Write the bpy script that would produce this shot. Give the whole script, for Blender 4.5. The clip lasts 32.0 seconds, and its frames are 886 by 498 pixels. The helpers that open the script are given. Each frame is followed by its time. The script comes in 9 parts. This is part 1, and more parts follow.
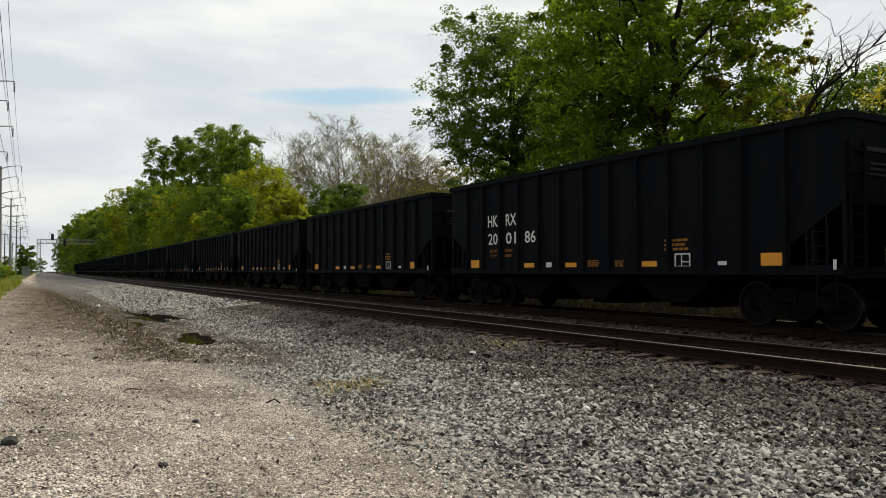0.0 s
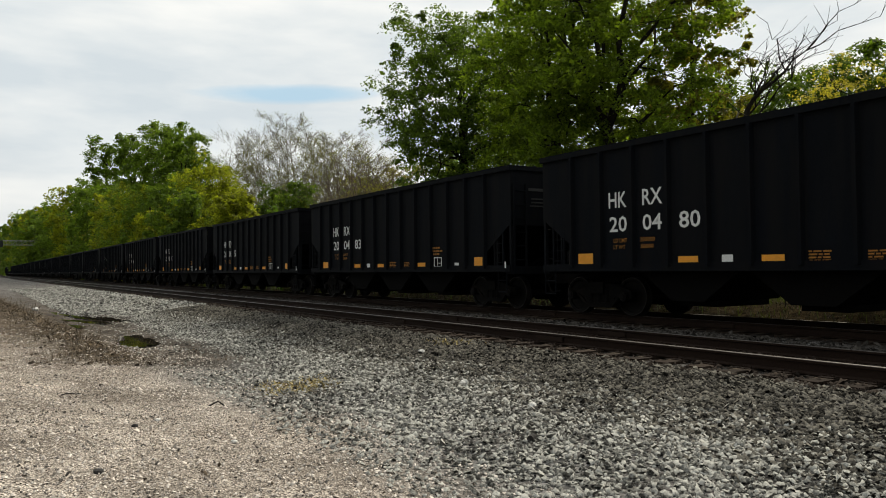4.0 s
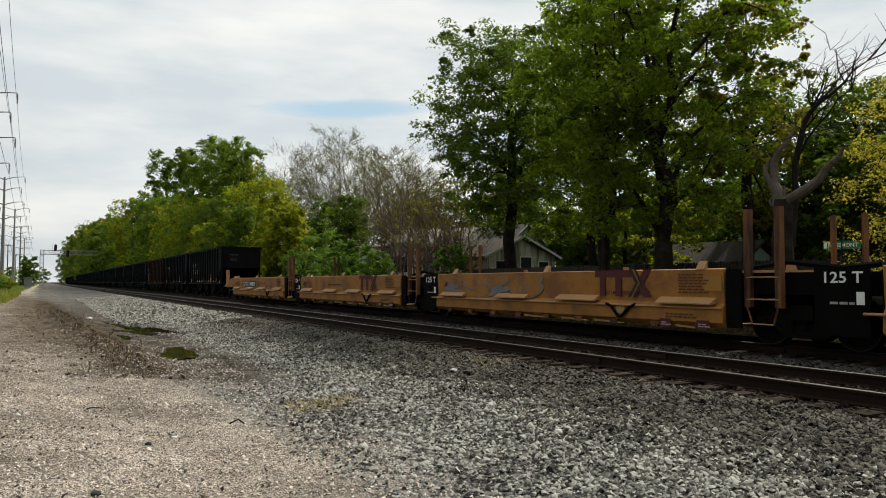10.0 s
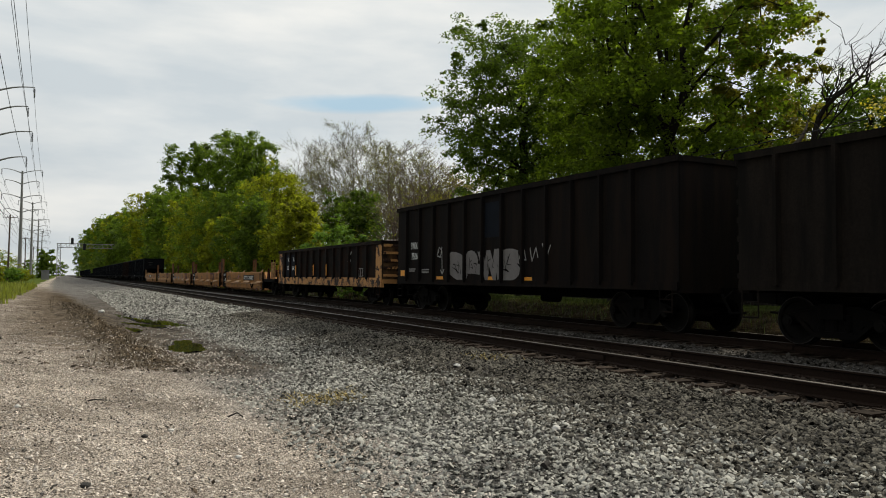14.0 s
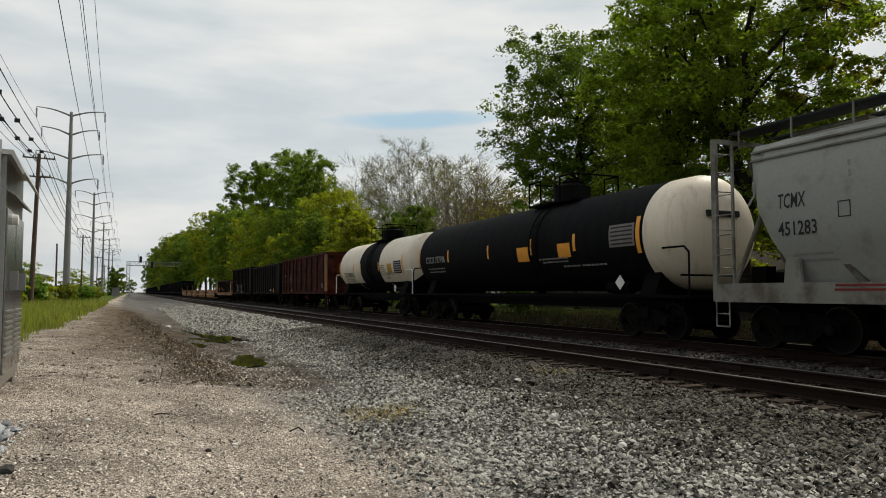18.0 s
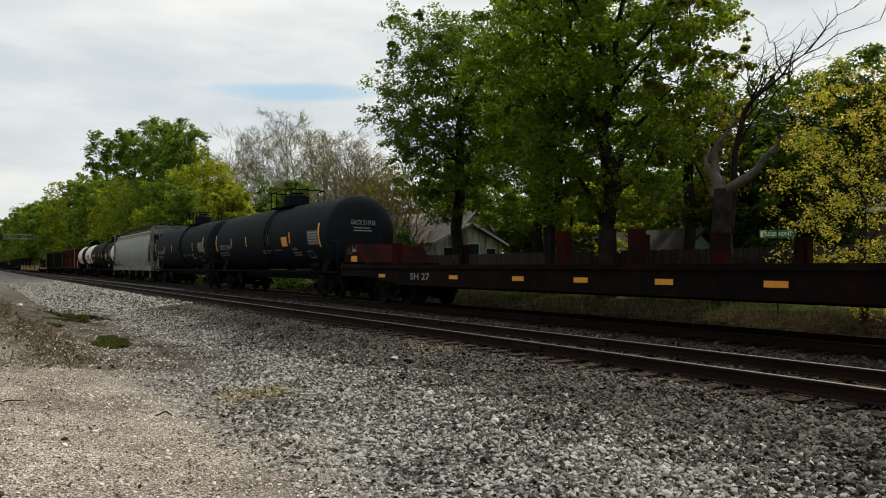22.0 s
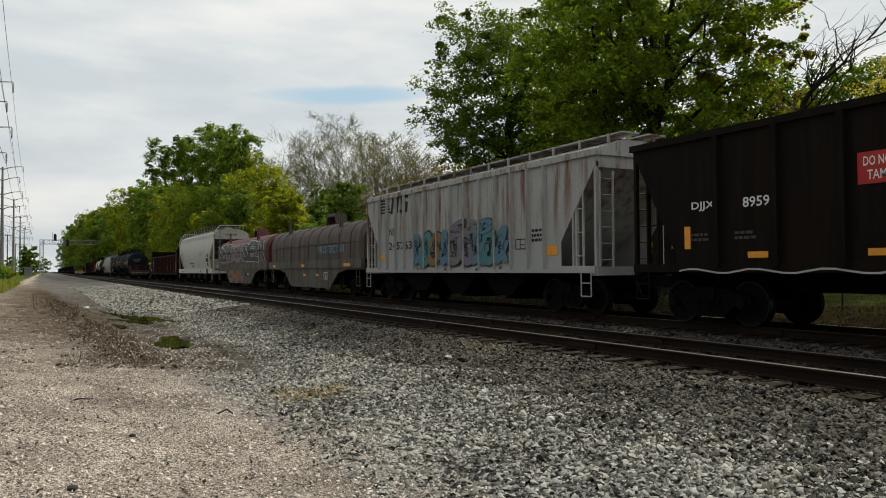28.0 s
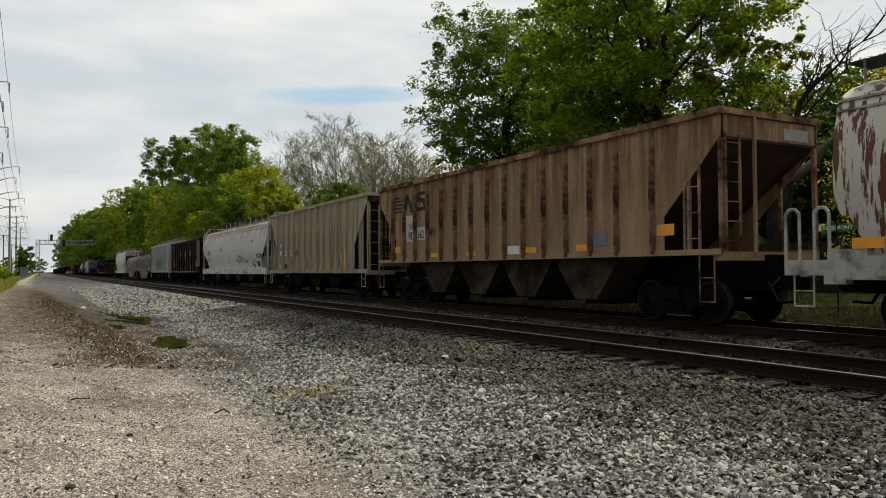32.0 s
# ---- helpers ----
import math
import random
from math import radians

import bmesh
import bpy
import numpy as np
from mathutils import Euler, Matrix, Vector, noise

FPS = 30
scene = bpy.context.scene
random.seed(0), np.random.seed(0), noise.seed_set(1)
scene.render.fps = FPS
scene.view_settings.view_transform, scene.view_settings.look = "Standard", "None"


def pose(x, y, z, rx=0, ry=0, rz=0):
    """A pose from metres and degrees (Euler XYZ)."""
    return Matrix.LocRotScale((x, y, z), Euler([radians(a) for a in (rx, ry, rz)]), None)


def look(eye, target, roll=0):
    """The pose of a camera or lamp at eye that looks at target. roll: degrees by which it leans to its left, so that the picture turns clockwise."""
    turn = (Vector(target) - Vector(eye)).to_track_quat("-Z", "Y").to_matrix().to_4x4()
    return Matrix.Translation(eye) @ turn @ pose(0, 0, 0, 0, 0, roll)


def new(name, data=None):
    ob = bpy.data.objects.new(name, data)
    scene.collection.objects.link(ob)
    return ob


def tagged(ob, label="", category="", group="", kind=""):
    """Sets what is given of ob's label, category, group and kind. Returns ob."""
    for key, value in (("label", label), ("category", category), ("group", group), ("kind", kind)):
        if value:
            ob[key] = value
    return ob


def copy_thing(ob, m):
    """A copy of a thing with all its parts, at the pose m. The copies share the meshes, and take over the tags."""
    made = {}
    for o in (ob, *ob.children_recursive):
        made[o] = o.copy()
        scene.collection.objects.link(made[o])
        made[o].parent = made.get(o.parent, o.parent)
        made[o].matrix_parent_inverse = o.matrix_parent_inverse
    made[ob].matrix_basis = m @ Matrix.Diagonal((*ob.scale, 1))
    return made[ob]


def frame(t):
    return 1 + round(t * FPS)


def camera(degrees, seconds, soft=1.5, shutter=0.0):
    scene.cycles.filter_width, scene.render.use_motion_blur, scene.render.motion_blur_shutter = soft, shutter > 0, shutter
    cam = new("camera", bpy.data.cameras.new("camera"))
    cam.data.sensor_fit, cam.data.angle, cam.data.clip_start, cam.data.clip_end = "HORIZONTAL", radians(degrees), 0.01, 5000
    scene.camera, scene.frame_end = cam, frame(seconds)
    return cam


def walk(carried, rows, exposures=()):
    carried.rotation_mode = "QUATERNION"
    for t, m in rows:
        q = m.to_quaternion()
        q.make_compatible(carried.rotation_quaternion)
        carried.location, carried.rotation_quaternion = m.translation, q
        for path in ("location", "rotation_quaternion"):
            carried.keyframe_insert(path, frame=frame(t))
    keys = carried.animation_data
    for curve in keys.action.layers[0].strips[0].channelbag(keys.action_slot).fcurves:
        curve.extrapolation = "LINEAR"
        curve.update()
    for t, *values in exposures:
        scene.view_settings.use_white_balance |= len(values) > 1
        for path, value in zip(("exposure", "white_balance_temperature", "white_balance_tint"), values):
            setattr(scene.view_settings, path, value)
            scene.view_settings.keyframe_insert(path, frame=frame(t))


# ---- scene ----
cam = camera(62.2, 32.0, soft=1.0)
PATH = [
    (0.0, -0.449, -0.025, 1.143, 91.71, 0.06, -28.80),
    (0.5, -0.451, -0.032, 1.137, 91.57, -0.01, -28.80),
    (1.0, -0.456, -0.021, 1.136, 91.50, 0.06, -28.79),
    (1.5, -0.465, -0.023, 1.136, 91.07, 0.02, -28.87),
    (2.0, -0.454, -0.027, 1.135, 90.91, 0.19, -29.07),
    (2.5, -0.452, -0.041, 1.135, 90.86, 0.33, -29.39),
    (3.0, -0.438, -0.032, 1.137, 90.91, 0.52, -29.66),
    (3.5, -0.427, -0.024, 1.135, 91.22, 0.55, -29.66),
    (4.0, -0.391, -0.049, 1.137, 91.60, 0.52, -32.55),
    (4.5, -0.355, -0.107, 1.132, 91.86, 0.14, -40.53),
    (6.5, -0.367, -0.129, 1.140, 92.26, 0.14, -43.81),
    (7.0, -0.348, -0.083, 1.123, 91.68, 0.24, -40.40),
    (7.5, -0.350, -0.055, 1.128, 91.11, 0.17, -35.44),
    (8.0, -0.345, -0.027, 1.119, 91.40, -0.32, -33.66),
    (8.5, -0.353, -0.028, 1.134, 91.45, -0.33, -31.44),
    (9.0, -0.252, -0.113, 1.155, 91.40, -0.37, -28.94),
    (9.5, -0.127, -0.125, 1.154, 91.76, -0.37, -28.42),
    (10.0, -0.001, -0.013, 1.199, 92.66, -0.16, -28.53),
    (10.5, 0.070, 0.003, 1.198, 92.78, -0.19, -28.65),
    (11.0, 0.161, -0.035, 1.196, 92.54, -0.49, -28.87),
    (11.5, 0.183, -0.052, 1.193, 92.25, -0.34, -29.73),
    (12.0, 0.153, -0.061, 1.196, 92.16, -0.16, -28.92),
    (12.5, 0.159, -0.059, 1.204, 92.26, -0.15, -27.58),
    (13.0, 0.160, -0.057, 1.195, 92.31, -0.33, -27.17),
    (13.5, 0.162, -0.057, 1.195, 92.27, -0.51, -27.29),
    (15.5, 0.162, -0.058, 1.203, 92.35, -0.19, -27.96),
    (16.0, 0.153, -0.046, 1.207, 92.31, -0.18, -27.42),
    (16.5, 0.158, -0.006, 1.207, 92.52, 0.34, -24.79),
    (17.0, 0.161, 0.028, 1.212, 93.30, 0.59, -22.60),
    (17.5, 0.157, 0.030, 1.188, 93.46, 0.76, -22.70),
    (18.0, 0.182, 0.045, 1.184, 93.38, -0.04, -23.03),
    (18.5, 0.187, 0.099, 1.174, 93.18, -1.32, -22.08),
    (19.0, 0.180, 0.128, 1.174, 92.96, -2.18, -20.63),
    (19.5, 0.175, 0.076, 1.179, 92.94, -2.16, -22.09),
    (20.0, 0.186, 0.023, 1.188, 93.02, -1.60, -26.34),
    (20.5, 0.198, 0.053, 1.179, 93.00, -1.62, -28.59),
    (21.0, 0.196, 0.055, 1.184, 92.62, -1.37, -29.90),
    (21.5, 0.199, 0.051, 1.210, 91.61, -0.85, -31.94),
    (22.0, 0.198, 0.061, 1.215, 91.60, -0.35, -32.47),
    (22.5, 0.186, 0.060, 1.209, 91.67, 0.07, -32.31),
    (23.0, 0.191, 0.049, 1.213, 91.89, 0.35, -32.57),
    (23.5, 0.180, 0.044, 1.210, 91.90, 0.52, -32.72),
    (24.0, 0.196, 0.063, 1.205, 92.05, 0.47, -32.51),
    (24.5, 0.193, 0.058, 1.209, 92.28, 0.31, -32.19),
    (25.0, 0.197, 0.062, 1.203, 92.51, 0.21, -31.72),
    (25.5, 0.193, 0.051, 1.205, 92.60, 0.48, -31.42),
    (27.5, 0.175, 0.050, 1.199, 91.79, 0.37, -28.90),
    (28.0, 0.174, 0.058, 1.202, 91.57, 0.37, -28.49),
    (28.5, 0.170, 0.044, 1.200, 91.50, 0.38, -28.37),
    (29.0, 0.160, 0.034, 1.203, 91.47, 0.65, -28.59),
    (29.5, 0.148, 0.023, 1.212, 91.54, 0.78, -28.52),
    (30.0, 0.151, 0.027, 1.202, 91.65, 0.74, -28.38),
    (30.5, 0.147, 0.025, 1.204, 91.70, 0.77, -28.46),
    (31.0, 0.151, 0.023, 1.214, 91.64, 0.68, -28.53),
    (31.5, 0.164, 0.024, 1.203, 91.59, 0.56, -28.55),
    (32.0, 0.165, 0.039, 1.195, 91.60, 0.36, -28.72),
]
walk(cam, [(t, pose(*p)) for t, *p in PATH], [(0, -0.05), (9, -0.04), (10, -0.08), (13, -0.16), (16, -0.24), (20, -0.24), (22, -0.1), (25, -0.15), (29, -0.18), (32, -0.16)])

# ---- sky and sun ----
SUN_AZ, SUN_EL = 20.0, 47.0       # degrees: where the sun stands, counter-clockwise from +x


def sky():
    world = bpy.data.worlds.new("sky")
    scene.world = world
    world.use_nodes = True
    n, l = world.node_tree.nodes, world.node_tree.links
    n.clear()
    out = n.new("ShaderNodeOutputWorld")
    bg = n.new("ShaderNodeBackground")
    bg.inputs["Strength"].default_value = 0.1
    tex = n.new("ShaderNodeTexSky")
    tex.sky_type, tex.sun_disc = "NISHITA", False
    tex.sun_elevation, tex.sun_rotation = radians(SUN_EL), radians(90 - SUN_AZ)
    co = n.new("ShaderNodeTexCoord")
    stretch = n.new("ShaderNodeMapping")
    stretch.inputs["Scale"].default_value = (1.1, 1.1, 4.2)
    l.new(co.outputs["Generated"], stretch.inputs["Vector"])
    big = n.new("ShaderNodeTexNoise")
    big.inputs["Scale"].default_value, big.inputs["Detail"].default_value = 2.2, 8
    big.inputs["Roughness"].default_value = 0.58
    l.new(stretch.outputs[0], big.inputs["Vector"])
    cover = n.new("ShaderNodeValToRGB")
    cover.color_ramp.elements[0].position, cover.color_ramp.elements[1].position = 0.22, 0.32
    l.new(big.outputs[0], cover.inputs[0])
    wisp = n.new("ShaderNodeTexNoise")
    wisp.inputs["Scale"].default_value, wisp.inputs["Detail"].default_value = 3.4, 9
    l.new(stretch.outputs[0], wisp.inputs["Vector"])
    shade = n.new("ShaderNodeValToRGB")
    shade.color_ramp.elements[0].position, shade.color_ramp.elements[1].position = 0.36, 0.66
    shade.color_ramp.elements[0].color = (7.0, 7.65, 8.0, 1)
    shade.color_ramp.elements[1].color = (10.0, 10.05, 9.7, 1)
    l.new(wisp.outputs[0], shade.inputs[0])
    mix = n.new("ShaderNodeMixRGB")
    # a long thin break in the clouds, where the blue shows through
    def measure_along(axis, centre, spread):
        d = n.new("ShaderNodeVectorMath")
        d.operation = "DOT_PRODUCT"
        d.inputs[1].default_value = axis
        l.new(co.outputs["Generated"], d.inputs[0])
        a = n.new("ShaderNodeMath")
        a.operation, a.inputs[1].default_value = "SUBTRACT", centre
        l.new(d.outputs["Value"], a.inputs[0])
        b = n.new("ShaderNodeMath")
        b.operation, b.inputs[1].default_value = "DIVIDE", spread
        l.new(a.outputs[0], b.inputs[0])
        c = n.new("ShaderNodeMath")
        c.operation, c.inputs[1].default_value = "POWER", 2.0
        l.new(b.outputs[0], c.inputs[0])
        return c.outputs[0]

    reach = n.new("ShaderNodeMath")
    reach.operation = "ADD"
    l.new(measure_along((0.91, -0.41, 0.0), -0.055, 0.11), reach.inputs[0])
    l.new(measure_along((-0.035, 0.0, 1.0), 0.219, 0.011), reach.inputs[1])
    ragged = n.new("ShaderNodeMath")
    ragged.operation, ragged.inputs[1].default_value = "MULTIPLY_ADD", 3.6
    l.new(wisp.outputs[0], ragged.inputs[0])
    l.new(reach.outputs[0], ragged.inputs[2])
    shut = n.new("ShaderNodeMapRange")
    shut.inputs["From Min"].default_value, shut.inputs["From Max"].default_value = 1.7, 3.0
    shut.inputs["To Min"].default_value, shut.inputs["To Max"].default_value = 0.30, 1.0
    l.new(ragged.outputs[0], shut.inputs[0])
    gap = n.new("ShaderNodeMath")
    gap.operation = "MULTIPLY"
    l.new(cover.outputs[0], gap.inputs[0])
    l.new(shut.outputs[0], gap.inputs[1])
    l.new(gap.outputs[0], mix.inputs[0])
    veil = n.new("ShaderNodeMixRGB")
    veil.inputs[0].default_value, veil.inputs[2].default_value = 0.75, (4.6, 7.4, 9.2, 1)
    l.new(tex.outputs[0], veil.inputs[1])
    l.new(veil.outputs[0], mix.inputs[1])
    toward = n.new("ShaderNodeVectorMath")
    toward.operation = "DOT_PRODUCT"
    az, el = radians(SUN_AZ), radians(SUN_EL)
    toward.inputs[1].default_value = (math.cos(az) * math.cos(el), math.sin(az) * math.cos(el), math.sin(el))
    l.new(co.outputs["Generated"], toward.inputs[0])
    dull = n.new("ShaderNodeMapRange")
    dull.inputs["From Min"].default_value, dull.inputs["From Max"].default_value = -0.55, 0.40
    dull.inputs["To Min"].default_value, dull.inputs["To Max"].default_value = 0.40, 1.0
    l.new(toward.outputs["Value"], dull.inputs[0])
    lit = n.new("ShaderNodeMixRGB")
    lit.blend_type, lit.inputs[0].default_value = "MULTIPLY", 1.0
    l.new(shade.outputs[0], lit.inputs[1])
    l.new(dull.outputs[0], lit.inputs[2])
    l.new(lit.outputs[0], mix.inputs[2])
    l.new(mix.outputs[0], bg.inputs["Color"])
    l.new(bg.outputs[0], out.inputs["Surface"])
    sun = new("sun", bpy.data.lights.new("sun", "SUN"))
    sun.data.energy, sun.data.angle, sun.data.color = 3.6, radians(5), (1.0, 0.92, 0.76)
    a, e = radians(SUN_AZ), radians(SUN_EL)
    sun.matrix_world = look((0, 0, 60), Vector((0, 0, 60)) - Vector((math.cos(a) * math.cos(e), math.sin(a) * math.cos(e), math.sin(e))))


sky()

# ---- materials ----
MATS = {}


def mat(name, col, rough=0.7, metal=0.0, var=0.25, scale=2.0, bump=0.25, fine=40.0, dirt=None, amount=0.45, streak=False, spread=0.0, leaf=0.0, spec=0.4, high=None, patch=1.6):
    """A worn surface: a base colour that varies at two scales, stains of a second colour, fine relief."""
    if name in MATS:
        return MATS[name]
    m = MATS[name] = bpy.data.materials.new(name)
    m.use_nodes = True
    n, l = m.node_tree.nodes, m.node_tree.links
    p = n["Principled BSDF"]
    p.inputs["Roughness"].default_value, p.inputs["Metallic"].default_value = rough, metal
    p.inputs["Specular IOR Level"].default_value = spec
    co = n.new("ShaderNodeTexCoord")
    big = n.new("ShaderNodeTexNoise")
    big.inputs["Scale"].default_value, big.inputs["Detail"].default_value = scale, 5
    l.new(co.outputs["Object"], big.inputs["Vector"])
    small = n.new("ShaderNodeTexNoise")
    small.inputs["Scale"].default_value, small.inputs["Detail"].default_value = fine, 3
    l.new(co.outputs["Object"], small.inputs["Vector"])
    both = n.new("ShaderNodeMath")
    both.operation = "ADD"
    l.new(big.outputs[0], both.inputs[0])
    l.new(small.outputs[0], both.inputs[1])
    last = both.outputs[0]
    if spread:
        info = n.new("ShaderNodeObjectInfo") if leaf == 0 else n.new("ShaderNodeNewGeometry")
        rnd = info.outputs["Random"] if leaf == 0 else info.outputs["Random Per Island"]
        mul = n.new("ShaderNodeMath")
        mul.operation, mul.inputs[1].default_value = "MULTIPLY_ADD", spread
        l.new(rnd, mul.inputs[0])
        l.new(last, mul.inputs[2])
        off = n.new("ShaderNodeMath")
        off.operation, off.inputs[1].default_value = "SUBTRACT", spread / 2
        l.new(mul.outputs[0], off.inputs[0])
        last = off.outputs[0]
    ramp = n.new("ShaderNodeMapRange")
    ramp.inputs["From Min"].default_value, ramp.inputs["From Max"].default_value = 0.6, 1.4
    l.new(last, ramp.inputs[0])
    mix = n.new("ShaderNodeMixRGB")
    mix.inputs[1].default_value = (*[c * (1 - var) for c in col], 1)
    mix.inputs[2].default_value = (*[min(1, c * (1 + var)) for c in col], 1)
    l.new(ramp.outputs[0], mix.inputs[0])
    colour = mix.outputs[0]
    if dirt:
        mp = n.new("ShaderNodeMapping")
        mp.inputs["Scale"].default_value = (2.2, 2.2, 0.22) if streak else (0.8, 0.8, 0.8)
        l.new(co.outputs["Object"], mp.inputs["Vector"])
        st = n.new("ShaderNodeTexNoise")
        st.inputs["Scale"].default_value, st.inputs["Detail"].default_value, st.inputs["Roughness"].default_value = patch, 8, 0.65
        l.new(mp.outputs[0], st.inputs["Vector"])
        cut = n.new("ShaderNodeValToRGB")
        cut.color_ramp.elements[0].position, cut.color_ramp.elements[1].position = (0.62 - amount * 0.4, 0.72 - amount * 0.25) if patch < 3 else (0.70 - amount * 0.4, 0.73 - amount * 0.4)
        l.new(st.outputs[0], cut.inputs[0])
        where = cut.outputs[0]
        if high:
            sep = n.new("ShaderNodeSeparateXYZ")
            l.new(co.outputs["Object"], sep.inputs[0])
            up = n.new("ShaderNodeMapRange")
            up.inputs["From Min"].default_value, up.inputs["From Max"].default_value = high
            l.new(sep.outputs[2], up.inputs[0])
            both_of = n.new("ShaderNodeMath")
            both_of.operation = "MULTIPLY"
            l.new(where, both_of.inputs[0])
            l.new(up.outputs[0], both_of.inputs[1])
            where = both_of.outputs[0]
        over = n.new("ShaderNodeMixRGB")
        over.inputs[2].default_value = (*dirt, 1)
        l.new(where, over.inputs[0])
        l.new(colour, over.inputs[1])
        colour = over.outputs[0]
    l.new(colour, p.inputs["Base Color"])
    if bump:
        b = n.new("ShaderNodeBump")
        b.inputs["Strength"].default_value, b.inputs["Distance"].default_value = bump, 0.02
        l.new(small.outputs[0], b.inputs["Height"])
        l.new(b.outputs[0], p.inputs["Normal"])
    if leaf > 0:
        t = n.new("ShaderNodeBsdfTranslucent")
        warm = n.new("ShaderNodeMixRGB")
        warm.blend_type, warm.inputs[0].default_value, warm.inputs[2].default_value = "MULTIPLY", 1, (1.3, 1.42, 0.36, 1)
        l.new(colour, warm.inputs[1])
        l.new(warm.outputs[0], t.inputs["Color"])
        ms = n.new("ShaderNodeMixShader")
        ms.inputs[0].default_value = leaf
        l.new(p.outputs[0], ms.inputs[1])
        l.new(t.outputs[0], ms.inputs[2])
        l.new(ms.outputs[0], n["Material Output"].inputs["Surface"])
    return m


# ---- mesh building ----
class Shape:
    """Faces gathered into one mesh."""

    def __init__(self):
        self.v, self.f = [], []

    def add(self, verts, faces):
        k = len(self.v)
        self.v += [tuple(p) for p in verts]
        self.f += [tuple(i + k for i in q) for q in faces]
        return self

    def box(self, x0, x1, y0, y1, z0, z1):
        x0, x1, y0, y1, z0, z1 = min(x0, x1), max(x0, x1), min(y0, y1), max(y0, y1), min(z0, z1), max(z0, z1)
        return self.add([(x0, y0, z0), (x1, y0, z0), (x1, y1, z0), (x0, y1, z0), (x0, y0, z1), (x1, y0, z1), (x1, y1, z1), (x0, y1, z1)],
                        [(3, 2, 1, 0), (4, 5, 6, 7), (0, 1, 5, 4), (1, 2, 6, 5), (2, 3, 7, 6), (3, 0, 4, 7)])

    def slab(self, poly, a, b, axis="x"):
        """A flat outline drawn out from a to b along an axis; the outline is (y, z), (x, z) or (x, y)."""
        put = {"x": lambda p, t: (t, p[0], p[1]), "y": lambda p, t: (p[0], t, p[1]), "z": lambda p, t: (p[0], p[1], t)}[axis]
        area = sum(p[0] * q[1] - q[0] * p[1] for p, q in zip(poly, [*poly[1:], poly[0]]))
        if (area > 0) == (axis == "y"):
            poly = poly[::-1]
        if b < a:
            a, b = b, a
        n = len(poly)
        vs = [put(p, a) for p in poly] + [put(p, b) for p in poly]
        fs = [tuple(range(n))[::-1], tuple(range(n, 2 * n))] + [(i, (i + 1) % n, n + (i + 1) % n, n + i) for i in range(n)]
        return self.add(vs, fs)

    def rod(self, p, q, r, r2=None, n=8, caps=True):
        p, q = Vector(p), Vector(q)
        d = (q - p).normalized()
        u = d.orthogonal().normalized()
        w = d.cross(u)
        r2 = r if r2 is None else r2
        ring = [(math.cos(2 * math.pi * i / n), math.sin(2 * math.pi * i / n)) for i in range(n)]
        vs = [p + (u * c + w * s) * r for c, s in ring] + [q + (u * c + w * s) * r2 for c, s in ring]
        fs = [(i, (i + 1) % n, n + (i + 1) % n, n + i) for i in range(n)]
        if caps:
            fs += [tuple(range(n))[::-1], tuple(range(n, 2 * n))]
        return self.add(vs, fs)

    def pipe(self, pts, r, n=6):
        for p, q in zip(pts[:-1], pts[1:]):
            self.rod(p, q, r, n=n)
        return self

    def tube(self, pts, radii, n=6):
        """One unbroken round skin along a bent line."""
        pts = [Vector(p) for p in pts]
        u, vs = None, []
        for k, p in enumerate(pts):
            d = (pts[min(k + 1, len(pts) - 1)] - pts[max(k - 1, 0)]).normalized()
            u = d.orthogonal().normalized() if u is None else (u - d * u.dot(d)).normalized()
            w = d.cross(u)
            vs += [p + (u * math.cos(2 * math.pi * i / n) + w * math.sin(2 * math.pi * i / n)) * radii[k] for i in range(n)]
        fs = [(k * n + i, k * n + (i + 1) % n, (k + 1) * n + (i + 1) % n, (k + 1) * n + i) for k in range(len(pts) - 1) for i in range(n)]
        return self.add(vs, fs)

    def lathe(self, prof, cx, cz, n=32):
        """A round body about an axis along y; prof: (y, radius) from back to front."""
        vs, fs = [], []
        for y, r in prof:
            vs += [(cx + r * math.cos(2 * math.pi * i / n), y, cz + r * math.sin(2 * math.pi * i / n)) for i in range(n)]
        for k in range(len(prof) - 1):
            fs += [(k * n + (i + 1) % n, k * n + i, (k + 1) * n + i, (k + 1) * n + (i + 1) % n) for i in range(n)]
        fs += [tuple(range(n)), tuple(range((len(prof) - 1) * n, len(prof) * n))[::-1]]
        return self.add(vs, fs)

    def arc(self, prof, cz, a0, a1, n=30):
        """Part of a round body about an axis along y, from one angle to another."""
        vs, fs = [], []
        for y, r in prof:
            vs += [(r * math.cos(a0 + (a1 - a0) * i / n), y, cz + r * math.sin(a0 + (a1 - a0) * i / n)) for i in range(n + 1)]
        for k in range(len(prof) - 1):
            fs += [(k * (n + 1) + i + 1, k * (n + 1) + i, (k + 1) * (n + 1) + i, (k + 1) * (n + 1) + i + 1) for i in range(n)]
        return self.add(vs, fs)

    def loft(self, sections):
        """Skins a row of equal-length closed sections."""
        n = len(sections[0])
        vs = [p for s in sections for p in s]
        fs = []
        for k in range(len(sections) - 1):
            fs += [(k * n + i, k * n + (i + 1) % n, (k + 1) * n + (i + 1) % n, (k + 1) * n + i) for i in range(n)]
        fs += [tuple(range(n))[::-1], tuple(range((len(sections) - 1) * n, len(sections) * n))]
        return self.add(vs, fs)

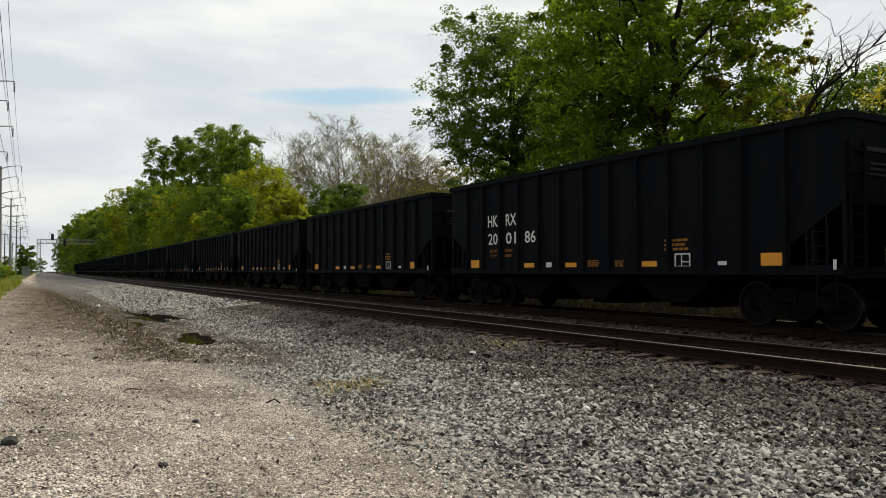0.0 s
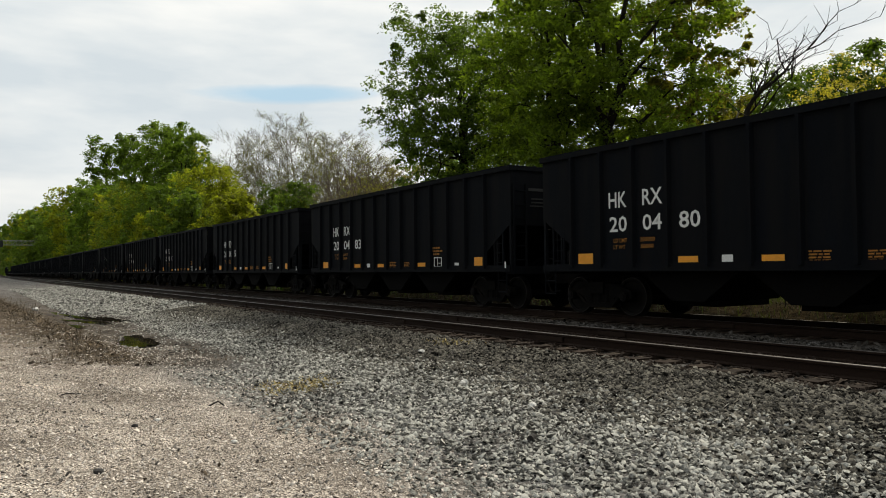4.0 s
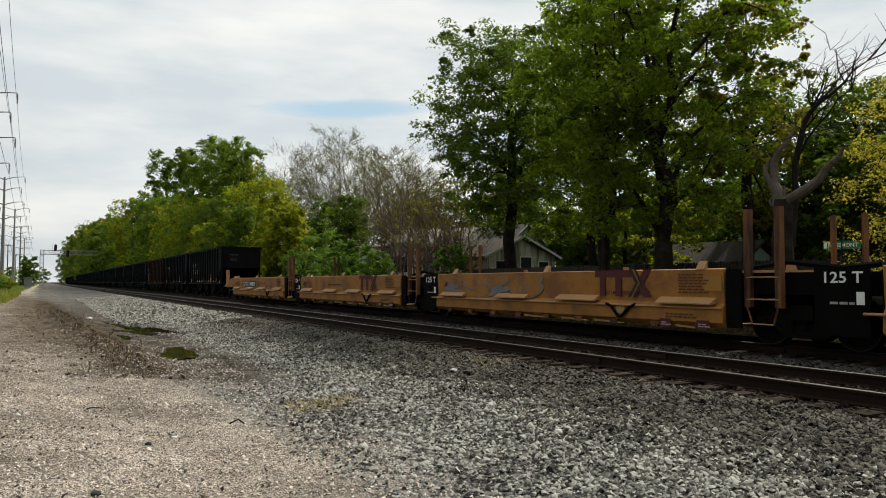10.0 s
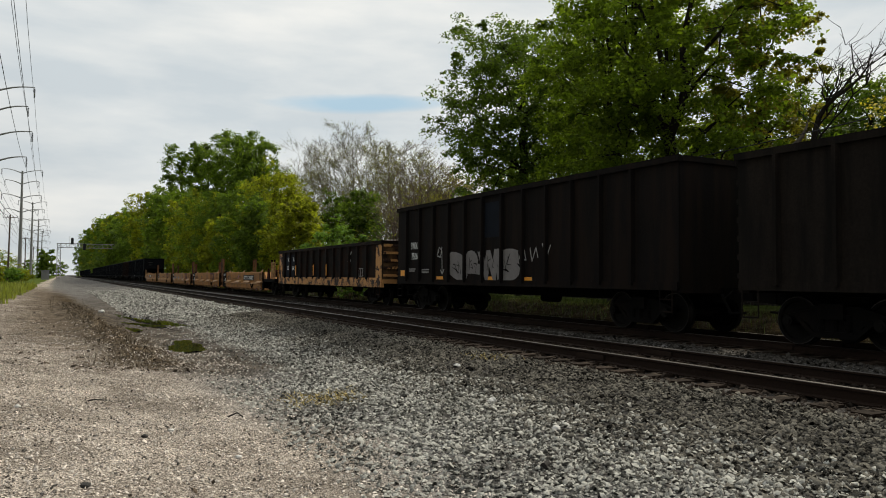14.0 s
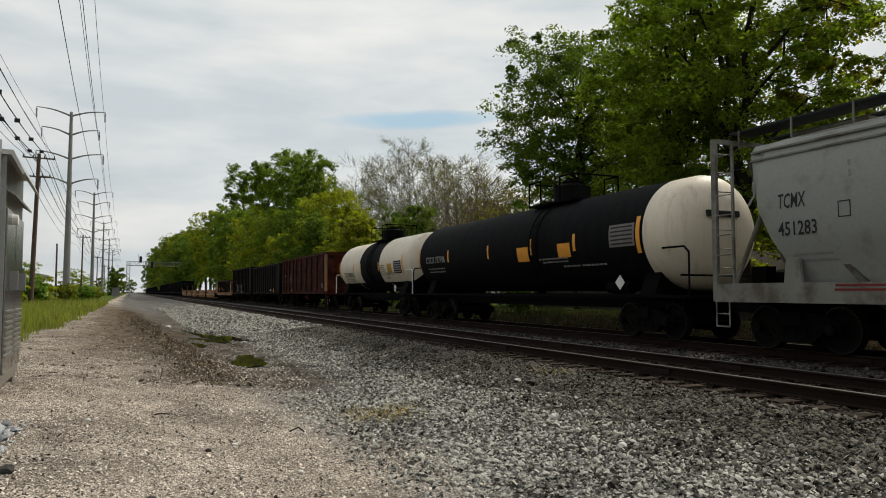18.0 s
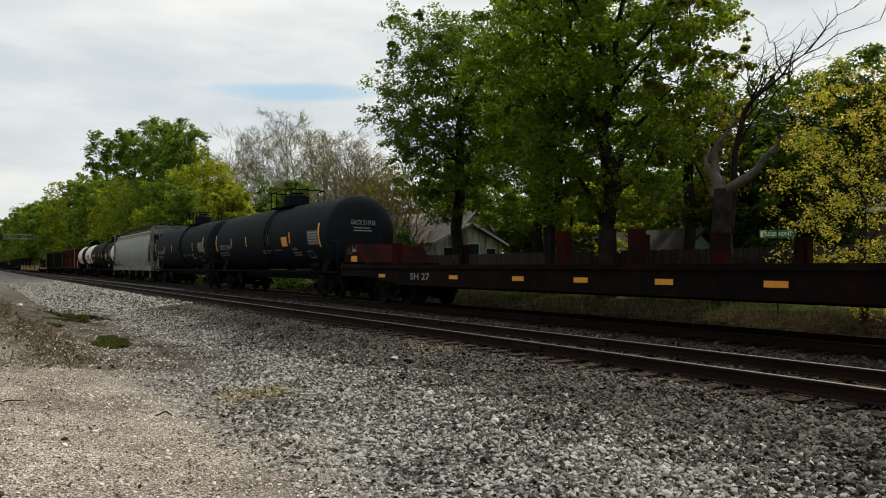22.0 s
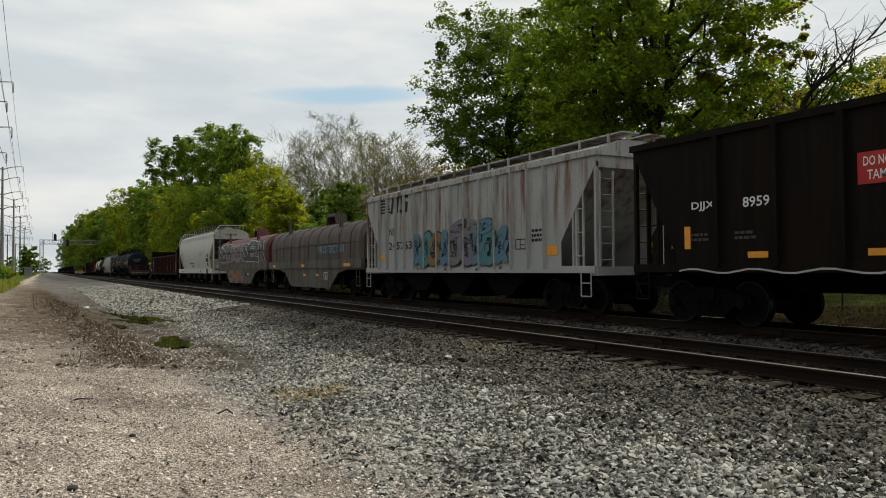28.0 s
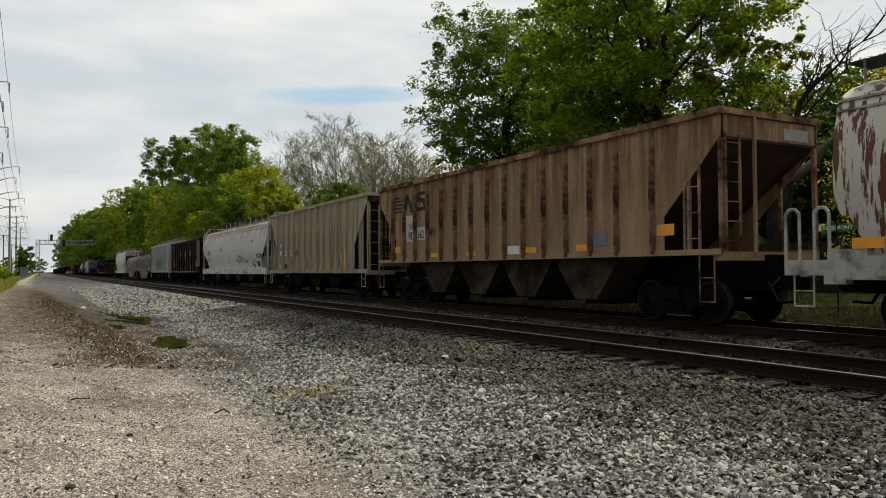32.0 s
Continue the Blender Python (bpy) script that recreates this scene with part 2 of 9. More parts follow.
    def mesh(self, name, material, smooth=None):
        me = bpy.data.meshes.new(name)
        me.from_pydata(self.v, [], self.f)
        me.materials.append(material)
        if smooth:
            me.shade_smooth()
            me.set_sharp_from_angle(angle=radians(smooth))
        me.update()
        return me


def part(name, shape, material, parent=None, label="", smooth=None):
    """Links one mesh (a Shape, or a mesh made before) under a thing or a part."""
    ob = new(name, shape.mesh(name, material, smooth) if isinstance(shape, Shape) else shape)
    ob.parent = parent
    if label:
        ob["label"] = label
    return ob


def thing(name, label, category, m=None, group="", kind=""):
    ob = tagged(new(name), label, category, group, kind)
    ob.empty_display_size = 0.3
    if m is not None:
        ob.matrix_basis = m
    return ob


def bulk(name, verts, faces, material, smooth=False):
    """One mesh from arrays: verts (n, 3), faces (m, k)."""
    me = bpy.data.meshes.new(name)
    k = faces.shape[1]
    me.vertices.add(len(verts))
    me.vertices.foreach_set("co", np.ascontiguousarray(verts, dtype=np.float32).ravel())
    me.loops.add(faces.size)
    me.loops.foreach_set("vertex_index", np.ascontiguousarray(faces, dtype=np.int32).ravel())
    me.polygons.add(len(faces))
    me.polygons.foreach_set("loop_start", np.arange(0, faces.size, k, dtype=np.int32))
    me.update(calc_edges=True)
    me.materials.append(material)
    if smooth:
        me.shade_smooth()
    return new(name, me)


FONT_CACHE = {}


def letters(text):
    """The outline of a text as vertices in a unit box and faces."""
    if text not in FONT_CACHE:
        cu = bpy.data.curves.new("lettering", "FONT")
        cu.body, cu.resolution_u, cu.offset = text, 2, 0.013
        ob = new("lettering", cu)
        bpy.context.view_layer.update()
        me = bpy.data.meshes.new_from_object(ob.evaluated_get(bpy.context.evaluated_depsgraph_get()))
        vs = np.array([v.co[:2] for v in me.vertices])
        lo, hi = vs.min(0), vs.max(0)
        FONT_CACHE[text] = ((vs - lo) / (hi - lo), [tuple(p.vertices) for p in me.polygons])
        bpy.data.objects.remove(ob)
        bpy.data.meshes.remove(me)
        bpy.data.curves.remove(cu)
    return FONT_CACHE[text]


def islands(faces):
    """Sorts faces into connected pieces."""
    root = {}

    def top(a):
        while root.setdefault(a, a) != a:
            a = root[a]
        return a

    for f in faces:
        for v in f[1:]:
            root[top(v)] = top(f[0])
    sets = {}
    for f in faces:
        sets.setdefault(top(f[0]), []).append(f)
    return list(sets.values())


def sign(parent, text, x, y, z, w, h, material, slant=0.0, name="lettering"):
    """Lettering on a side that faces -x: y is its start (it runs towards -y), z its foot."""
    vs, fs = letters(text)
    for piece in islands(fs) if len(text) < 7 else [fs]:
        used = {k: i for i, k in enumerate(sorted({k for f in piece for k in f}))}
        part(name, Shape().add([(x, y - vs[k][0] * w - slant * vs[k][1] * h, z + vs[k][1] * h) for k in used], [tuple(used[k] for k in f) for f in piece]), material, parent)


def plate(parent, x, y, z, w, h, material, name="marking", label=""):
    """A thin painted or glued panel on a side that faces -x."""
    return part(name, Shape().box(x - 0.004, x + 0.004, y, y - w, z, z + h), material, parent, label)


def scribble(parent, x, y, z, w, h, rows, material):
    """Writing too small to read, as plain bars."""
    s = Shape()
    step = h / rows
    for i in range(rows):
        k = y
        while k > y - w * random.uniform(0.75, 1.0):
            a = random.uniform(0.06, 0.16)
            s.box(x - 0.003, x + 0.003, k, k - a, z + i * step, z + i * step + step * 0.55)
            k -= a + 0.03
    return part("small_lettering", s, material, parent)

# ---- ground ----
RAIL_A, RAIL_B, RAIL_C, RAIL_D = 8.18, 9.685, 12.85, 14.355
MID_NEAR, MID_FAR = 8.9325, 13.6025
PROFILE_X = [-2600, -6, -2.0, -0.2, 1.2, 2.6, 4.2, 5.4, 6.55, 7.0, 7.35, 10.5, 10.8, 11.7, 12.0, 15.4, 16.2, 17.5, 19.5, 26, 60, 2600]
PROFILE_Z = [-0.1, -0.1, -0.1, -0.2, -0.38, -0.46, -0.44, -0.40, -0.27, -0.23, -0.215, -0.20, -0.23, -0.23, -0.19, -0.19, -0.35, -0.45, -0.15, 0.25, 0.4, 0.4]
WATER = -0.455
PUDDLES = [((3.15, 28.9), 0.50, 4.6, 0.20), ((2.72, 26.4), 0.34, 1.6, 0.30), ((2.80, 18.1), 0.42, 1.75, -0.12), ((2.1, 24.4), 0.26, 1.1, 0.1)]


def ground_z(x, y):
    z = np.interp(x, PROFILE_X, PROFILE_Z)
    near = np.exp(-(np.maximum(0, np.abs(np.asarray(y) - 15) - 40) / 60) ** 2)
    bumpy = 0.022 * np.sin(1.1 * x + 0.35 * y) + 0.018 * np.sin(0.6 * x - 0.8 * y + 1) + 0.010 * np.sin(2.9 * x + 1.7 * y)
    open_lot = np.interp(x, [-2000, 1, 5.0, 6.5, 17.5, 20, 2000], [0.4, 1, 1, 0.1, 0.1, 1, 0.5])
    z = z + bumpy * near * open_lot
    # the low ridge of dirt beside the ditch
    z = z + 0.05 * np.exp(-((x - 1.4) / 0.8) ** 2) * np.exp(-((y - 26) / 13) ** 2) * (np.sin(4.1 * x + 2.2 * y) + np.sin(5.3 * x - 3.1 * y + 1))
    band = np.exp(-((x - (1.05 - 0.035 * (y - 18))) / 0.55) ** 2) * np.exp(-((y - 27) / 12) ** 4)
    z = z + band * (0.20 + 0.035 * np.sin(7.3 * x + 3.1 * y) + 0.03 * np.sin(9.7 * x - 5.3 * y + 2) + 0.025 * np.sin(3.1 * x + 8.9 * y + 4))
    # wheel ruts pressed into the wet ditch and rubble humps on the lot behind the ridge
    wet = np.exp(-((x - 2.9) / 1.1) ** 2) * np.exp(-((y - 24) / 12) ** 4)
    z = z + wet * (0.022 * np.sin(5.9 * (x + 0.17 * y)) + 0.012 * np.sin(11.0 * x + 2.7 * y) + 0.012 * np.sin(4.0 * y - 6.1 * x))
    rough = np.exp(-((x + 0.6) / 1.6) ** 2) * np.exp(-((y - 24) / 10) ** 4)
    z = z + rough * (0.02 * np.sin(6.7 * x + 4.4 * y) + 0.018 * np.sin(4.9 * x - 6.6 * y + 1) + 0.012 * np.sin(12.3 * y + 3 * x))
    for (cx, cy), rx, ry, turn in PUDDLES:
        u, w = (x - cx) + turn * (y - cy), y - cy
        basin = np.exp(-(((u / rx) ** 2 + (w / ry) ** 2) * (1 + 0.25 * np.sin(5 * u + 2.1 * w) + 0.2 * np.sin(3.7 * w))) ** 1.5)
        z = z + (WATER - 0.09 - z) * basin
    return z


def ground_material():
    m = bpy.data.materials.new("gravel_ground")
    m.use_nodes = True
    n, l = m.node_tree.nodes, m.node_tree.links
    p = n["Principled BSDF"]
    p.inputs["Roughness"].default_value, p.inputs["Specular IOR Level"].default_value = 1.0, 0.0
    co = n.new("ShaderNodeTexCoord")

    def noise_at(scale, detail=4):
        t = n.new("ShaderNodeTexNoise")
        t.inputs["Scale"].default_value, t.inputs["Detail"].default_value = scale, detail
        l.new(co.outputs["Object"], t.inputs["Vector"])
        return t.outputs[0]

    def cells(scale):
        t = n.new("ShaderNodeTexVoronoi")
        t.inputs["Scale"].default_value = scale
        l.new(co.outputs["Object"], t.inputs["Vector"])
        return t

    def ramp(src, a, b, ca, cb):
        r = n.new("ShaderNodeValToRGB")
        r.color_ramp.elements[0].position, r.color_ramp.elements[1].position = a, b
        r.color_ramp.elements[0].color, r.color_ramp.elements[1].color = (*ca, 1), (*cb, 1)
        l.new(src, r.inputs[0])
        return r.outputs[0]

    def mix(f, a, b, mode="MIX"):
        x = n.new("ShaderNodeMixRGB")
        x.blend_type = mode
        for i, s in ((0, f), (1, a), (2, b)):
            if isinstance(s, (int, float)):
                x.inputs[i].default_value = s
            else:
                l.new(s, x.inputs[i])
        return x.outputs[0]

    def zone(name):
        a = n.new("ShaderNodeAttribute")
        a.attribute_name = name
        return a.outputs["Fac"]

    grit, stone = cells(64.0), cells(21.0)
    sep = n.new("ShaderNodeSeparateColor")
    l.new(grit.outputs["Color"], sep.inputs[0])
    sep2 = n.new("ShaderNodeSeparateColor")
    l.new(stone.outputs["Color"], sep2.inputs[0])
    tan = ramp(sep.outputs[0], 0.05, 0.95, (0.10, 0.084, 0.072), (0.80, 0.715, 0.625))
    tan = mix(ramp(noise_at(0.55, 6), 0.42, 0.62, (0, 0, 0), (1, 1, 1)), tan, ramp(sep.outputs[1], 0.05, 0.95, (0.085, 0.072, 0.062), (0.60, 0.535, 0.465)))
    grey = ramp(sep2.outputs[0], 0.0, 1.0, (0.05, 0.05, 0.05), (0.26, 0.255, 0.25))
    grey = mix(ramp(noise_at(0.8, 5), 0.45, 0.7, (0, 0, 0), (1, 1, 1)), grey, ramp(sep.outputs[2], 0, 1, (0.055, 0.05, 0.047), (0.20, 0.19, 0.18)))
    mud = ramp(noise_at(2.5, 9), 0.32, 0.70, (0.040, 0.034, 0.028), (0.165, 0.145, 0.125))
    dirt = ramp(noise_at(6.0, 8), 0.3, 0.75, (0.055, 0.043, 0.031), (0.24, 0.19, 0.14))
    green = ramp(noise_at(3.0, 8), 0.3, 0.75, (0.05, 0.075, 0.018), (0.15, 0.19, 0.05))
    straw = ramp(noise_at(9.0, 8), 0.3, 0.75, (0.05, 0.038, 0.020), (0.22, 0.165, 0.075))
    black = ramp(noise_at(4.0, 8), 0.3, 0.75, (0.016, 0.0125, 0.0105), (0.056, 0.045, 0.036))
    c = mix(zone("lot"), grey, tan)
    c = mix(zone("mud"), c, mud)
    c = mix(zone("dirt"), c, dirt)
    # oil on the near track, and shade painted dark under and beyond the train
    c = mix(zone("oil_shade"), c, black)
    # tree shade on the far verge, painted as a near-black ground colour
    c = mix(zone("verge_shade"), c, ramp(noise_at(5.0, 9), 0.34, 0.70, (0.007, 0.0055, 0.0035), (0.040, 0.031, 0.018)))
    c = mix(zone("straw"), c, straw)
    c = mix(zone("grass"), c, green)
    c = mix(zone("loam"), c, ramp(noise_at(5.0, 9), 0.36, 0.68, (0.022, 0.016, 0.010), (0.125, 0.094, 0.058)))
    # shade between the ballast stones is painted on the ground below them
    c = mix(zone("gap_shade"), c, ramp(noise_at(3.0, 6), 0.3, 0.7, (0.018, 0.017, 0.016), (0.06, 0.056, 0.052)))
    c = mix(1.0, c, ramp(noise_at(1.3, 10), 0.32, 0.68, (0.68, 0.66, 0.64), (1.22, 1.21, 1.2)), "MULTIPLY")
    c = mix(1.0, c, ramp(noise_at(8.0, 8), 0.36, 0.64, (0.86, 0.855, 0.85), (1.12, 1.12, 1.12)), "MULTIPLY")
    c = mix(1.0, c, ramp(noise_at(26.0, 6), 0.36, 0.64, (0.84, 0.835, 0.83), (1.14, 1.14, 1.135)), "MULTIPLY")
    l.new(c, p.inputs["Base Color"])
    b1 = n.new("ShaderNodeBump")
    b1.inputs["Strength"].default_value, b1.inputs["Distance"].default_value = 1.0, 0.03
    l.new(mix(zone("lot"), stone.outputs["Distance"], grit.outputs["Distance"]), b1.inputs["Height"])
    l.new(b1.outputs[0], p.inputs["Normal"])
    return m


def smooth_step(v, a, b):
    t = np.clip((v - a) / (b - a), 0, 1)
    return t * t * (3 - 2 * t)


def make_ground():
    xs = np.unique(np.concatenate([[-2600, -1200, -600, -300, -150, -80, -50, -30, -20, -14, -10], np.arange(-8, -1.9, 0.2), np.arange(-1.8, 4.6, 0.09), np.arange(4.7, 8.1, 0.2), np.arange(8.5, 20, 0.35), np.arange(20, 40, 1.5), [45, 60, 90, 150, 300, 600, 1200, 2600]]))
    ys = np.unique(np.concatenate([[-2600, -800, -300, -120, -60, -30, -15, -8], np.arange(-4, 12, 0.25), np.arange(12, 40, 0.14), np.arange(40, 90, 1.0), np.arange(90, 300, 6), [320, 380, 450, 550, 700, 900, 1300, 1900, 2900]]))
    gx, gy = np.meshgrid(xs, ys)
    gz = ground_z(gx, gy)
    nx = len(xs)
    i = np.arange(len(ys) - 1)[:, None] * nx + np.arange(nx - 1)[None, :]
    faces = np.stack([i, i + 1, i + nx + 1, i + nx], -1).reshape(-1, 4)
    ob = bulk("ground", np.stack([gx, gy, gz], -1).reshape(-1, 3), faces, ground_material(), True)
    x, y = gx.ravel(), gy.ravel()
    wob = 0.35 * np.sin(0.9 * y) + 0.25 * np.sin(2.3 * y + 1) + 0.2 * np.sin(3.7 * x)
    edge = np.interp(y, [0, 4.5, 7, 10, 14, 18, 27, 60, 200], [1.3, 2.1, 2.75, 2.2, 1.5, 0.6, -0.3, -1.0, -1.5])
    zones = {
        "lot": 1 - smooth_step(x + wob * 0.5, edge - 0.5, edge + 0.7),
        "mud": np.exp(-((x - 3.0 - wob * 0.4) / 1.25) ** 2) * smooth_step(y + wob, 10.5, 13) * (1 - smooth_step(y, 45, 90)) * 0.88,
        "dirt": np.exp(-((x - (0.1 - 0.03 * (y - 18)) - wob * 0.4) / 1.5) ** 2) * smooth_step(y + wob * 2.5, 12, 21) * (1 - smooth_step(y, 60, 110)) * 0.8,
        # real oil near MID_NEAR; past x 11.7 it is painted shade
        "oil_shade": np.maximum(np.exp(-((x - MID_NEAR) / 1.15) ** 4), smooth_step(x, 11.7, 12.3) * (1 - smooth_step(x, 23.5, 26))),
        "straw": np.maximum(np.exp(-(((x - 3.4) / 0.45) ** 2 + ((y - 9.4) / 0.5) ** 2)) * 0.6, smooth_step(x, 18.0, 20.0) * 0.06),
        "grass": np.maximum(smooth_step(-x + wob * 0.4, 2.3, 2.9) * smooth_step(y + wob, 22, 25), np.maximum(smooth_step(x + wob, 22, 25), smooth_step(-x, 8, 12)) * 0.9),
    }
    # where the painted verge shade lies
    zones["verge_shade"] = smooth_step(x, 15.2, 16.4) * (1 - smooth_step(x + wob, 25, 27))
    zones["loam"] = np.exp(-((x - (1.45 - 0.033 * (y - 18)) - wob * 0.35) / 0.92) ** 2) * smooth_step(y + wob, 12.0, 15.0) * (1 - smooth_step(y, 46, 80)) * 0.92
    # the stone bed whose gaps get the painted shade
    zones["gap_shade"] = smooth_step(x + wob * 0.4, 3.6, 5.2) * (1 - smooth_step(x, 7.6, 8.0)) * (1 - smooth_step(y, 40, 85)) * 0.75
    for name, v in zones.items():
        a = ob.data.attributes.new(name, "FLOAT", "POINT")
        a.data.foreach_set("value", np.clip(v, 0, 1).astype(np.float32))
    return tagged(ob, "grey and tan gravel ground with grass at its edges", "ground", kind="structure")


make_ground()


def make_puddles():
    water = mat("puddle_water", (0.026, 0.020, 0.011), 0.03, var=0.2, bump=0.0, spec=0.3)
    for (cx, cy), rx, ry, turn in PUDDLES:
        vs, n = [(cx, cy, 0)], 40
        for i in range(n):
            a = 2 * math.pi * i / n
            r = 1.15 + 0.22 * math.sin(3 * a + cx) + 0.14 * math.sin(7 * a + cy) + 0.06 * math.sin(13 * a)
            w = 0.8 * ry * r * math.sin(a)
            vs.append((cx + 0.8 * rx * r * math.cos(a) - turn * w, cy + w, 0))
        z = WATER
        ob = part("puddle", Shape().add([(v[0], v[1], z) for v in vs], [(0, 1 + i, 1 + (i + 1) % n) for i in range(n)]), water)
        tagged(ob, "shallow muddy rain puddle in the gravel ditch", "puddle", "rain puddles", "structure")


make_puddles()


def scatter_stones(name, material, label, n, region, size, seed, keep=None):
    """Loose broken stones lying on the ground, as one heap of stuff."""
    rng = np.random.default_rng(seed)
    (x0, x1), (y0, y1) = region
    x = rng.uniform(x0, x1, n)
    y = y0 + (y1 - y0) * rng.uniform(0, 1, n) ** 1.6
    if keep is not None:
        k = keep(x, y, rng)
        x, y = x[k], y[k]
        n = len(x)
    base = np.array([(1, -0.2, 0), (0.1, 1, 0), (-1, 0.2, 0), (-0.1, -1, 0), (0.5, -0.25, 0.75), (-0.45, 0.3, 0.8)], float)
    tri = np.array([(0, 1, 4), (1, 5, 4), (1, 2, 5), (2, 3, 5), (3, 4, 5), (3, 0, 4)])
    v = base[None] * (1 + rng.uniform(-0.25, 0.25, (n, 6, 1))) + rng.uniform(-0.22, 0.22, (n, 6, 3))
    r = size * np.exp(np.clip(rng.normal(0, 0.33, n), -0.8, 0.6))
    v *= r[:, None, None] * np.array([1.1, 0.9, 0.8]) * np.exp(rng.normal(0, 0.16, (n, 1, 3)))
    a = rng.uniform(0, 2 * np.pi, n)
    c, s = np.cos(a)[:, None], np.sin(a)[:, None]
    tilt = rng.normal(0, 0.45, (n, 1))
    vx, vz = v[..., 0] + tilt * v[..., 2], v[..., 2] - tilt * v[..., 0]
    px, py = c * vx - s * v[..., 1], s * vx + c * v[..., 1]
    z = ground_z(x, y) + r * rng.uniform(0.05, 0.75, n)
    vs = np.stack([px + x[:, None], py + y[:, None], vz + z[:, None]], -1).reshape(-1, 3)
    fs = (tri[None] + 6 * np.arange(n)[:, None, None]).reshape(-1, 3)
    return tagged(bulk(name, vs, fs, material), label, "gravel", kind="stuff")


BALLAST = mat("ballast_stone", (0.238, 0.234, 0.212), 0.9, var=0.86, scale=1.2, fine=60, bump=0.3, spread=0.9, leaf=-1.0, spec=0.02)
PEBBLE = mat("tan_pebble", (0.42, 0.378, 0.337), 0.9, var=0.85, scale=1.5, fine=80, bump=0.2, spread=0.8, leaf=-1.0, spec=0.02)


def ballast_keep(x, y, rng):
    near = np.interp(x, [2.2, 3.2, 4.5, 7.3], [0.12, 0.5, 0.85, 1])
    ditch = 1 - 0.93 * np.exp(-((x - 2.9) / 1.15) ** 4) * smooth_step(y, 10, 12.5)
    return rng.uniform(0, 1, len(x)) < near * ditch


scatter_stones("ballast_shoulder", BALLAST, "loose grey crushed stone of the track bed", 165000, ((2.2, 7.0), (-0.5, 38)), 0.0180, 3, lambda x, y, r: ballast_keep(x, y, r) & (r.uniform(4.3, 6.3, len(x)) > x))
# darker stones take over between x 4.3 and 6.3
scatter_stones("ballast_edge", mat("darker_ballast_stone", (0.086, 0.080, 0.068), 0.9, var=0.92, scale=1.2, fine=60, bump=0.3, spread=0.9, leaf=-1.0, spec=0.02), "darker crushed stone along the near track", 84000, ((4.3, 7.6), (-0.5, 38)), 0.0190, 31, lambda x, y, r: r.uniform(4.3, 6.3, len(x)) < x)
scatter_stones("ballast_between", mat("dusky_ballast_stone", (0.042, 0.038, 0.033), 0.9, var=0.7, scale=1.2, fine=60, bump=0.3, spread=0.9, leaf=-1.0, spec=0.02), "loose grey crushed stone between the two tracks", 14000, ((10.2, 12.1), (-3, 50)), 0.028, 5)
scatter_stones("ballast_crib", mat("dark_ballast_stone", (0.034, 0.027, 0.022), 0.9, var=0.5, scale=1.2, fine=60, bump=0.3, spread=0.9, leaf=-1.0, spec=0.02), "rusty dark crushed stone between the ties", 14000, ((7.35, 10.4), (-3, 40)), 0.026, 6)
scatter_stones("ballast_far", BALLAST, "loose grey crushed stone further along the track bed", 17000, ((2.6, 7.5), (30, 85)), 0.034, 43)
scatter_stones("ballast_behind", BALLAST, "loose grey crushed stone of the track bed behind the viewer", 9000, ((2.6, 7.3), (-0.5, -9)), 0.024, 41)
scatter_stones("lot_pebbles", PEBBLE, "small pebbles lying on the tan gravel lot", 56000, ((-4.5, 3.2), (2.0, 24)), 0.0095, 8, lambda x, y, r: r.uniform(0, 1, len(x)) < 1 - 0.9 * smooth_step(y, 11, 25))

CLOD = mat("dirt_clod", (0.075, 0.058, 0.042), 0.95, var=0.7, scale=2, fine=40, bump=0.3, spread=0.9, leaf=-1.0, spec=0.1)
scatter_stones("ridge_clods", CLOD, "crumbled brown dirt clods along the low ridge", 3200, ((-1.0, 2.6), (13, 42)), 0.022, 51, lambda x, y, r: r.uniform(0, 1, len(x)) < np.exp(-((x - (1.35 - 0.033 * (y - 18))) / 0.55) ** 2))
scatter_stones("lot_rubble", CLOD, "scattered dark rubble on the gravel lot", 700, ((-3.0, 3.6), (13, 40)), 0.020, 52)
scatter_stones("lot_crumbs", CLOD, "small dark crumbs on the gravel lot", 1100, ((-3.5, 3.4), (2.5, 14)), 0.009, 53)

# ---- the two tracks ----
RUST = mat("rail_rust", (0.020, 0.0125, 0.009), 0.8, 0.1, var=0.35, scale=1.0, fine=30, bump=0.3, spec=0.08)
SHINE = mat("rail_head", (0.085, 0.075, 0.066), 0.5, 0.8, var=0.2, scale=2.0, fine=25, bump=0.05)
TIE = mat("tie_wood", (0.026, 0.018, 0.013), 0.9, var=0.5, scale=3.0, fine=30, bump=0.5, spread=0.7, dirt=(0.10, 0.078, 0.055), amount=0.28, spec=0.08)
IRON = mat("tie_plate", (0.022, 0.014, 0.010), 0.8, 0.0, var=0.3, spec=0.08)


def rail_shape(x, y0, y1):
    web = [(-0.07, -0.171), (0.07, -0.171), (0.07, -0.158), (0.012, -0.14), (0.01, -0.045), (0.036, -0.035), (0.036, -0.006), (-0.036, -0.006), (-0.036, -0.035), (-0.01, -0.045), (-0.012, -0.14), (-0.07, -0.158)]
    return Shape().slab([(x + a, b) for a, b in web], y0, y1, "y")


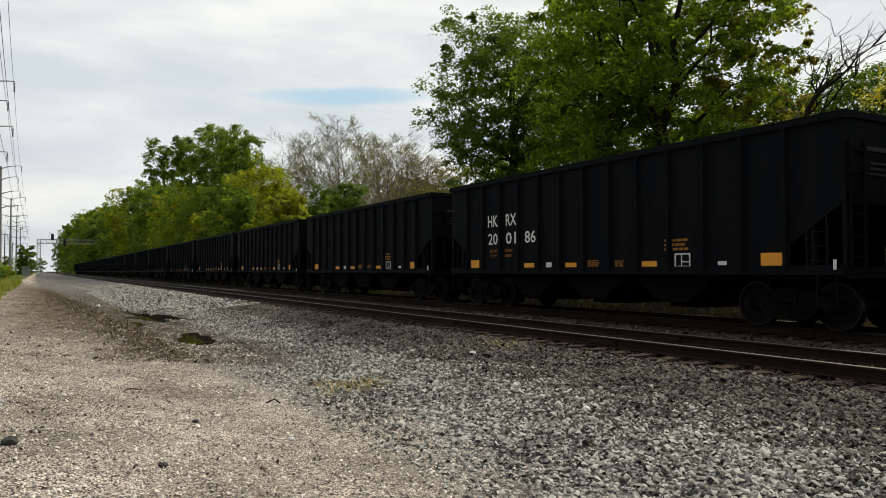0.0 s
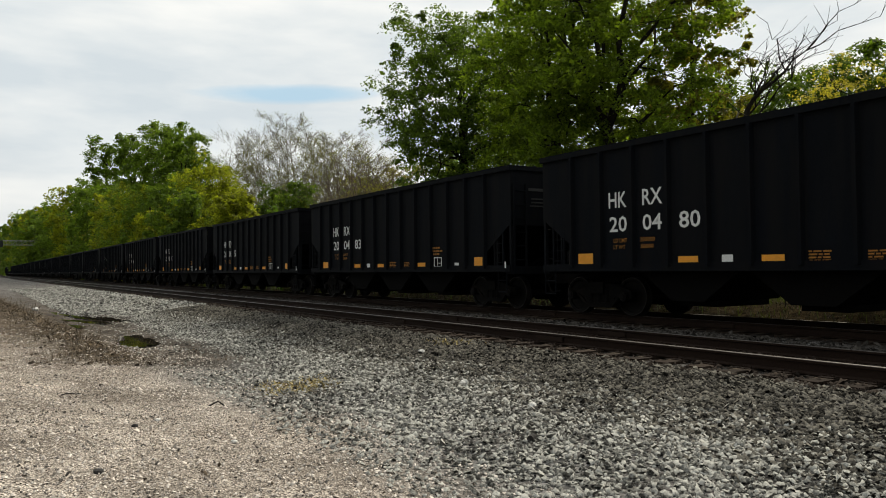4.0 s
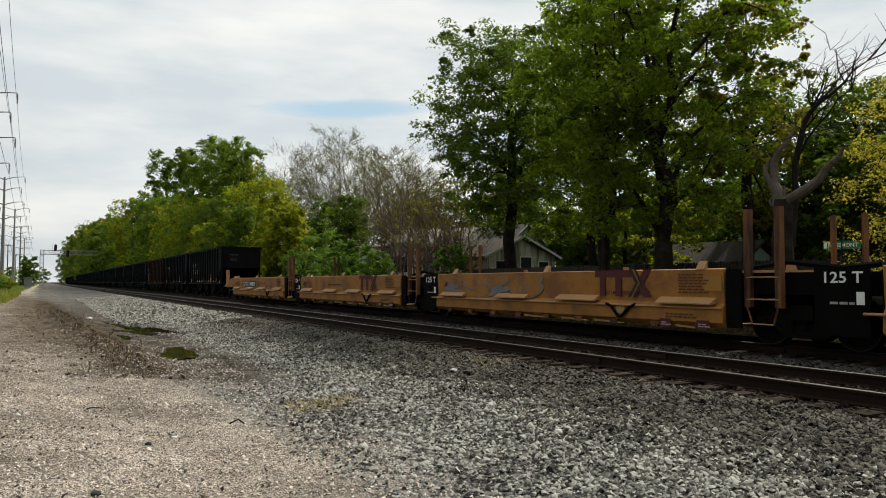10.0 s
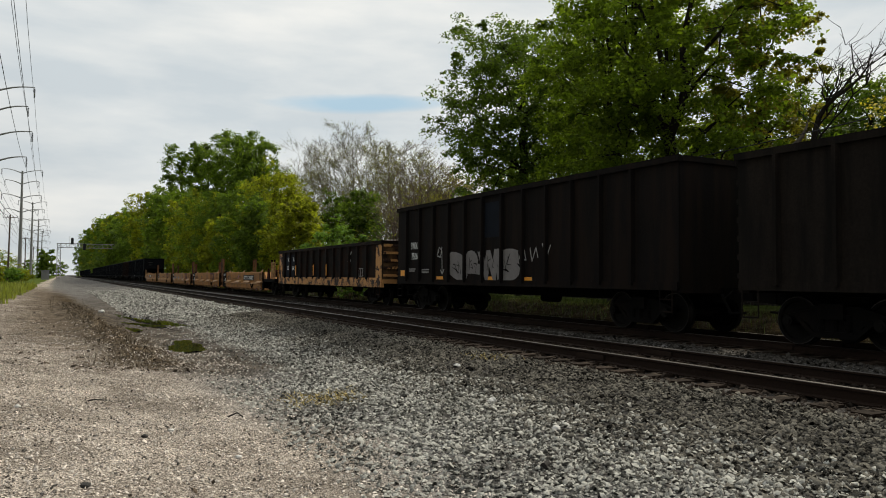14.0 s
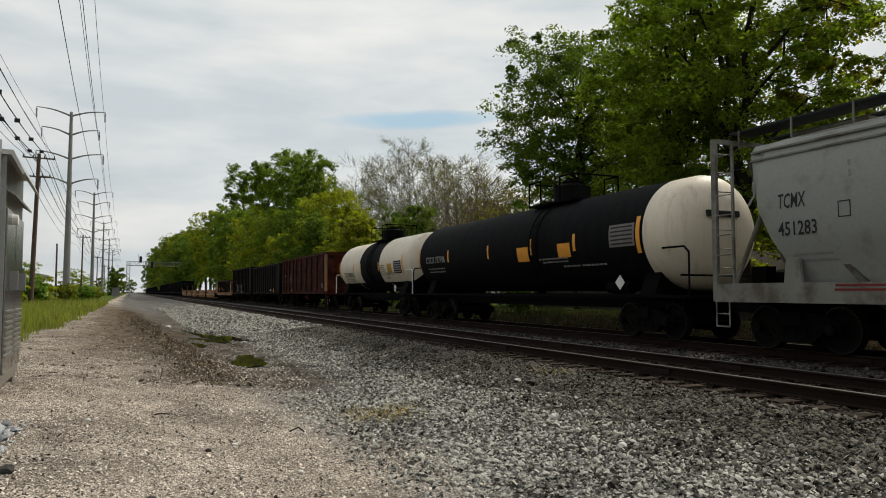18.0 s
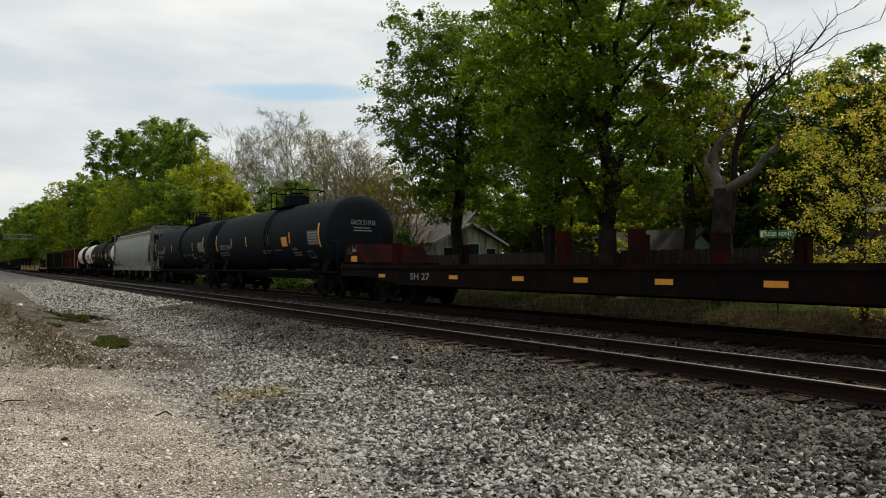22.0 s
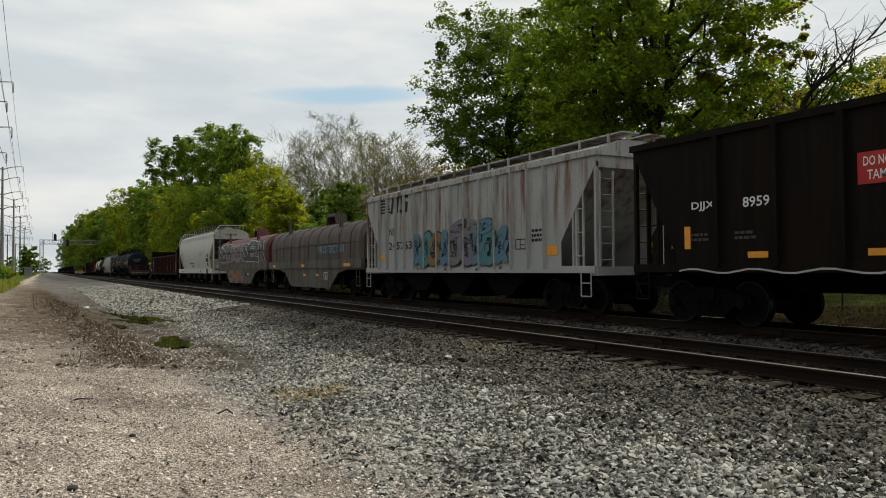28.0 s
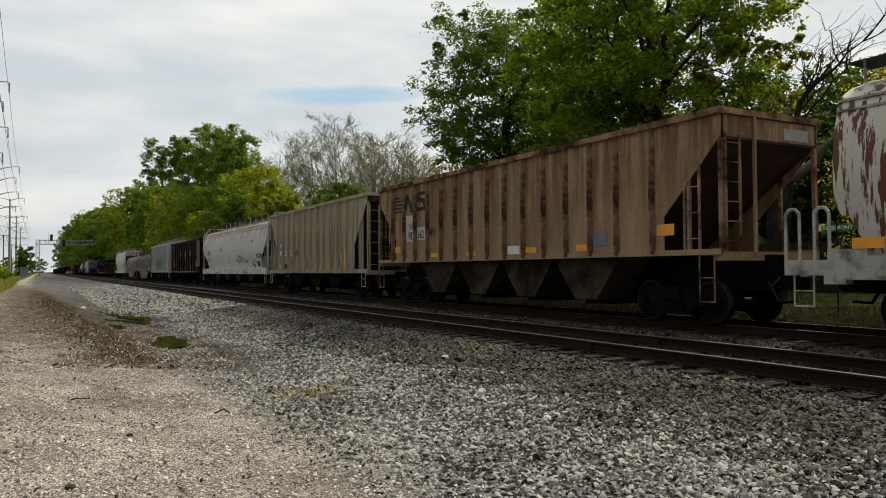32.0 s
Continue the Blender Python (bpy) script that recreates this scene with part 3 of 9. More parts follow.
def make_tracks():
    rng = random.Random(4)
    tie_mesh = []
    for k in range(4):
        s = Shape()
        a, b = rng.uniform(0.0, 0.02), rng.uniform(0.0, 0.02)
        s.slab([(-1.30, -0.11), (1.30, -0.11 + a), (1.30, 0.11), (-1.30, 0.11 - b)], -0.175, -0.004, "z")
        tie_mesh.append(s.mesh("tie", TIE))
    pl = Shape().box(-0.19, 0.19, -0.09, 0.09, -0.004, 0.010)
    for sx in (-0.12, 0.12):
        for sy in (-0.05, 0.05):
            pl.box(sx - 0.016, sx + 0.016, sy - 0.016, sy + 0.016, 0.010, 0.030)
    plate_mesh = pl.mesh("tie_plate", IRON)
    for mid, rails, word in ((MID_NEAR, (RAIL_A, RAIL_B), "near"), (MID_FAR, (RAIL_C, RAIL_D), "far")):
        track = thing("railway_track", "rusty steel rails on dark weathered wooden ties", "railway track", group="railway tracks", kind="structure")
        for x in rails:
            rail = part("rail", rail_shape(x, -160, 1400), RUST, track)
            part("rail_head", Shape().slab([(x - 0.036, -0.006), (x + 0.036, -0.006), (x + 0.030, 0.0), (x - 0.030, 0.0)], -160, 1400, "y"), SHINE, rail, "worn shiny top of the rail")
        near_n = 190 if word == "near" else 90
        y = -12.0
        for i in range(near_n):
            turn = rng.uniform(-1.2, 1.2)
            t = part("tie", tie_mesh[i % 4], None, track)
            t.matrix_basis = pose(mid + rng.uniform(-0.05, 0.05), y, -0.172 + rng.uniform(-0.006, 0.004), 0, 0, turn)
            if word == "near" and i < 75:
                for x in rails:
                    q = part("tie_plate", plate_mesh, None, t)
                    q.matrix_basis = pose(x - t.location.x, 0, 0.0, 0, 0, -turn)
            y += 0.53 + rng.uniform(-0.03, 0.03)
        rest = Shape()
        for yy in np.arange(y, 420, 0.53):
            rest.box(mid - 1.3, mid + 1.3, yy - 0.11, yy + 0.11, -0.34, -0.176)
        for yy in np.arange(-12.6, -60, -0.53):
            rest.box(mid - 1.3, mid + 1.3, yy - 0.11, yy + 0.11, -0.34, -0.176)
        tagged(part("ties_beyond", rest, TIE, track), kind="stuff")
        joint = Shape()
        for x in rails:
            for yy in (3.5, 9.87, 15.4, 27.3):
                for sx in (-1, 1):
                    joint.box(x + sx * 0.014, x + sx * 0.045, yy - 0.35, yy + 0.35, -0.135, -0.05)
        part("joint_bars", joint, IRON, track, "bolted joint bars on the rails")


make_tracks()

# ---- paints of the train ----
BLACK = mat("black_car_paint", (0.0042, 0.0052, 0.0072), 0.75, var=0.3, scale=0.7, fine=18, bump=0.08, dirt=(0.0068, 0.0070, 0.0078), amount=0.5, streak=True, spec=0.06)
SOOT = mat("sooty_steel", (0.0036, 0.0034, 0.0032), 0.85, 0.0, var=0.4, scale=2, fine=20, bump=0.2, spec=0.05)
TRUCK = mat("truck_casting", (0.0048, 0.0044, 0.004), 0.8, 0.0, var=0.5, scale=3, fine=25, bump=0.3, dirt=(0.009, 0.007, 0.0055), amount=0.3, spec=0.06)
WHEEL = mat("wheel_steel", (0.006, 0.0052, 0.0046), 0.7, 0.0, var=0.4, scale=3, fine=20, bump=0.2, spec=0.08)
ORANGE = mat("reflective_orange", (0.80, 0.33, 0.025), 0.5, var=0.12, scale=5, bump=0.0)
WHITE = mat("white_stencil", (0.72, 0.72, 0.70), 0.7, var=0.12, scale=4, bump=0.0)
DIMWHITE = mat("faded_stencil", (0.30, 0.29, 0.28), 0.8, var=0.3, scale=6, bump=0.0)
DIMORANGE = mat("faded_orange_stencil", (0.30, 0.13, 0.02), 0.8, var=0.3, scale=6, bump=0.0)
DARKINK = mat("black_stencil", (0.016, 0.016, 0.018), 0.8, var=0.2, bump=0.0)
RED = mat("red_panel", (0.42, 0.022, 0.018), 0.6, var=0.15, bump=0.0)
BLUE = mat("blue_panel", (0.03, 0.17, 0.36), 0.6, var=0.15, bump=0.0)
DARKRED = mat("dark_red_mark", (0.16, 0.014, 0.010), 0.7, var=0.3, bump=0.0)


# ---- running gear, built once ----
def gear_meshes():
    g = {}
    w = Shape()
    for sx in (-1, 1):
        prof = [(0.0, 0.13), (0.02, 0.16), (0.02, 0.36), (-0.02, 0.38), (-0.02, 0.455), (0.10, 0.452), (0.11, 0.49), (0.14, 0.485), (0.14, 0.40), (0.10, 0.36), (0.09, 0.15)]
        n = 28
        vs, fs = [], []
        for d, r in prof:
            vs += [(sx * (0.84 - d), r * math.cos(2 * math.pi * i / n), 0.457 + r * math.sin(2 * math.pi * i / n)) for i in range(n)]
        for k in range(len(prof) - 1):
            for i in range(n):
                q = (k * n + i, k * n + (i + 1) % n, (k + 1) * n + (i + 1) % n, (k + 1) * n + i)
                fs.append(q if sx > 0 else q[::-1])
        fs.append(tuple(range(n)) if sx < 0 else tuple(range(n))[::-1])
        w.add(vs, fs)
    w.rod((-1.0, 0, 0.457), (1.0, 0, 0.457), 0.085, n=10)
    g["wheelset"] = w.mesh("wheelset", WHEEL, 40)
    rim = Shape()
    n = 28
    ring = [(0.437, -0.866), (0.450, -0.866), (0.4585, -0.85), (0.4585, -0.74)]
    rim.add([(x, r * math.cos(2 * math.pi * i / n), 0.457 + r * math.sin(2 * math.pi * i / n)) for r, x in ring for i in range(n)],
            [(k * n + i, k * n + (i + 1) % n, (k + 1) * n + (i + 1) % n, (k + 1) * n + i) for k in range(3) for i in range(n)])
    g["wheel_rim"] = rim.mesh("wheel_rim", mat("worn_rim_steel", (0.045, 0.041, 0.038), 0.4, 0.85, var=0.3, scale=4, bump=0.05), 40)
    f = Shape()
    outer = [(-1.06, 0.40), (-1.06, 0.58), (-0.80, 0.66), (-0.45, 0.74), (0.45, 0.74), (0.80, 0.66), (1.06, 0.58), (1.06, 0.40), (0.78, 0.40), (0.70, 0.50), (0.52, 0.42), (0.40, 0.20), (-0.40, 0.20), (-0.52, 0.42), (-0.70, 0.50), (-0.78, 0.40)]
    hole1 = [(-0.70, 0.56), (-0.30, 0.64), (-0.30, 0.36), (-0.42, 0.36)]
    f.slab(outer, -0.06, 0.06, "x")
    f.box(-0.085, 0.085, -0.42, 0.42, 0.18, 0.27)
    f.box(-0.085, 0.085, -0.45, 0.45, 0.69, 0.76)
    for s in (-1, 1):
        f.slab([(s * 0.45, 0.76), (s * 1.06, 0.60), (s * 1.06, 0.55), (s * 0.45, 0.70)], -0.085, 0.085, "x")
        f.slab([(s * 0.42, 0.18), (s * 0.74, 0.47), (s * 0.70, 0.53), (s * 0.40, 0.27)], -0.085, 0.085, "x")
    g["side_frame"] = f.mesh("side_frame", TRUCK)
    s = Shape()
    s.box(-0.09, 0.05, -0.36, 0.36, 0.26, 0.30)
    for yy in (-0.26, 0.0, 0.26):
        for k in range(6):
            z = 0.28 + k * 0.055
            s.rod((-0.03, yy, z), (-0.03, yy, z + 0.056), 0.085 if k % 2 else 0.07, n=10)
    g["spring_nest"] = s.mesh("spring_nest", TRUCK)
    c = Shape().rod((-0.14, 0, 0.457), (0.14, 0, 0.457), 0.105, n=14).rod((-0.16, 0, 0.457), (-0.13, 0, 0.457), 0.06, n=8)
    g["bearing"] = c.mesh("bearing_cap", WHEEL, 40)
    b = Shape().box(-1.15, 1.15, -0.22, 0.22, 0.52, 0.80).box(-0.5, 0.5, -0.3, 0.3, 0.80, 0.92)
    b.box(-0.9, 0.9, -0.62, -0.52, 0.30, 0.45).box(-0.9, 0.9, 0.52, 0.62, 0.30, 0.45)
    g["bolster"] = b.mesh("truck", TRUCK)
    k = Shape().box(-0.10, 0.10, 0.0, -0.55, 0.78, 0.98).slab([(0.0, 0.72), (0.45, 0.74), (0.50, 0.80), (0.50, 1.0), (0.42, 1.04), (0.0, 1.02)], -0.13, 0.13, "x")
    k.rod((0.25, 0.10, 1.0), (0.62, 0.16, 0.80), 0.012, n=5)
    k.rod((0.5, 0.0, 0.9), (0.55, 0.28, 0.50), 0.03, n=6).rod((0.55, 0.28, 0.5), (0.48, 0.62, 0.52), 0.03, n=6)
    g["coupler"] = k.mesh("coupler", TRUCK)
    return g


GEAR = gear_meshes()


def truck(car, y, base=1.778):
    """A two-axle truck with its wheels under a car."""
    t = part("truck", GEAR["bolster"], None, car, "dark cast-steel truck with two wheelsets")
    t.matrix_basis = pose(0, y, 0)
    for sx in (-1, 1):
        o = part("side_frame", GEAR["side_frame"], None, t)
        o.matrix_basis = pose(sx * 1.0, 0, 0)
        o = part("spring_nest", GEAR["spring_nest"], None, t)
        o.matrix_basis = pose(sx * 1.0, 0, 0, 0, 0, 0 if sx < 0 else 180)
        for sy in (-1, 1):
            o = part("bearing_cap", GEAR["bearing"], None, t)
            o.matrix_basis = pose(sx * 1.04, sy * base / 2, 0, 0, 0, 0 if sx < 0 else 180)
    for sy in (-1, 1):
        o = part("wheelset", GEAR["wheelset"], None, t)
        o.matrix_basis = pose(0, sy * base / 2, 0)
        o = part("wheel_rim", GEAR["wheel_rim"], None, t)
        o.matrix_basis = pose(0, sy * base / 2, 0)
    return t


def couplers(car, length, front=0.75, rear=0.75):
    a = part("coupler", GEAR["coupler"], None, car)
    a.matrix_basis = pose(0, front - 0.5, 0)
    b = part("coupler", GEAR["coupler"], None, car)
    b.matrix_basis = pose(0, -length - rear + 0.5, 0, 0, 0, 180)


def ladder(car, x, y, z0, z1, w=0.42, rungs=5, material=None, axis="y", name="ladder"):
    """Two stiles and rungs: across y on a side, or across x on an end."""
    s = Shape()
    if axis == "y":
        ends = ((x, y, 0), (x, y - w, 0))
    else:
        ends = ((x, y, 0), (x + w, y, 0))
    for px, py, _ in ends:
        s.box(px - 0.025, px + 0.025, py - 0.02, py + 0.02, z0, z1)
    for i in range(rungs):
        z = z0 + (z1 - z0) * (i + 0.5) / rungs
        s.rod((ends[0][0], ends[0][1], z), (ends[1][0], ends[1][1], z), 0.014, n=6)
    return part(name, s, material, car)


def step_iron(car, x, y, material, z0=0.55, z1=1.1):
    s = Shape().pipe([(x, y, z1), (x, y, z0), (x, y - 0.38, z0), (x, y - 0.38, z1)], 0.018).rod((x, y, (z0 + z1) / 2), (x, y - 0.38, (z0 + z1) / 2), 0.014, n=6)
    return part("sill_step", s, material, car)


TRAIN = []


def join_train(car, front):
    TRAIN.append((car, front))
    return car


def ribbed_car(name, label, front, length, z0, z1, paint, ribs, cut=None, bays=0, roof=False, half=1.53, rib_depth=0.10, rib_w=0.09,
               rib_paint=None, sill_paint=None, end_paint=None, tc=1.5, bay_paint=None, sill_drop=0.08, chord=0.13, floor=None, brake=True, end_ribs=0, end_rib_paint=None):
    """A steel hopper or gondola with outside posts; y runs from 0 at its leading end back to -length."""
    car = thing(name, label, "freight car", group="cars of the freight train")
    rib_paint, sill_paint, end_paint, bay_paint = rib_paint or paint, sill_paint or paint, end_paint or paint, bay_paint or SOOT
    L = length
    if cut:
        dy, zc, dz = cut                      # how far the corner is cut in, where the cut starts and its foot
        outline = [(0, z1), (0, zc), (-dy, dz), (-dy, z0), (-L + dy, z0), (-L + dy, dz), (-L, zc), (-L, z1)]
    else:
        outline = [(0, z1), (0, z0), (-L, z0), (-L, z1)]
    for sx in (-1, 1):
        part("side_sheet", Shape().slab(outline, sx * (half - 0.02), sx * half, "x"), paint, car)
        part("top_chord", Shape().box(sx * (half - 0.06), sx * (half + 0.07), 0.05, -L - 0.05, z1 - chord, z1 + 0.01), rib_paint, car)
        part("side_sill", Shape().box(sx * (half - 0.10), sx * (half + 0.04), -0.02, -L + 0.02, z0 - sill_drop, z0 + 0.10), sill_paint, car)
    rib = Shape().slab([(-rib_w / 2 - 0.02, 0), (rib_w / 2 + 0.02, 0), (rib_w / 2 - 0.01, -rib_depth), (-rib_w / 2 + 0.01, -rib_depth)], z0 + 0.02, z1 - chord, "z")
    rib.v = [(p[1], p[0], p[2]) for p in rib.v]
    rib.f = [f[::-1] for f in rib.f]
    rib_mesh = rib.mesh("side_post", rib_paint)
    for y in ribs:
        for sx in (-1, 1):
            o = part("side_post", rib_mesh, None, car)
            o.matrix_basis = pose(sx * half, -y, 0, 0, 0, 0 if sx < 0 else 180)
    zc = cut[1] if cut else z0
    for k, (y, s) in enumerate(((0, -1), (-L, 1))):
        e = part("end_sheet", Shape().box(-half + 0.03, half - 0.03, y, y + s * 0.03, zc - 0.05, z1 - 0.02), end_paint, car)
        part("end_chord", Shape().box(-half + 0.06, half - 0.06, y - s * 0.06, y + s * 0.06, z1 - 0.12, z1 + 0.005), rib_paint, e)
        for i in range(end_ribs):
            z = z0 + 0.2 + (z1 - z0 - 0.4) * i / max(1, end_ribs - 1)
            part("end_rib", Shape().box(-half + 0.05, half - 0.05, y - s * 0.09, y, z - 0.05, z + 0.06), end_rib_paint or rib_paint, e)
        if cut:
            part("slope_sheet", Shape().slab([(y, zc), (y + s * 0.03, zc + 0.03), (y + s * 3.4, z0 + 0.05), (y + s * 3.4, z0 - 0.05)], -half + 0.05, half - 0.05, "x"), end_paint, car)
            for sx in (-1, 1):
                part("corner_post", Shape().box(sx * (half - 0.10), sx * (half - 0.01), y, y + s * 0.08, z0, zc + 0.1), rib_paint, car)
                part("corner_post", Shape().box(sx * (half - 0.10), sx * (half - 0.02), y + s * cut[0] * 0.55, y + s * (cut[0] * 0.55 + 0.06), z0, zc - 0.3), rib_paint, car)
            ladder(car, -half + 0.02, y + s * cut[0] * 0.5 + 0.2, z0 + 0.05, zc - 0.15, 0.40, 4, rib_paint)
            ladder(car, -half + 0.10 if True else 0, y - s * 0.03, z0 + 0.05, z1 - 0.5, 0.42, 6, rib_paint, "x", "end_ladder")
        part("end_sill", Shape().box(-half + 0.02, half - 0.02, y - s * 0.02, y + s * 0.22, z0 - 0.14, z0 + 0.04), sill_paint, car)
        step_iron(car, -half - 0.03, y + (-0.1 if s < 0 else 0.55), rib_paint, 0.5, z0)
    part("floor_plate", Shape().box(-half + 0.04, half - 0.04, -0.2, -L + 0.2, (floor or z0) + 0.02, (floor or z0) + 0.08), end_paint, car)
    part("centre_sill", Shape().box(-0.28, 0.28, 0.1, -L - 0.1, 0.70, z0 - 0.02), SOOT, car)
    if bays:
        a, b = tc + 1.45, L - tc - 1.45
        w = (b - a) / bays
        for i in range(bays):
            y0, y1 = -(a + i * w), -(a + (i + 1) * w)
            m = (y0 + y1) / 2
            bay = part("hopper_bay", Shape().slab([(y0, z0), (m + 0.42, 0.42), (m - 0.42, 0.42), (y1, z0)], -1.28, 1.28, "x"), bay_paint, car)
            part("outlet_gate", Shape().box(-0.9, 0.9, m - 0.45, m + 0.45, 0.30, 0.42), SOOT, bay)
    if roof:
        rz = z1 + 0.32
        part("roof", Shape().slab([(-half, z1), (-half, z1 + 0.05), (-0.55, rz), (0.55, rz), (half, z1 + 0.05), (half, z1)], 0, -L, "y"), paint, car)
        board = part("running_board", Shape().box(-0.75, -0.15, 0.1, -L - 0.1, rz + 0.16, rz + 0.20).box(0.15, 0.75, 0.1, -L - 0.1, rz + 0.16, rz + 0.20), rib_paint, car, "metal grating walkway on the roof")
        for y in np.arange(0.4, L, 1.15):
            part("walkway_bracket", Shape().box(-0.80, -0.74, -y, -y - 0.05, rz - 0.10, rz + 0.20).box(0.74, 0.80, -y, -y - 0.05, rz - 0.10, rz + 0.20), rib_paint, board)
        part("hatch_cover", Shape().box(-0.14, 0.14, -0.6, -L + 0.6, rz, rz + 0.10), rib_paint, car)
    if brake:
        part("brake_wheel", Shape().rod((0.55, 0.12, 2.0), (0.55, 0.16, 2.0), 0.25, n=16).rod((0.55, 0, 2.0), (0.55, 0.16, 2.0), 0.03, n=6), SOOT, car)
    part("brake_cylinder", Shape().rod((0.5, -L / 2 + 0.4, 0.62), (0.5, -L / 2 - 0.4, 0.62), 0.14, n=10), SOOT, car)
    truck(car, -tc)
    truck(car, -L + tc)
    couplers(car, L)
    return join_train(car, front)


# ---- black coal hoppers ----
HOPPER_RIBS = [1.12 + 0.99 * i for i in range(13)]
SIDE = -1.535


def coal_hopper(front, number=None):
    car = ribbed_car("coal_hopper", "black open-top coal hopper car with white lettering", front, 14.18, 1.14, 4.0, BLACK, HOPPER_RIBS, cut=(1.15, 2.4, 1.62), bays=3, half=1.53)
    hopper_marks(car)
    if number:
        number_marks(car, number)
    return car


def hopper_marks(car):
    for y, w, z, h in ((1.30, 0.50, 1.24, 0.25), (4.32, 0.50, 1.23, 0.14), (6.26, 0.46, 1.23, 0.13), (9.14, 0.48, 1.23, 0.14), (12.42, 0.50, 1.22, 0.27)):
        plate(car, SIDE, -y, z, w, h, ORANGE, "reflector")
    for y, w, z, h in ((5.39, 0.25, 1.24, 0.14), (11.37, 0.22, 1.26, 0.08)):
        plate(car, SIDE, -y, z, w, h, WHITE, "white_plate")
    s = Shape()
    for a, b, c, d in ((10.17, 10.62, 1.22, 1.25), (10.17, 10.62, 1.50, 1.53), (10.17, 10.20, 1.25, 1.50), (10.59, 10.62, 1.25, 1.50), (10.36, 10.38, 1.25, 1.50), (10.38, 10.59, 1.33, 1.35)):
        s.box(SIDE - 0.004, SIDE + 0.004, -a, -b, c, d)
    part("inspection_stencil", s, WHITE, car)
    scribble(car, SIDE, -7.18, 1.22, 0.42, 0.22, 4, DIMORANGE)
    scribble(car, SIDE, -8.21, 1.22, 0.30, 0.20, 4, DIMORANGE)
    scribble(car, SIDE, -9.86, 1.60, 0.7, 0.30, 3, DIMORANGE)
    scribble(car, SIDE, -11.96, 1.13, 0.9, 0.05, 1, DIMORANGE)
    plate(car, SIDE - 0.06, -13.97, 1.16, 0.06, 0.18, WHITE, "white_plate")
    part("end_lettering", Shape().box(-0.9, -0.2, -14.19, -14.20, 3.32, 3.40).box(-0.8, -0.3, -14.19, -14.20, 3.08, 3.12).box(-0.8, -0.35, -14.19, -14.20, 2.98, 3.02).box(-0.85, -0.3, -14.19, -14.20, 2.88, 2.92), mat("dim_end_stencil", (0.03, 0.029, 0.027), 0.8, var=0.3, bump=0.0), car)


def number_marks(car, number, back=0.0):
    a, b, c = number
    for text, y, z, w in (("HK", 2.34, 2.52, 0.56), ("RX", 3.36, 2.52, 0.56), (a, 2.36, 1.96, 0.54), (b, 3.36, 1.96, 0.54), (c, 4.36, 1.96, 0.54)):
        sign(car, text, SIDE - 0.002, -y - back, z, w, 0.36, WHITE)
    sign(car, "LD LMT", SIDE - 0.002, -2.48, 1.72, 0.42, 0.09, DIMORANGE)
    sign(car, "230000", SIDE - 0.002, -3.28, 1.72, 0.42, 0.09, DIMORANGE)
    sign(car, "LT WT", SIDE - 0.002, -2.48, 1.57, 0.36, 0.09, DIMORANGE)
    sign(car, "56000", SIDE - 0.002, -3.30, 1.57, 0.36, 0.09, DIMORANGE)


coal_hopper(22.1, ("20", "01", "86"))
HOPPER_PITCH = 15.68
for k, num in ((1, ("20", "00", "60")), (2, ("20", "03", "17")), (3, ("20", "00", "51"))):
    coal_hopper(22.0 - HOPPER_PITCH * k - 0.03, num)
coal_hopper(-40.74, ("20", "04", "83"))
coal_hopper(-56.30, ("20", "04", "80"))
coal_hopper(-88.40, ("20", "03", "94"))
coal_hopper(-104.09, ("20", "02", "54"))
lead = coal_hopper(22.1 + HOPPER_PITCH)
for k in range(2, 21):
    join_train(copy_thing(lead, pose(0, 0, 0)), 22.1 + HOPPER_PITCH * k)

# ---- paints of the mixed cars ----
TTX_YELLOW = mat("well_car_yellow", (0.315, 0.132, 0.016), 0.7, var=0.2, scale=0.8, fine=20, bump=0.1, dirt=(0.19, 0.08, 0.018), amount=0.42)
TTX_EDGE = mat("ledge_yellow", (0.36, 0.195, 0.078), 0.7, var=0.25, scale=2, bump=0.1)
POST_RUST = mat("rusty_post_orange", (0.15, 0.062, 0.018), 0.8, var=0.35, scale=2, fine=20, bump=0.12, dirt=(0.03, 0.012, 0.006), amount=0.4, streak=True)
PATCH_RED = mat("dull_red_patch", (0.072, 0.009, 0.007), 0.75, var=0.3, scale=3, bump=0.05)
BROWN_INK = mat("faded_brown_stencil", (0.10, 0.045, 0.012), 0.75, var=0.3, scale=6, bump=0.0)
STRAW_ROD = mat("straw_rods", (0.34, 0.22, 0.085), 0.75, var=0.25, bump=0.05)
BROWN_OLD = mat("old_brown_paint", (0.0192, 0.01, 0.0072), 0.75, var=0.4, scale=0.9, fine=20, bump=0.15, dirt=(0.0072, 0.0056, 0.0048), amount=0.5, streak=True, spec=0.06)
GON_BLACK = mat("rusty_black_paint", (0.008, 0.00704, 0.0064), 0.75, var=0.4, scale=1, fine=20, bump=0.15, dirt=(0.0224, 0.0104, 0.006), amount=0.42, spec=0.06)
GON_CREAM = mat("peeling_cream_paint", (0.50, 0.25, 0.085), 0.75, var=0.25, scale=5.0, fine=30, bump=0.15, dirt=(0.030, 0.012, 0.007), amount=0.46, patch=3.4)
GON_BLUE = mat("dark_blue_panel", (0.0052, 0.0075, 0.013), 0.7, var=0.3, bump=0.0, spec=0.08)
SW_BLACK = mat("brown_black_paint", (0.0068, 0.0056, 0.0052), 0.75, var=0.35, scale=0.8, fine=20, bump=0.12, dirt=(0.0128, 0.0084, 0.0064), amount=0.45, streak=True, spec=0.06)
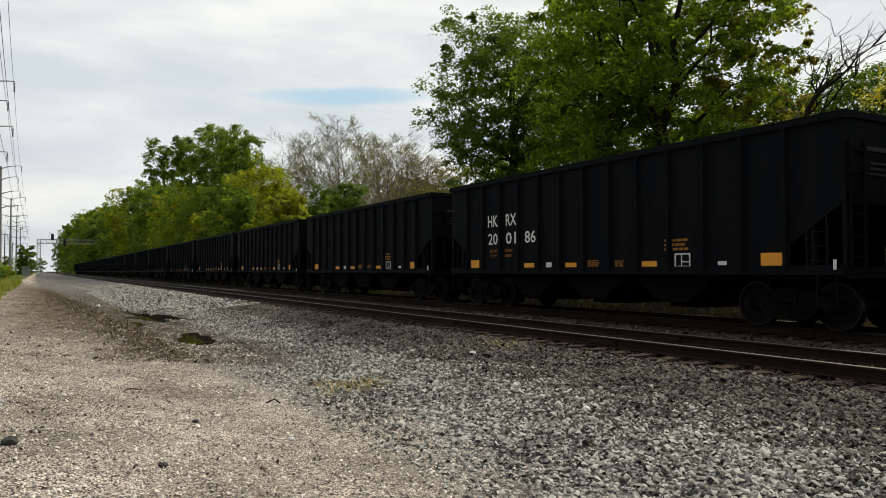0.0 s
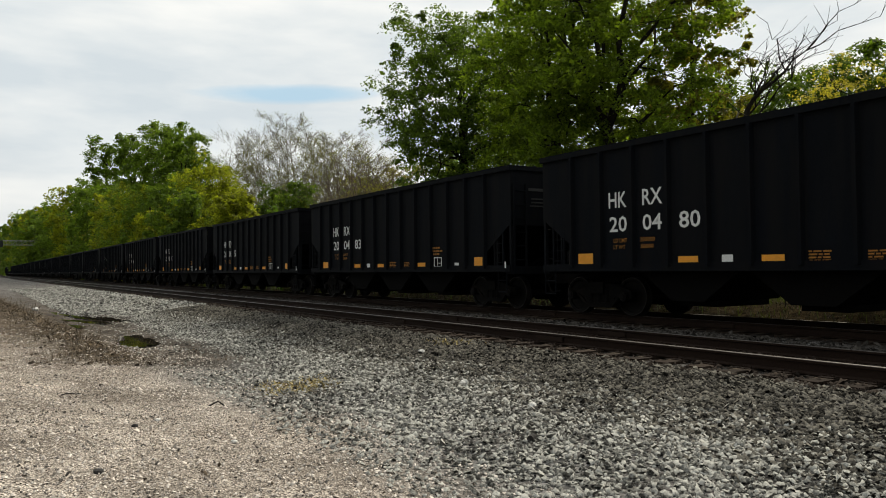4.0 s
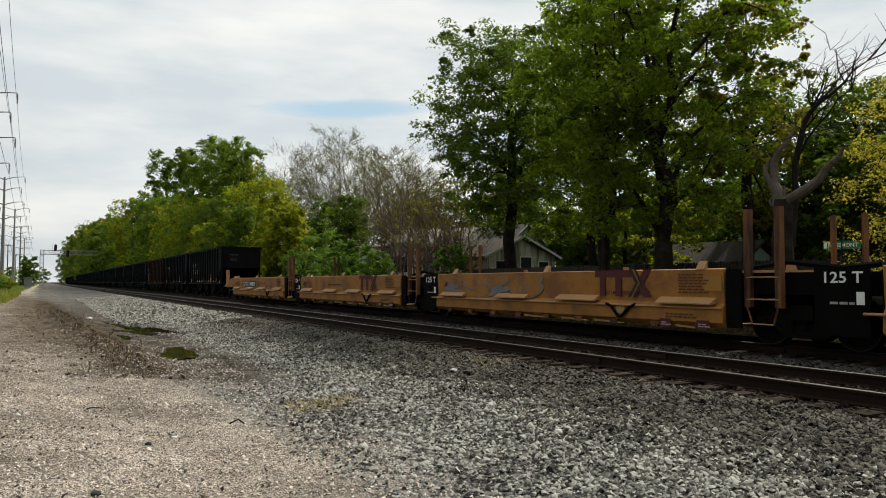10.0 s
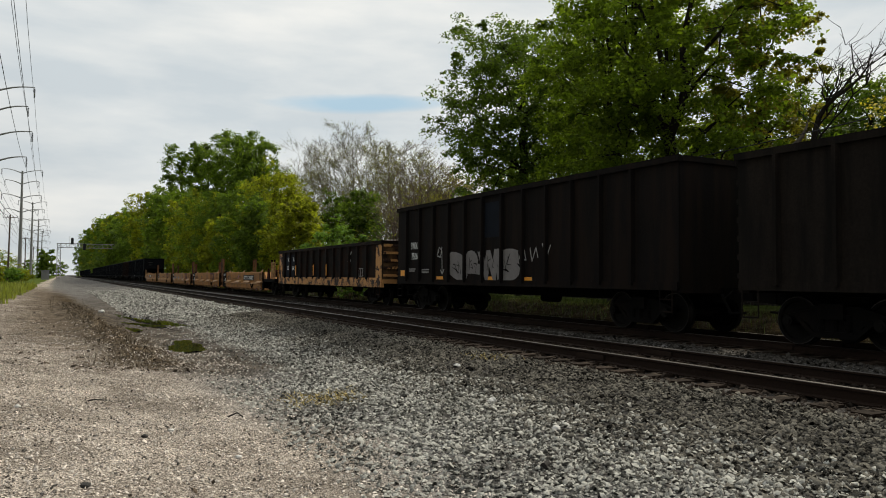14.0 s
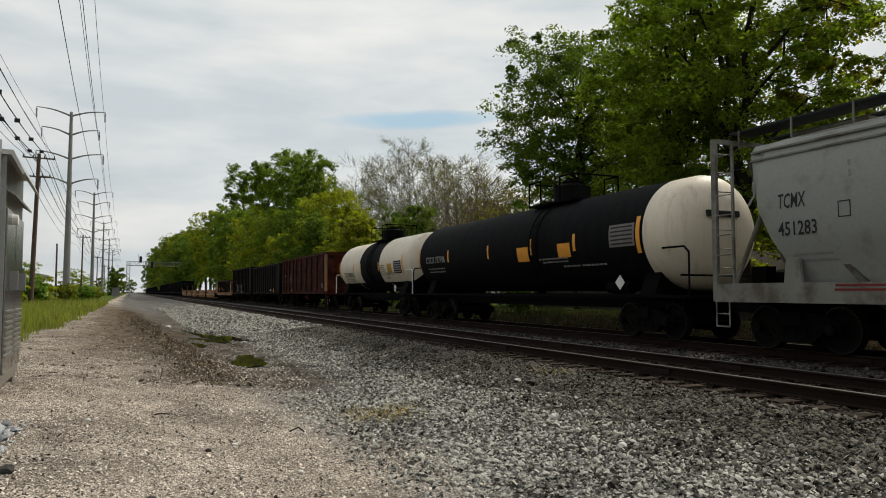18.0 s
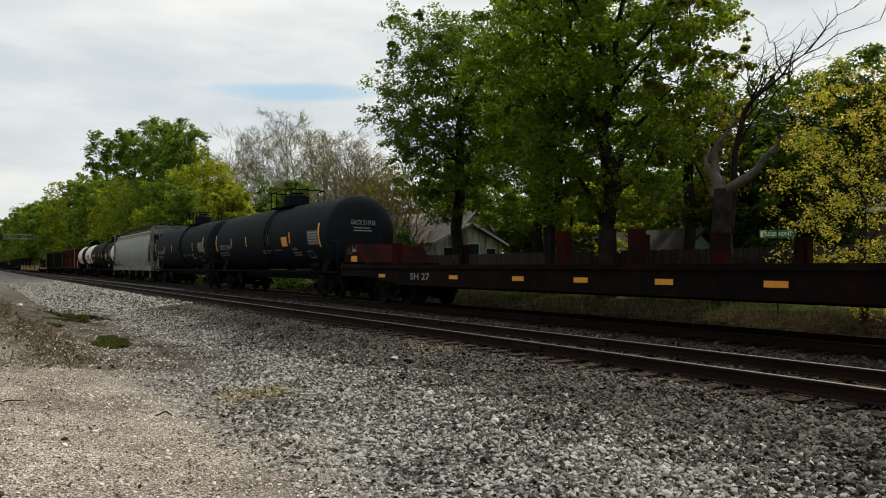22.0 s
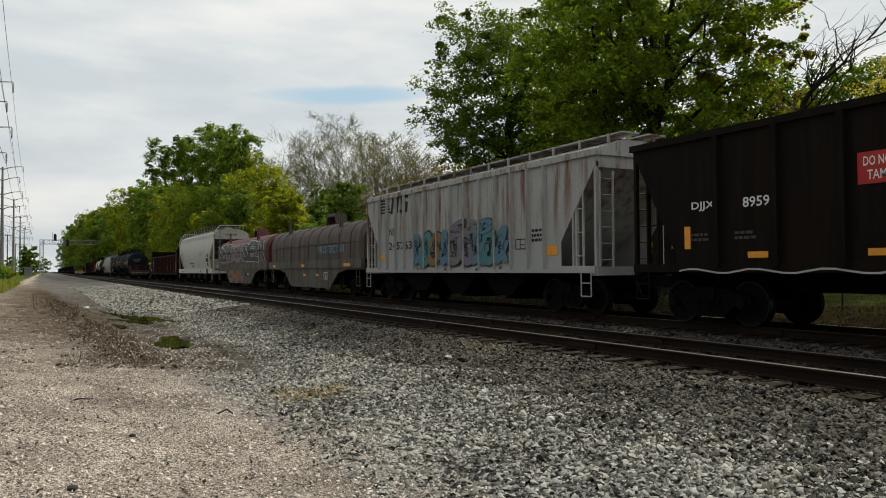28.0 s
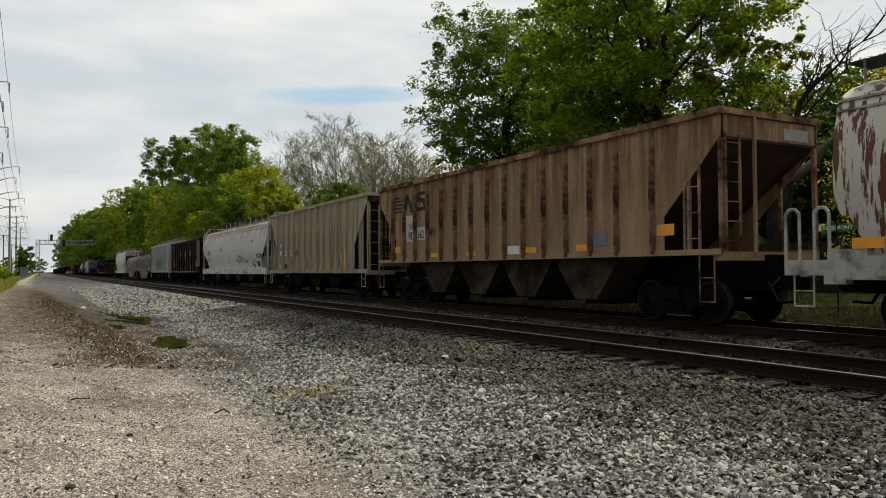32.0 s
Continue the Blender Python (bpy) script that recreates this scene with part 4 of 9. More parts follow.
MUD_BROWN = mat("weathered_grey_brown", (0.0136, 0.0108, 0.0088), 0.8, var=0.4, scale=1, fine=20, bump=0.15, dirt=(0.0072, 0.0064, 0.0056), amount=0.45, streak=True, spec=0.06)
RUST_RED = mat("faded_rust_red", (0.080, 0.018, 0.0105), 0.75, var=0.3, scale=0.6, fine=20, bump=0.12, dirt=(0.016, 0.0075, 0.0055), amount=0.55, spec=0.06)
WC_RED = mat("oxide_red", (0.036, 0.0135, 0.0098), 0.75, var=0.3, scale=0.8, fine=20, bump=0.12, dirt=(0.0176, 0.0076, 0.006), amount=0.45, streak=True, spec=0.06)
TANK_CREAM = mat("cream_tank_paint", (0.72, 0.635, 0.51), 0.5, var=0.08, scale=0.8, fine=20, bump=0.04, dirt=(0.60, 0.51, 0.40), amount=0.25, streak=True)
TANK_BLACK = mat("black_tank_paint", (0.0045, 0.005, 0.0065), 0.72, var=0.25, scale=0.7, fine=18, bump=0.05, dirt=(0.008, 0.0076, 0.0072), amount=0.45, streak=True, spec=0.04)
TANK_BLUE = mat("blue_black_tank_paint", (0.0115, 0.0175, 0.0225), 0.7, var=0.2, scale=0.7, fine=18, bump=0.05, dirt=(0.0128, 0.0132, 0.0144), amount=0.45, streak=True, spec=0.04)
HOP_GREY = mat("grey_hopper_paint", (0.265, 0.272, 0.25), 0.6, var=0.12, scale=0.4, fine=16, bump=0.05, dirt=(0.20, 0.195, 0.172), amount=0.18)
HOP_WHITE = mat("off_white_hopper_paint", (0.52, 0.51, 0.465), 0.6, var=0.08, scale=0.6, fine=16, bump=0.05, dirt=(0.40, 0.37, 0.32), amount=0.12, streak=True)
HOP_PINK = mat("white_hopper_pink_stains", (0.53, 0.535, 0.535), 0.6, var=0.09, scale=0.5, fine=16, bump=0.05, dirt=(0.43, 0.245, 0.20), amount=0.62, high=(2.7, 3.9))
NS_GREY = mat("rust_streaked_grey", (0.375, 0.378, 0.365), 0.7, var=0.15, scale=0.7, fine=18, bump=0.08, dirt=(0.17, 0.062, 0.036), amount=0.36, streak=True, high=(1.5, 3.4))
DJ_BROWN = mat("dark_brown_paint", (0.0084, 0.0064, 0.0052), 0.65, var=0.3, scale=0.7, fine=18, bump=0.08, dirt=(0.0136, 0.0084, 0.0056), amount=0.4, streak=True, spec=0.06)
DJ_TAN = mat("tan_end_paint", (0.124, 0.0651, 0.0248), 0.7, var=0.3, scale=1, bump=0.1, dirt=(0.04, 0.024, 0.016), amount=0.4)
SO_TAN = mat("dusty_tan_grey", (0.335, 0.278, 0.19), 0.8, var=0.2, scale=0.6, fine=18, bump=0.08, dirt=(0.16, 0.12, 0.075), amount=0.3, streak=True)
S2_RUST = mat("rusted_brown_grey", (0.335, 0.225, 0.128), 0.8, var=0.3, scale=0.6, fine=16, bump=0.12, dirt=(0.115, 0.045, 0.019), amount=0.6, streak=True, high=(0.6, 4.6))
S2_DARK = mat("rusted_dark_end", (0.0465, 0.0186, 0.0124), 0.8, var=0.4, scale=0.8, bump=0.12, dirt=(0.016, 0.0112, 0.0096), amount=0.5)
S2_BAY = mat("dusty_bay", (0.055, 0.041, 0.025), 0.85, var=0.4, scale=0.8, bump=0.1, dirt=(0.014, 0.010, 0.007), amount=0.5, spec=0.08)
COIL_RED = mat("coil_cover_red", (0.095, 0.0125, 0.0105), 0.6, var=0.25, scale=1.2, bump=0.05, dirt=(0.0558, 0.0124, 0.0112), amount=0.4)
COIL_BODY = mat("coil_car_grey", (0.100, 0.096, 0.078), 0.75, var=0.25, scale=1, bump=0.1, dirt=(0.062, 0.040, 0.024), amount=0.32, streak=True)
COIL_BROWN = mat("coil_cover_brown", (0.0868, 0.0651, 0.0527), 0.7, var=0.2, scale=0.8, bump=0.06, dirt=(0.0527, 0.031, 0.0217), amount=0.45, streak=True)
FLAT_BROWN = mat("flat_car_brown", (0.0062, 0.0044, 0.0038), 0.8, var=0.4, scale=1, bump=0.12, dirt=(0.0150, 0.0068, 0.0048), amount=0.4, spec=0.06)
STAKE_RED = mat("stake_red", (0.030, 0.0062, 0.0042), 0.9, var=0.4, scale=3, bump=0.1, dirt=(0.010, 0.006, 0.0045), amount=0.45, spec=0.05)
WH_RUST = mat("white_paint_rusting", (0.52, 0.49, 0.43), 0.6, var=0.1, scale=2.2, fine=24, bump=0.1, dirt=(0.105, 0.032, 0.015), amount=0.44, streak=True, patch=3.1)
PLATFORM = mat("pale_platform_paint", (0.37, 0.363, 0.34), 0.7, var=0.2, scale=2, bump=0.08, dirt=(0.0992, 0.0744, 0.0558), amount=0.35)
INKS = [mat("spray_" + n, c, 0.6, var=0.15, scale=3, bump=0.0) for n, c in (("sky", (0.075, 0.18, 0.25)), ("teal", (0.055, 0.19, 0.20)), ("lilac", (0.17, 0.14, 0.19)), ("amber", (0.23, 0.115, 0.02)), ("grey", (0.16, 0.16, 0.155)), ("orange", (0.21, 0.065, 0.018)))]
SPRAY_BLACK = mat("spray_black", (0.013, 0.013, 0.016), 0.6, var=0.15, bump=0.0)
SPRAY_SILVER = mat("spray_silver", (0.17, 0.155, 0.15), 0.6, 0.0, var=0.25, scale=4, bump=0.0)
SPRAY_WHITE = mat("spray_white", (0.40, 0.40, 0.38), 0.6, var=0.2, scale=6, bump=0.0)


def ribbons(parent, strokes, width, material, place, name="painted_line"):
    """Brush lines laid on a side; place turns (u, v) into a point."""
    s = Shape()
    for pts in strokes:
        p = np.array(pts, float)
        if len(p) > 2:
            t = np.linspace(0, len(p) - 1, (len(p) - 1) * 4 + 1)
            i = np.minimum(t.astype(int), len(p) - 2)
            f = (t - i)[:, None]
            f = f * f * (3 - 2 * f) * 0.6 + f * 0.4
            p = p[i] * (1 - f) + p[i + 1] * f
        d = np.gradient(p, axis=0)
        nrm = np.stack([-d[:, 1], d[:, 0]], 1) / (np.linalg.norm(d, axis=1)[:, None] + 1e-9) * width / 2
        a, b = p + nrm, p - nrm
        vs = [place(*q) for q in a] + [place(*q) for q in b]
        n = len(p)
        s.add(vs, [(k, k + 1, n + k + 1, n + k) for k in range(n - 1)])
    ob = part(name, s, material, parent)
    if len(strokes) > 3:
        ob["kind"] = "stuff"
    return ob


FAT_CACHE = {}


def fat_letter(ch, swell):
    """A swollen letter as vertices and faces in its unit box, cut into bands so that it can lie on a curved side."""
    if (ch, swell) not in FAT_CACHE:
        cu = bpy.data.curves.new("lettering", "FONT")
        cu.body, cu.resolution_u, cu.offset = ch, 3, swell
        ob = new("lettering", cu)
        bpy.context.view_layer.update()
        me = bpy.data.meshes.new_from_object(ob.evaluated_get(bpy.context.evaluated_depsgraph_get()))
        b = bmesh.new()
        b.from_mesh(me)
        lo, hi = min(v.co.y for v in b.verts), max(v.co.y for v in b.verts)
        bmesh.ops.remove_doubles(b, verts=b.verts, dist=0.0005)
        bmesh.ops.triangulate(b, faces=b.faces)
        for k in range(1, 14):
            bmesh.ops.bisect_plane(b, geom=[*b.verts, *b.edges, *b.faces], plane_co=(0, lo + (hi - lo) * k / 14, 0), plane_no=(0, 1, 0))
        bmesh.ops.triangulate(b, faces=b.faces)
        b.verts.index_update()
        vs = np.array([v.co[:2] for v in b.verts])
        fs = [tuple(v.index for v in f.verts) for f in b.faces]
        b.free()
        bpy.data.objects.remove(ob)
        bpy.data.meshes.remove(me)
        bpy.data.curves.remove(cu)
        FAT_CACHE[ch, swell] = (vs - vs.mean(0), fs)
    return FAT_CACHE[ch, swell]


def graffiti(parent, y, z, w, h, text, fills, line, place, seed, rim=None, swell=0.07, strokes=3, stroke=0.022):
    """Bulging painted letters: a rim, a fill and a few thin strokes on each."""
    rng = random.Random(seed)
    each = w / len(text)
    for i, ch in enumerate(text):
        cy, cz = y + (i + 0.5) * each, z + h * 0.5
        tilt, lean = rng.uniform(-0.18, 0.18), rng.uniform(-0.25, 0.25)
        size = fat_letter(ch, swell)[0]
        span = size.max(0) - size.min(0)
        kx, kz = each * 1.2 / span[0], h * rng.uniform(0.9, 1.05) / span[1]
        for fat, lift, material, name in ((swell + 0.028, 0.003, rim or line, "letter_rim"), (swell, 0.007, fills[i % len(fills)], "sprayed_letter")):
            vs, fs = fat_letter(ch, fat)
            part(name, Shape().add([place(cy + kx * u + lean * kz * v, cz + kz * v + tilt * kx * u, lift + 0.0012 * (i % 3)) for u, v in vs], fs), material, parent)
        lines = []
        for _ in range(strokes):
            a, b = rng.uniform(-0.3, 0.3), rng.uniform(-0.3, 0.3)
            lines.append([(cy + each * a, cz + h * rng.uniform(-0.3, 0.0)), (cy + each * (a + b) / 2 + each * rng.uniform(-0.2, 0.2), cz + h * rng.uniform(-0.1, 0.15)), (cy + each * b, cz + h * rng.uniform(0.0, 0.33))])
        if lines:
            ribbons(parent, lines, h * stroke, line, lambda u, v: place(u, v, 0.014))


def flat_side(x):
    return lambda u, v, d=0.006: (x - d, -u, v)


def plates(car, x, items, material, name="reflector"):
    for y0, y1, z0, z1 in items:
        plate(car, x, -y0, z0, y1 - y0, z1 - z0, material, name)


def stencil_box(car, x, y, z, w, h, material):
    s = Shape()
    for a, b, c, d in ((0, w, 0, 0.025), (0, w, h - 0.025, h), (0, 0.025, 0.025, h - 0.025), (w - 0.025, w, 0.025, h - 0.025), (w * 0.45, w * 0.45 + 0.02, 0.025, h - 0.025), (w * 0.47 + 0.02, w - 0.025, h * 0.4, h * 0.4 + 0.02)):
        s.box(x - 0.004, x + 0.003, -y - a, -y - b, z + c, z + d)
    part("inspection_stencil", s, material, car)


# ---- brown hopper with white marks ----
def brown_hopper():
    car = ribbed_car("coal_hopper", "rusty brown open-top hopper car with faded white lettering", -72.02, 14.9, 1.10, 4.02, BROWN_OLD, [1.26 + 1.24 * i for i in range(11)], cut=(1.2, 3.9, 2.55), bays=3, tc=1.6)
    x = -1.536
    sign(car, "MWNX", x, -1.46, 2.72, 0.9, 0.32, WHITE)
    sign(car, "45", x, -1.51, 1.98, 0.62, 0.38, DIMWHITE)
    sign(car, "31", x, -2.72, 1.98, 0.5, 0.40, DIMWHITE)
    plates(car, x, [(1.35, 1.46, 1.33, 2.3), (3.65, 3.76, 1.2, 1.75), (7.2, 7.6, 1.2, 1.35), (11.5, 11.9, 1.2, 1.35)], ORANGE)
    plates(car, x + 0.002, [(2.68, 3.48, 2.45, 2.99)], GON_BLUE, "painted_panel")
    scribble(car, x, -2.75, 1.45, 0.5, 0.25, 2, DIMWHITE)
    ribbons(car, [[(1.55, 1.75), (1.8, 1.95), (1.9, 1.6), (2.1, 1.9), (2.3, 1.55)], [(1.6, 1.5), (2.0, 1.7), (2.3, 1.45)]], 0.05, DIMWHITE, flat_side(x))


brown_hopper()


# ---- five joined well cars ----
def well_unit(front, length, letter, name_box=None, mark=None, first=False, last=False, tag=False):
    car = thing("well_car", "yellow-orange steel well car with a low empty well", "freight car", group="units of the well car")
    L, x = length, -1.53
    prof = [(-1.40, 0.30), (-1.53, 0.40), (-1.53, 0.70), (-1.46, 0.80), (-1.49, 1.50), (-1.40, 1.52), (-1.40, 1.46), (-1.42, 0.80), (-1.42, 0.42), (-1.30, 0.36), (-1.30, 0.30)]
    for s in (-1, 1):
        side = part("well_side", Shape().slab([(-s * a if s > 0 else a, b) for a, b in prof] if s > 0 else prof, 0, -L, "y"), TTX_YELLOW, car)
        part("side_rail", Shape().rod((s * 1.56, 0.3, 0.70), (s * 1.56, -L, 0.70), 0.025, n=8), TTX_EDGE, side)
        for a, b in ((0.40, 1.98), (3.9, 5.5), (6.9, 8.5), (10.55, 12.1)):
            part("container_ledge", Shape().slab([(s * 1.46, 0.92), (s * 1.66, 0.80), (s * 1.66, 0.77), (s * 1.46, 0.80)], -a, -b, "y"), TTX_EDGE, side)
        for a in (1.1, 6.2, 11.6):
            part("container_guide", Shape().slab([(s * 1.40, 1.5), (s * 1.52, 1.5), (s * 1.40, 1.68)], -a, -a - 0.22, "y"), TTX_EDGE, side)
        for y in np.arange(0.9, L - 0.6, 1.35):
            part("foot_bracket", Shape().slab([(-y + 0.1, 0.36), (-y + 0.03, 0.25), (-y - 0.15, 0.25), (-y - 0.22, 0.36)], s * 1.34, s * 1.535, "x"), POST_RUST, side)
        for y in (5.3, 7.0, 8.3, 11.02):
            rods = Shape()
            for k in range(3):
                rods.rod((s * 1.51, -y, 0.285 + 0.018 * k), (s * 1.515, -y - (0.55 if y > 11 else 1.1), 0.27 + 0.006 * k), 0.008, n=5)
            part("tie_rod", rods, STRAW_ROD, side)
        for y in (10.6, 11.65):
            part("warning_patch", Shape().slab([(-y + 0.03, 0.32), (-y, 0.44), (-y - 0.3, 0.44), (-y - 0.33, 0.32), (-y - 0.27, 0.25), (-y - 0.03, 0.25)], s * 1.535, s * 1.56, "x"), PATCH_RED, side)
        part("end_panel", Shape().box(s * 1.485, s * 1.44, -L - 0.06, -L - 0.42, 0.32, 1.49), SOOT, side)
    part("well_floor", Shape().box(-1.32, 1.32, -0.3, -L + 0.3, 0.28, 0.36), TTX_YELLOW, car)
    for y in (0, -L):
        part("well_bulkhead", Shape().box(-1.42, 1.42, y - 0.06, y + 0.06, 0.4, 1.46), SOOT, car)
    w = -1.493
    if name_box:
        plates(car, w + 0.012, [(name_box, name_box + 3.27, 0.94, 1.31)], DARKINK, "number_panel")
        sign(car, "DTTX", w - 0.002, -name_box - 0.18, 0.99, 1.25, 0.26, WHITE, -0.12)
        sign(car, "760823", w - 0.002, -name_box - 1.68, 0.99, 1.42, 0.26, WHITE, -0.12)
    sign(car, "40", w, -0.5, 0.99, 0.57, 0.28, DARKINK, -0.1)
    sign(car, letter, w, -{"B": 6.8, "C": 3.68, "D": 3.9, "E": 3.7, "A": 5.35}[letter], 0.99, 0.29, 0.24, DARKINK, -0.1)
    if letter in "CDE":
        s = Shape()                                             # the builder's mark as plain shapes
        s.box(w - 0.008, w, -8.36, -9.70, 1.36, 1.52).box(w - 0.008, w, -8.54, -8.74, 0.9, 1.36).box(w - 0.008, w, -9.10, -9.31, 0.9, 1.36)
        s.slab([(-9.70, 1.52), (-9.78, 1.52), (-10.28, 0.9), (-10.04, 0.9), (-9.70, 1.32)], w - 0.008, w, "x")
        s.slab([(-10.06, 1.52), (-10.30, 1.52), (-9.80, 0.9), (-9.56, 0.9)], w - 0.0075, w, "x")
        part("painted_mark", s, PATCH_RED, car)
        for o, ink in ((0.0, DARKINK), (0.10, TTX_YELLOW), (0.15, DARKINK)):
            part("painted_arrow", Shape().slab([(-9.58 - o, 1.54), (-9.65 - o, 1.54), (-9.86 - o, 1.22), (-9.62 - o, 0.89), (-9.55 - o, 0.89), (-9.79 - o, 1.22)], w - 0.011, w, "x"), ink, car)
    else:
        y = 7.74 if letter == "B" else 4.4
        part("painted_mark", Shape().slab([(-y, 1.28), (-y - 0.09, 1.28), (-y - 0.39, 1.03), (-y - 0.30, 1.03)], w - 0.006, w, "x"), RED, car)
        part("painted_mark", Shape().slab([(-y - 0.30, 1.28), (-y - 0.39, 1.28), (-y - 0.09, 1.03), (-y, 1.03)], w - 0.0055, w, "x"), BLUE, car)
        scribble(car, w, -y + 0.32, 1.13, 0.25, 0.1, 2, DARKINK)
        scribble(car, w, -y - 0.48, 1.13, 0.25, 0.1, 2, DARKINK)
    sign(car, "LD LMT 133200 PER UNIT", w, -8.75 if letter != "A" else -2.4, 0.94 if letter != "A" else 1.0, 1.5, 0.09, DARKINK) if letter != "C" else scribble(car, w, -4.4, 1.08, 2.0, 0.1, 1, DARKINK)
    scribble(car, w, -11.1, 1.0, 0.85, 0.44, 7, BROWN_INK)
    part("brake_hose", Shape().pipe([(-1.57, -8.85, 0.72), (-1.57, -9.02, 0.67), (-1.57, -9.25, 0.44), (-1.57, -9.38, 0.43), (-1.57, -9.65, 0.66), (-1.57, -9.85, 0.72)], 0.035), SOOT, car)
    plates(car, -1.536, [(9.18, 9.44, 0.50, 0.69)], STRAW_ROD, "yellow_tab")
    for y in (10.6, 11.65):
        scribble(car, -1.564, -y - 0.05, 0.30, 0.2, 0.09, 2, DIMWHITE)
    scribble(car, w - 0.05, -10.75, 0.47, 0.9, 0.12, 2, BROWN_INK)
    stencil_box(car, w, 1.22, 1.0, 0.55, 0.26, BROWN_INK)
    plates(car, w + 0.006, [(L - 0.5, L - 0.05, 1.05, 1.36)], mat("bright_yellow_patch", (0.30, 0.14, 0.018), 0.6, var=0.1, bump=0.0), "yellow_patch")
    if mark:
        graffiti(car, 0.6, 0.72, 5.4, 0.7, "&S&8", [TTX_YELLOW], mark, flat_side(w), 21)
    # joint to the next unit with its truck
    if not last:
        part("joint_platform", Shape().box(-1.25, 1.25, -L, -L - 3.0, 1.0, 1.42), SOOT, car)
        part("load_panel", Shape().box(-1.50, -1.44, -L - 2.0, -L - 3.0, 0.30, 1.50), SOOT, car, "black end panel with a white load mark")
        sign(car, "125 T", -1.505, -L - 2.2, 1.22, 0.7, 0.2, WHITE)
        scribble(car, -1.505, -L - 2.3, 0.85, 0.4, 0.08, 1, DIMWHITE)
        plate(car, -1.505, -L - 2.78, 0.85, 0.14, 0.22, WHITE, "white_plate")
        truck(car, -L - 1.5)
        for sx in (-1, 1):
            for py in (-L - 0.42, -L - 1.12):
                part("guide_post", Shape().box(sx * 1.40, sx * 1.37, py, py - 0.13, 0.74, 2.68).box(sx * 1.37, sx * 1.27, py - 0.10, py - 0.13, 0.74, 2.68), POST_RUST, car)
                part("post_foot", Shape().pipe([(sx * 1.39, py - 0.06, 0.76), (sx * 1.39, -L - 0.84 + (0.24 if py > -L - 0.8 else -0.24), 0.42)], 0.02), POST_RUST, car)
            for z in (0.42, 0.9, 1.33):
                part("rung", Shape().rod((sx * 1.39, -L - (0.60 if z < 0.5 else 0.48), z), (sx * 1.39, -L - (1.08 if z < 0.5 else 1.2), z), 0.014, n=6), TTX_EDGE, car)
        part("walkway", Shape().box(-1.3, 1.3, -L - 0.1, -L - 1.1, 1.42, 1.47), TTX_EDGE, car)
        part("brake_pipework", Shape().pipe([(-1.1, -L - 0.2, 1.5), (-1.1, -L - 1.2, 1.62), (-1.0, -L - 2.2, 1.5), (-1.0, -L - 2.9, 1.55)], 0.05), SOOT, car)
    if first or last:
        e = 0.0 if first else -L
        d = 1 if first else -1
        part("end_platform", Shape().box(-1.45, 1.45, e, e + d * 3.2, 0.86, 1.06).box(-0.45, 0.45, e, e + d * 3.4, 0.7, 0.9), SOOT if last else TTX_YELLOW, car)
        reach = 0.55 if last else 1.1
        part("well_end", Shape().slab([(e, 1.5), (e + d * reach, 1.5), (e + d * reach * 2.2, 1.06), (e, 1.06)], -1.46, 1.46, "x"), TTX_YELLOW, car)
        if last:
            for k, (px, py, pz, r) in enumerate(((-1.2, 1.5, 1.22, 0.05), (-0.7, 1.3, 1.65, 0.04), (-0.2, 1.6, 1.3, 0.14), (0.5, 1.4, 1.85, 0.04), (-1.3, 1.3, 1.95, 0.03))):
                part("brake_pipe", Shape().rod((px, e + d * py, pz), (px + 0.15, e + d * (py + 1.3), pz + 0.05), r, n=8), SOOT, car)
            part("valve_box", Shape().box(-1.1, -0.5, e + d * 2.4, e + d * 2.8, 1.06, 1.6), SOOT, car)
            part("end_bracket", Shape().slab([(e + d * 1.1, 1.06), (e + d * 1.3, 1.75), (e + d * 1.5, 1.75), (e + d * 1.75, 1.06)], -1.42, -1.36, "x"), STAKE_RED, car)
        for yy in (2.95, 2.35):
            part("hand_rail", Shape().pipe([(-1.38, e + d * yy, 1.06), (-1.38, e + d * yy, 2.1), (-1.38, e + d * (yy - 0.28), 2.1), (-1.38, e + d * (yy - 0.28), 1.06)], 0.025), TTX_EDGE, car)
        part("brake_gear", Shape().rod((-0.9, e + d * 1.4, 1.5), (-0.9, e + d * 2.1, 1.5), 0.16, n=12).box(-1.2, -0.6, e + d * 1.2, e + d * 1.9, 1.3, 1.45), STAKE_RED if last else TTX_EDGE, car)
        truck(car, e + d * 1.6)
        c = part("coupler", GEAR["coupler"], None, car)
        c.matrix_basis = pose(0, e + d * 3.35, 0, 0, 0, 0 if first else 180)
        scribble(car, -1.456, -0.2 if first else -L + 0.4, 1.2, 0.3, 0.2, 3, DARKINK)
        if last:
            for py in (1.6, 2.3):
                part("guide_post", Shape().box(-1.30, -1.20, e + d * py, e + d * (py + 0.09), 1.0, 2.3), STAKE_RED, car)
    return join_train(car, front)


well_unit(-122.56, 12.68, "B", 2.93, first=True)
well_unit(-138.25, 12.58, "C")
well_unit(-153.85, 12.3, "D", mark=mat("spray_slate", (0.16, 0.15, 0.16), 0.7, var=0.3, bump=0.0))
well_unit(-169.38, 12.4, "E")
well_unit(-185.01, 11.9, "A", 6.30, last=True)


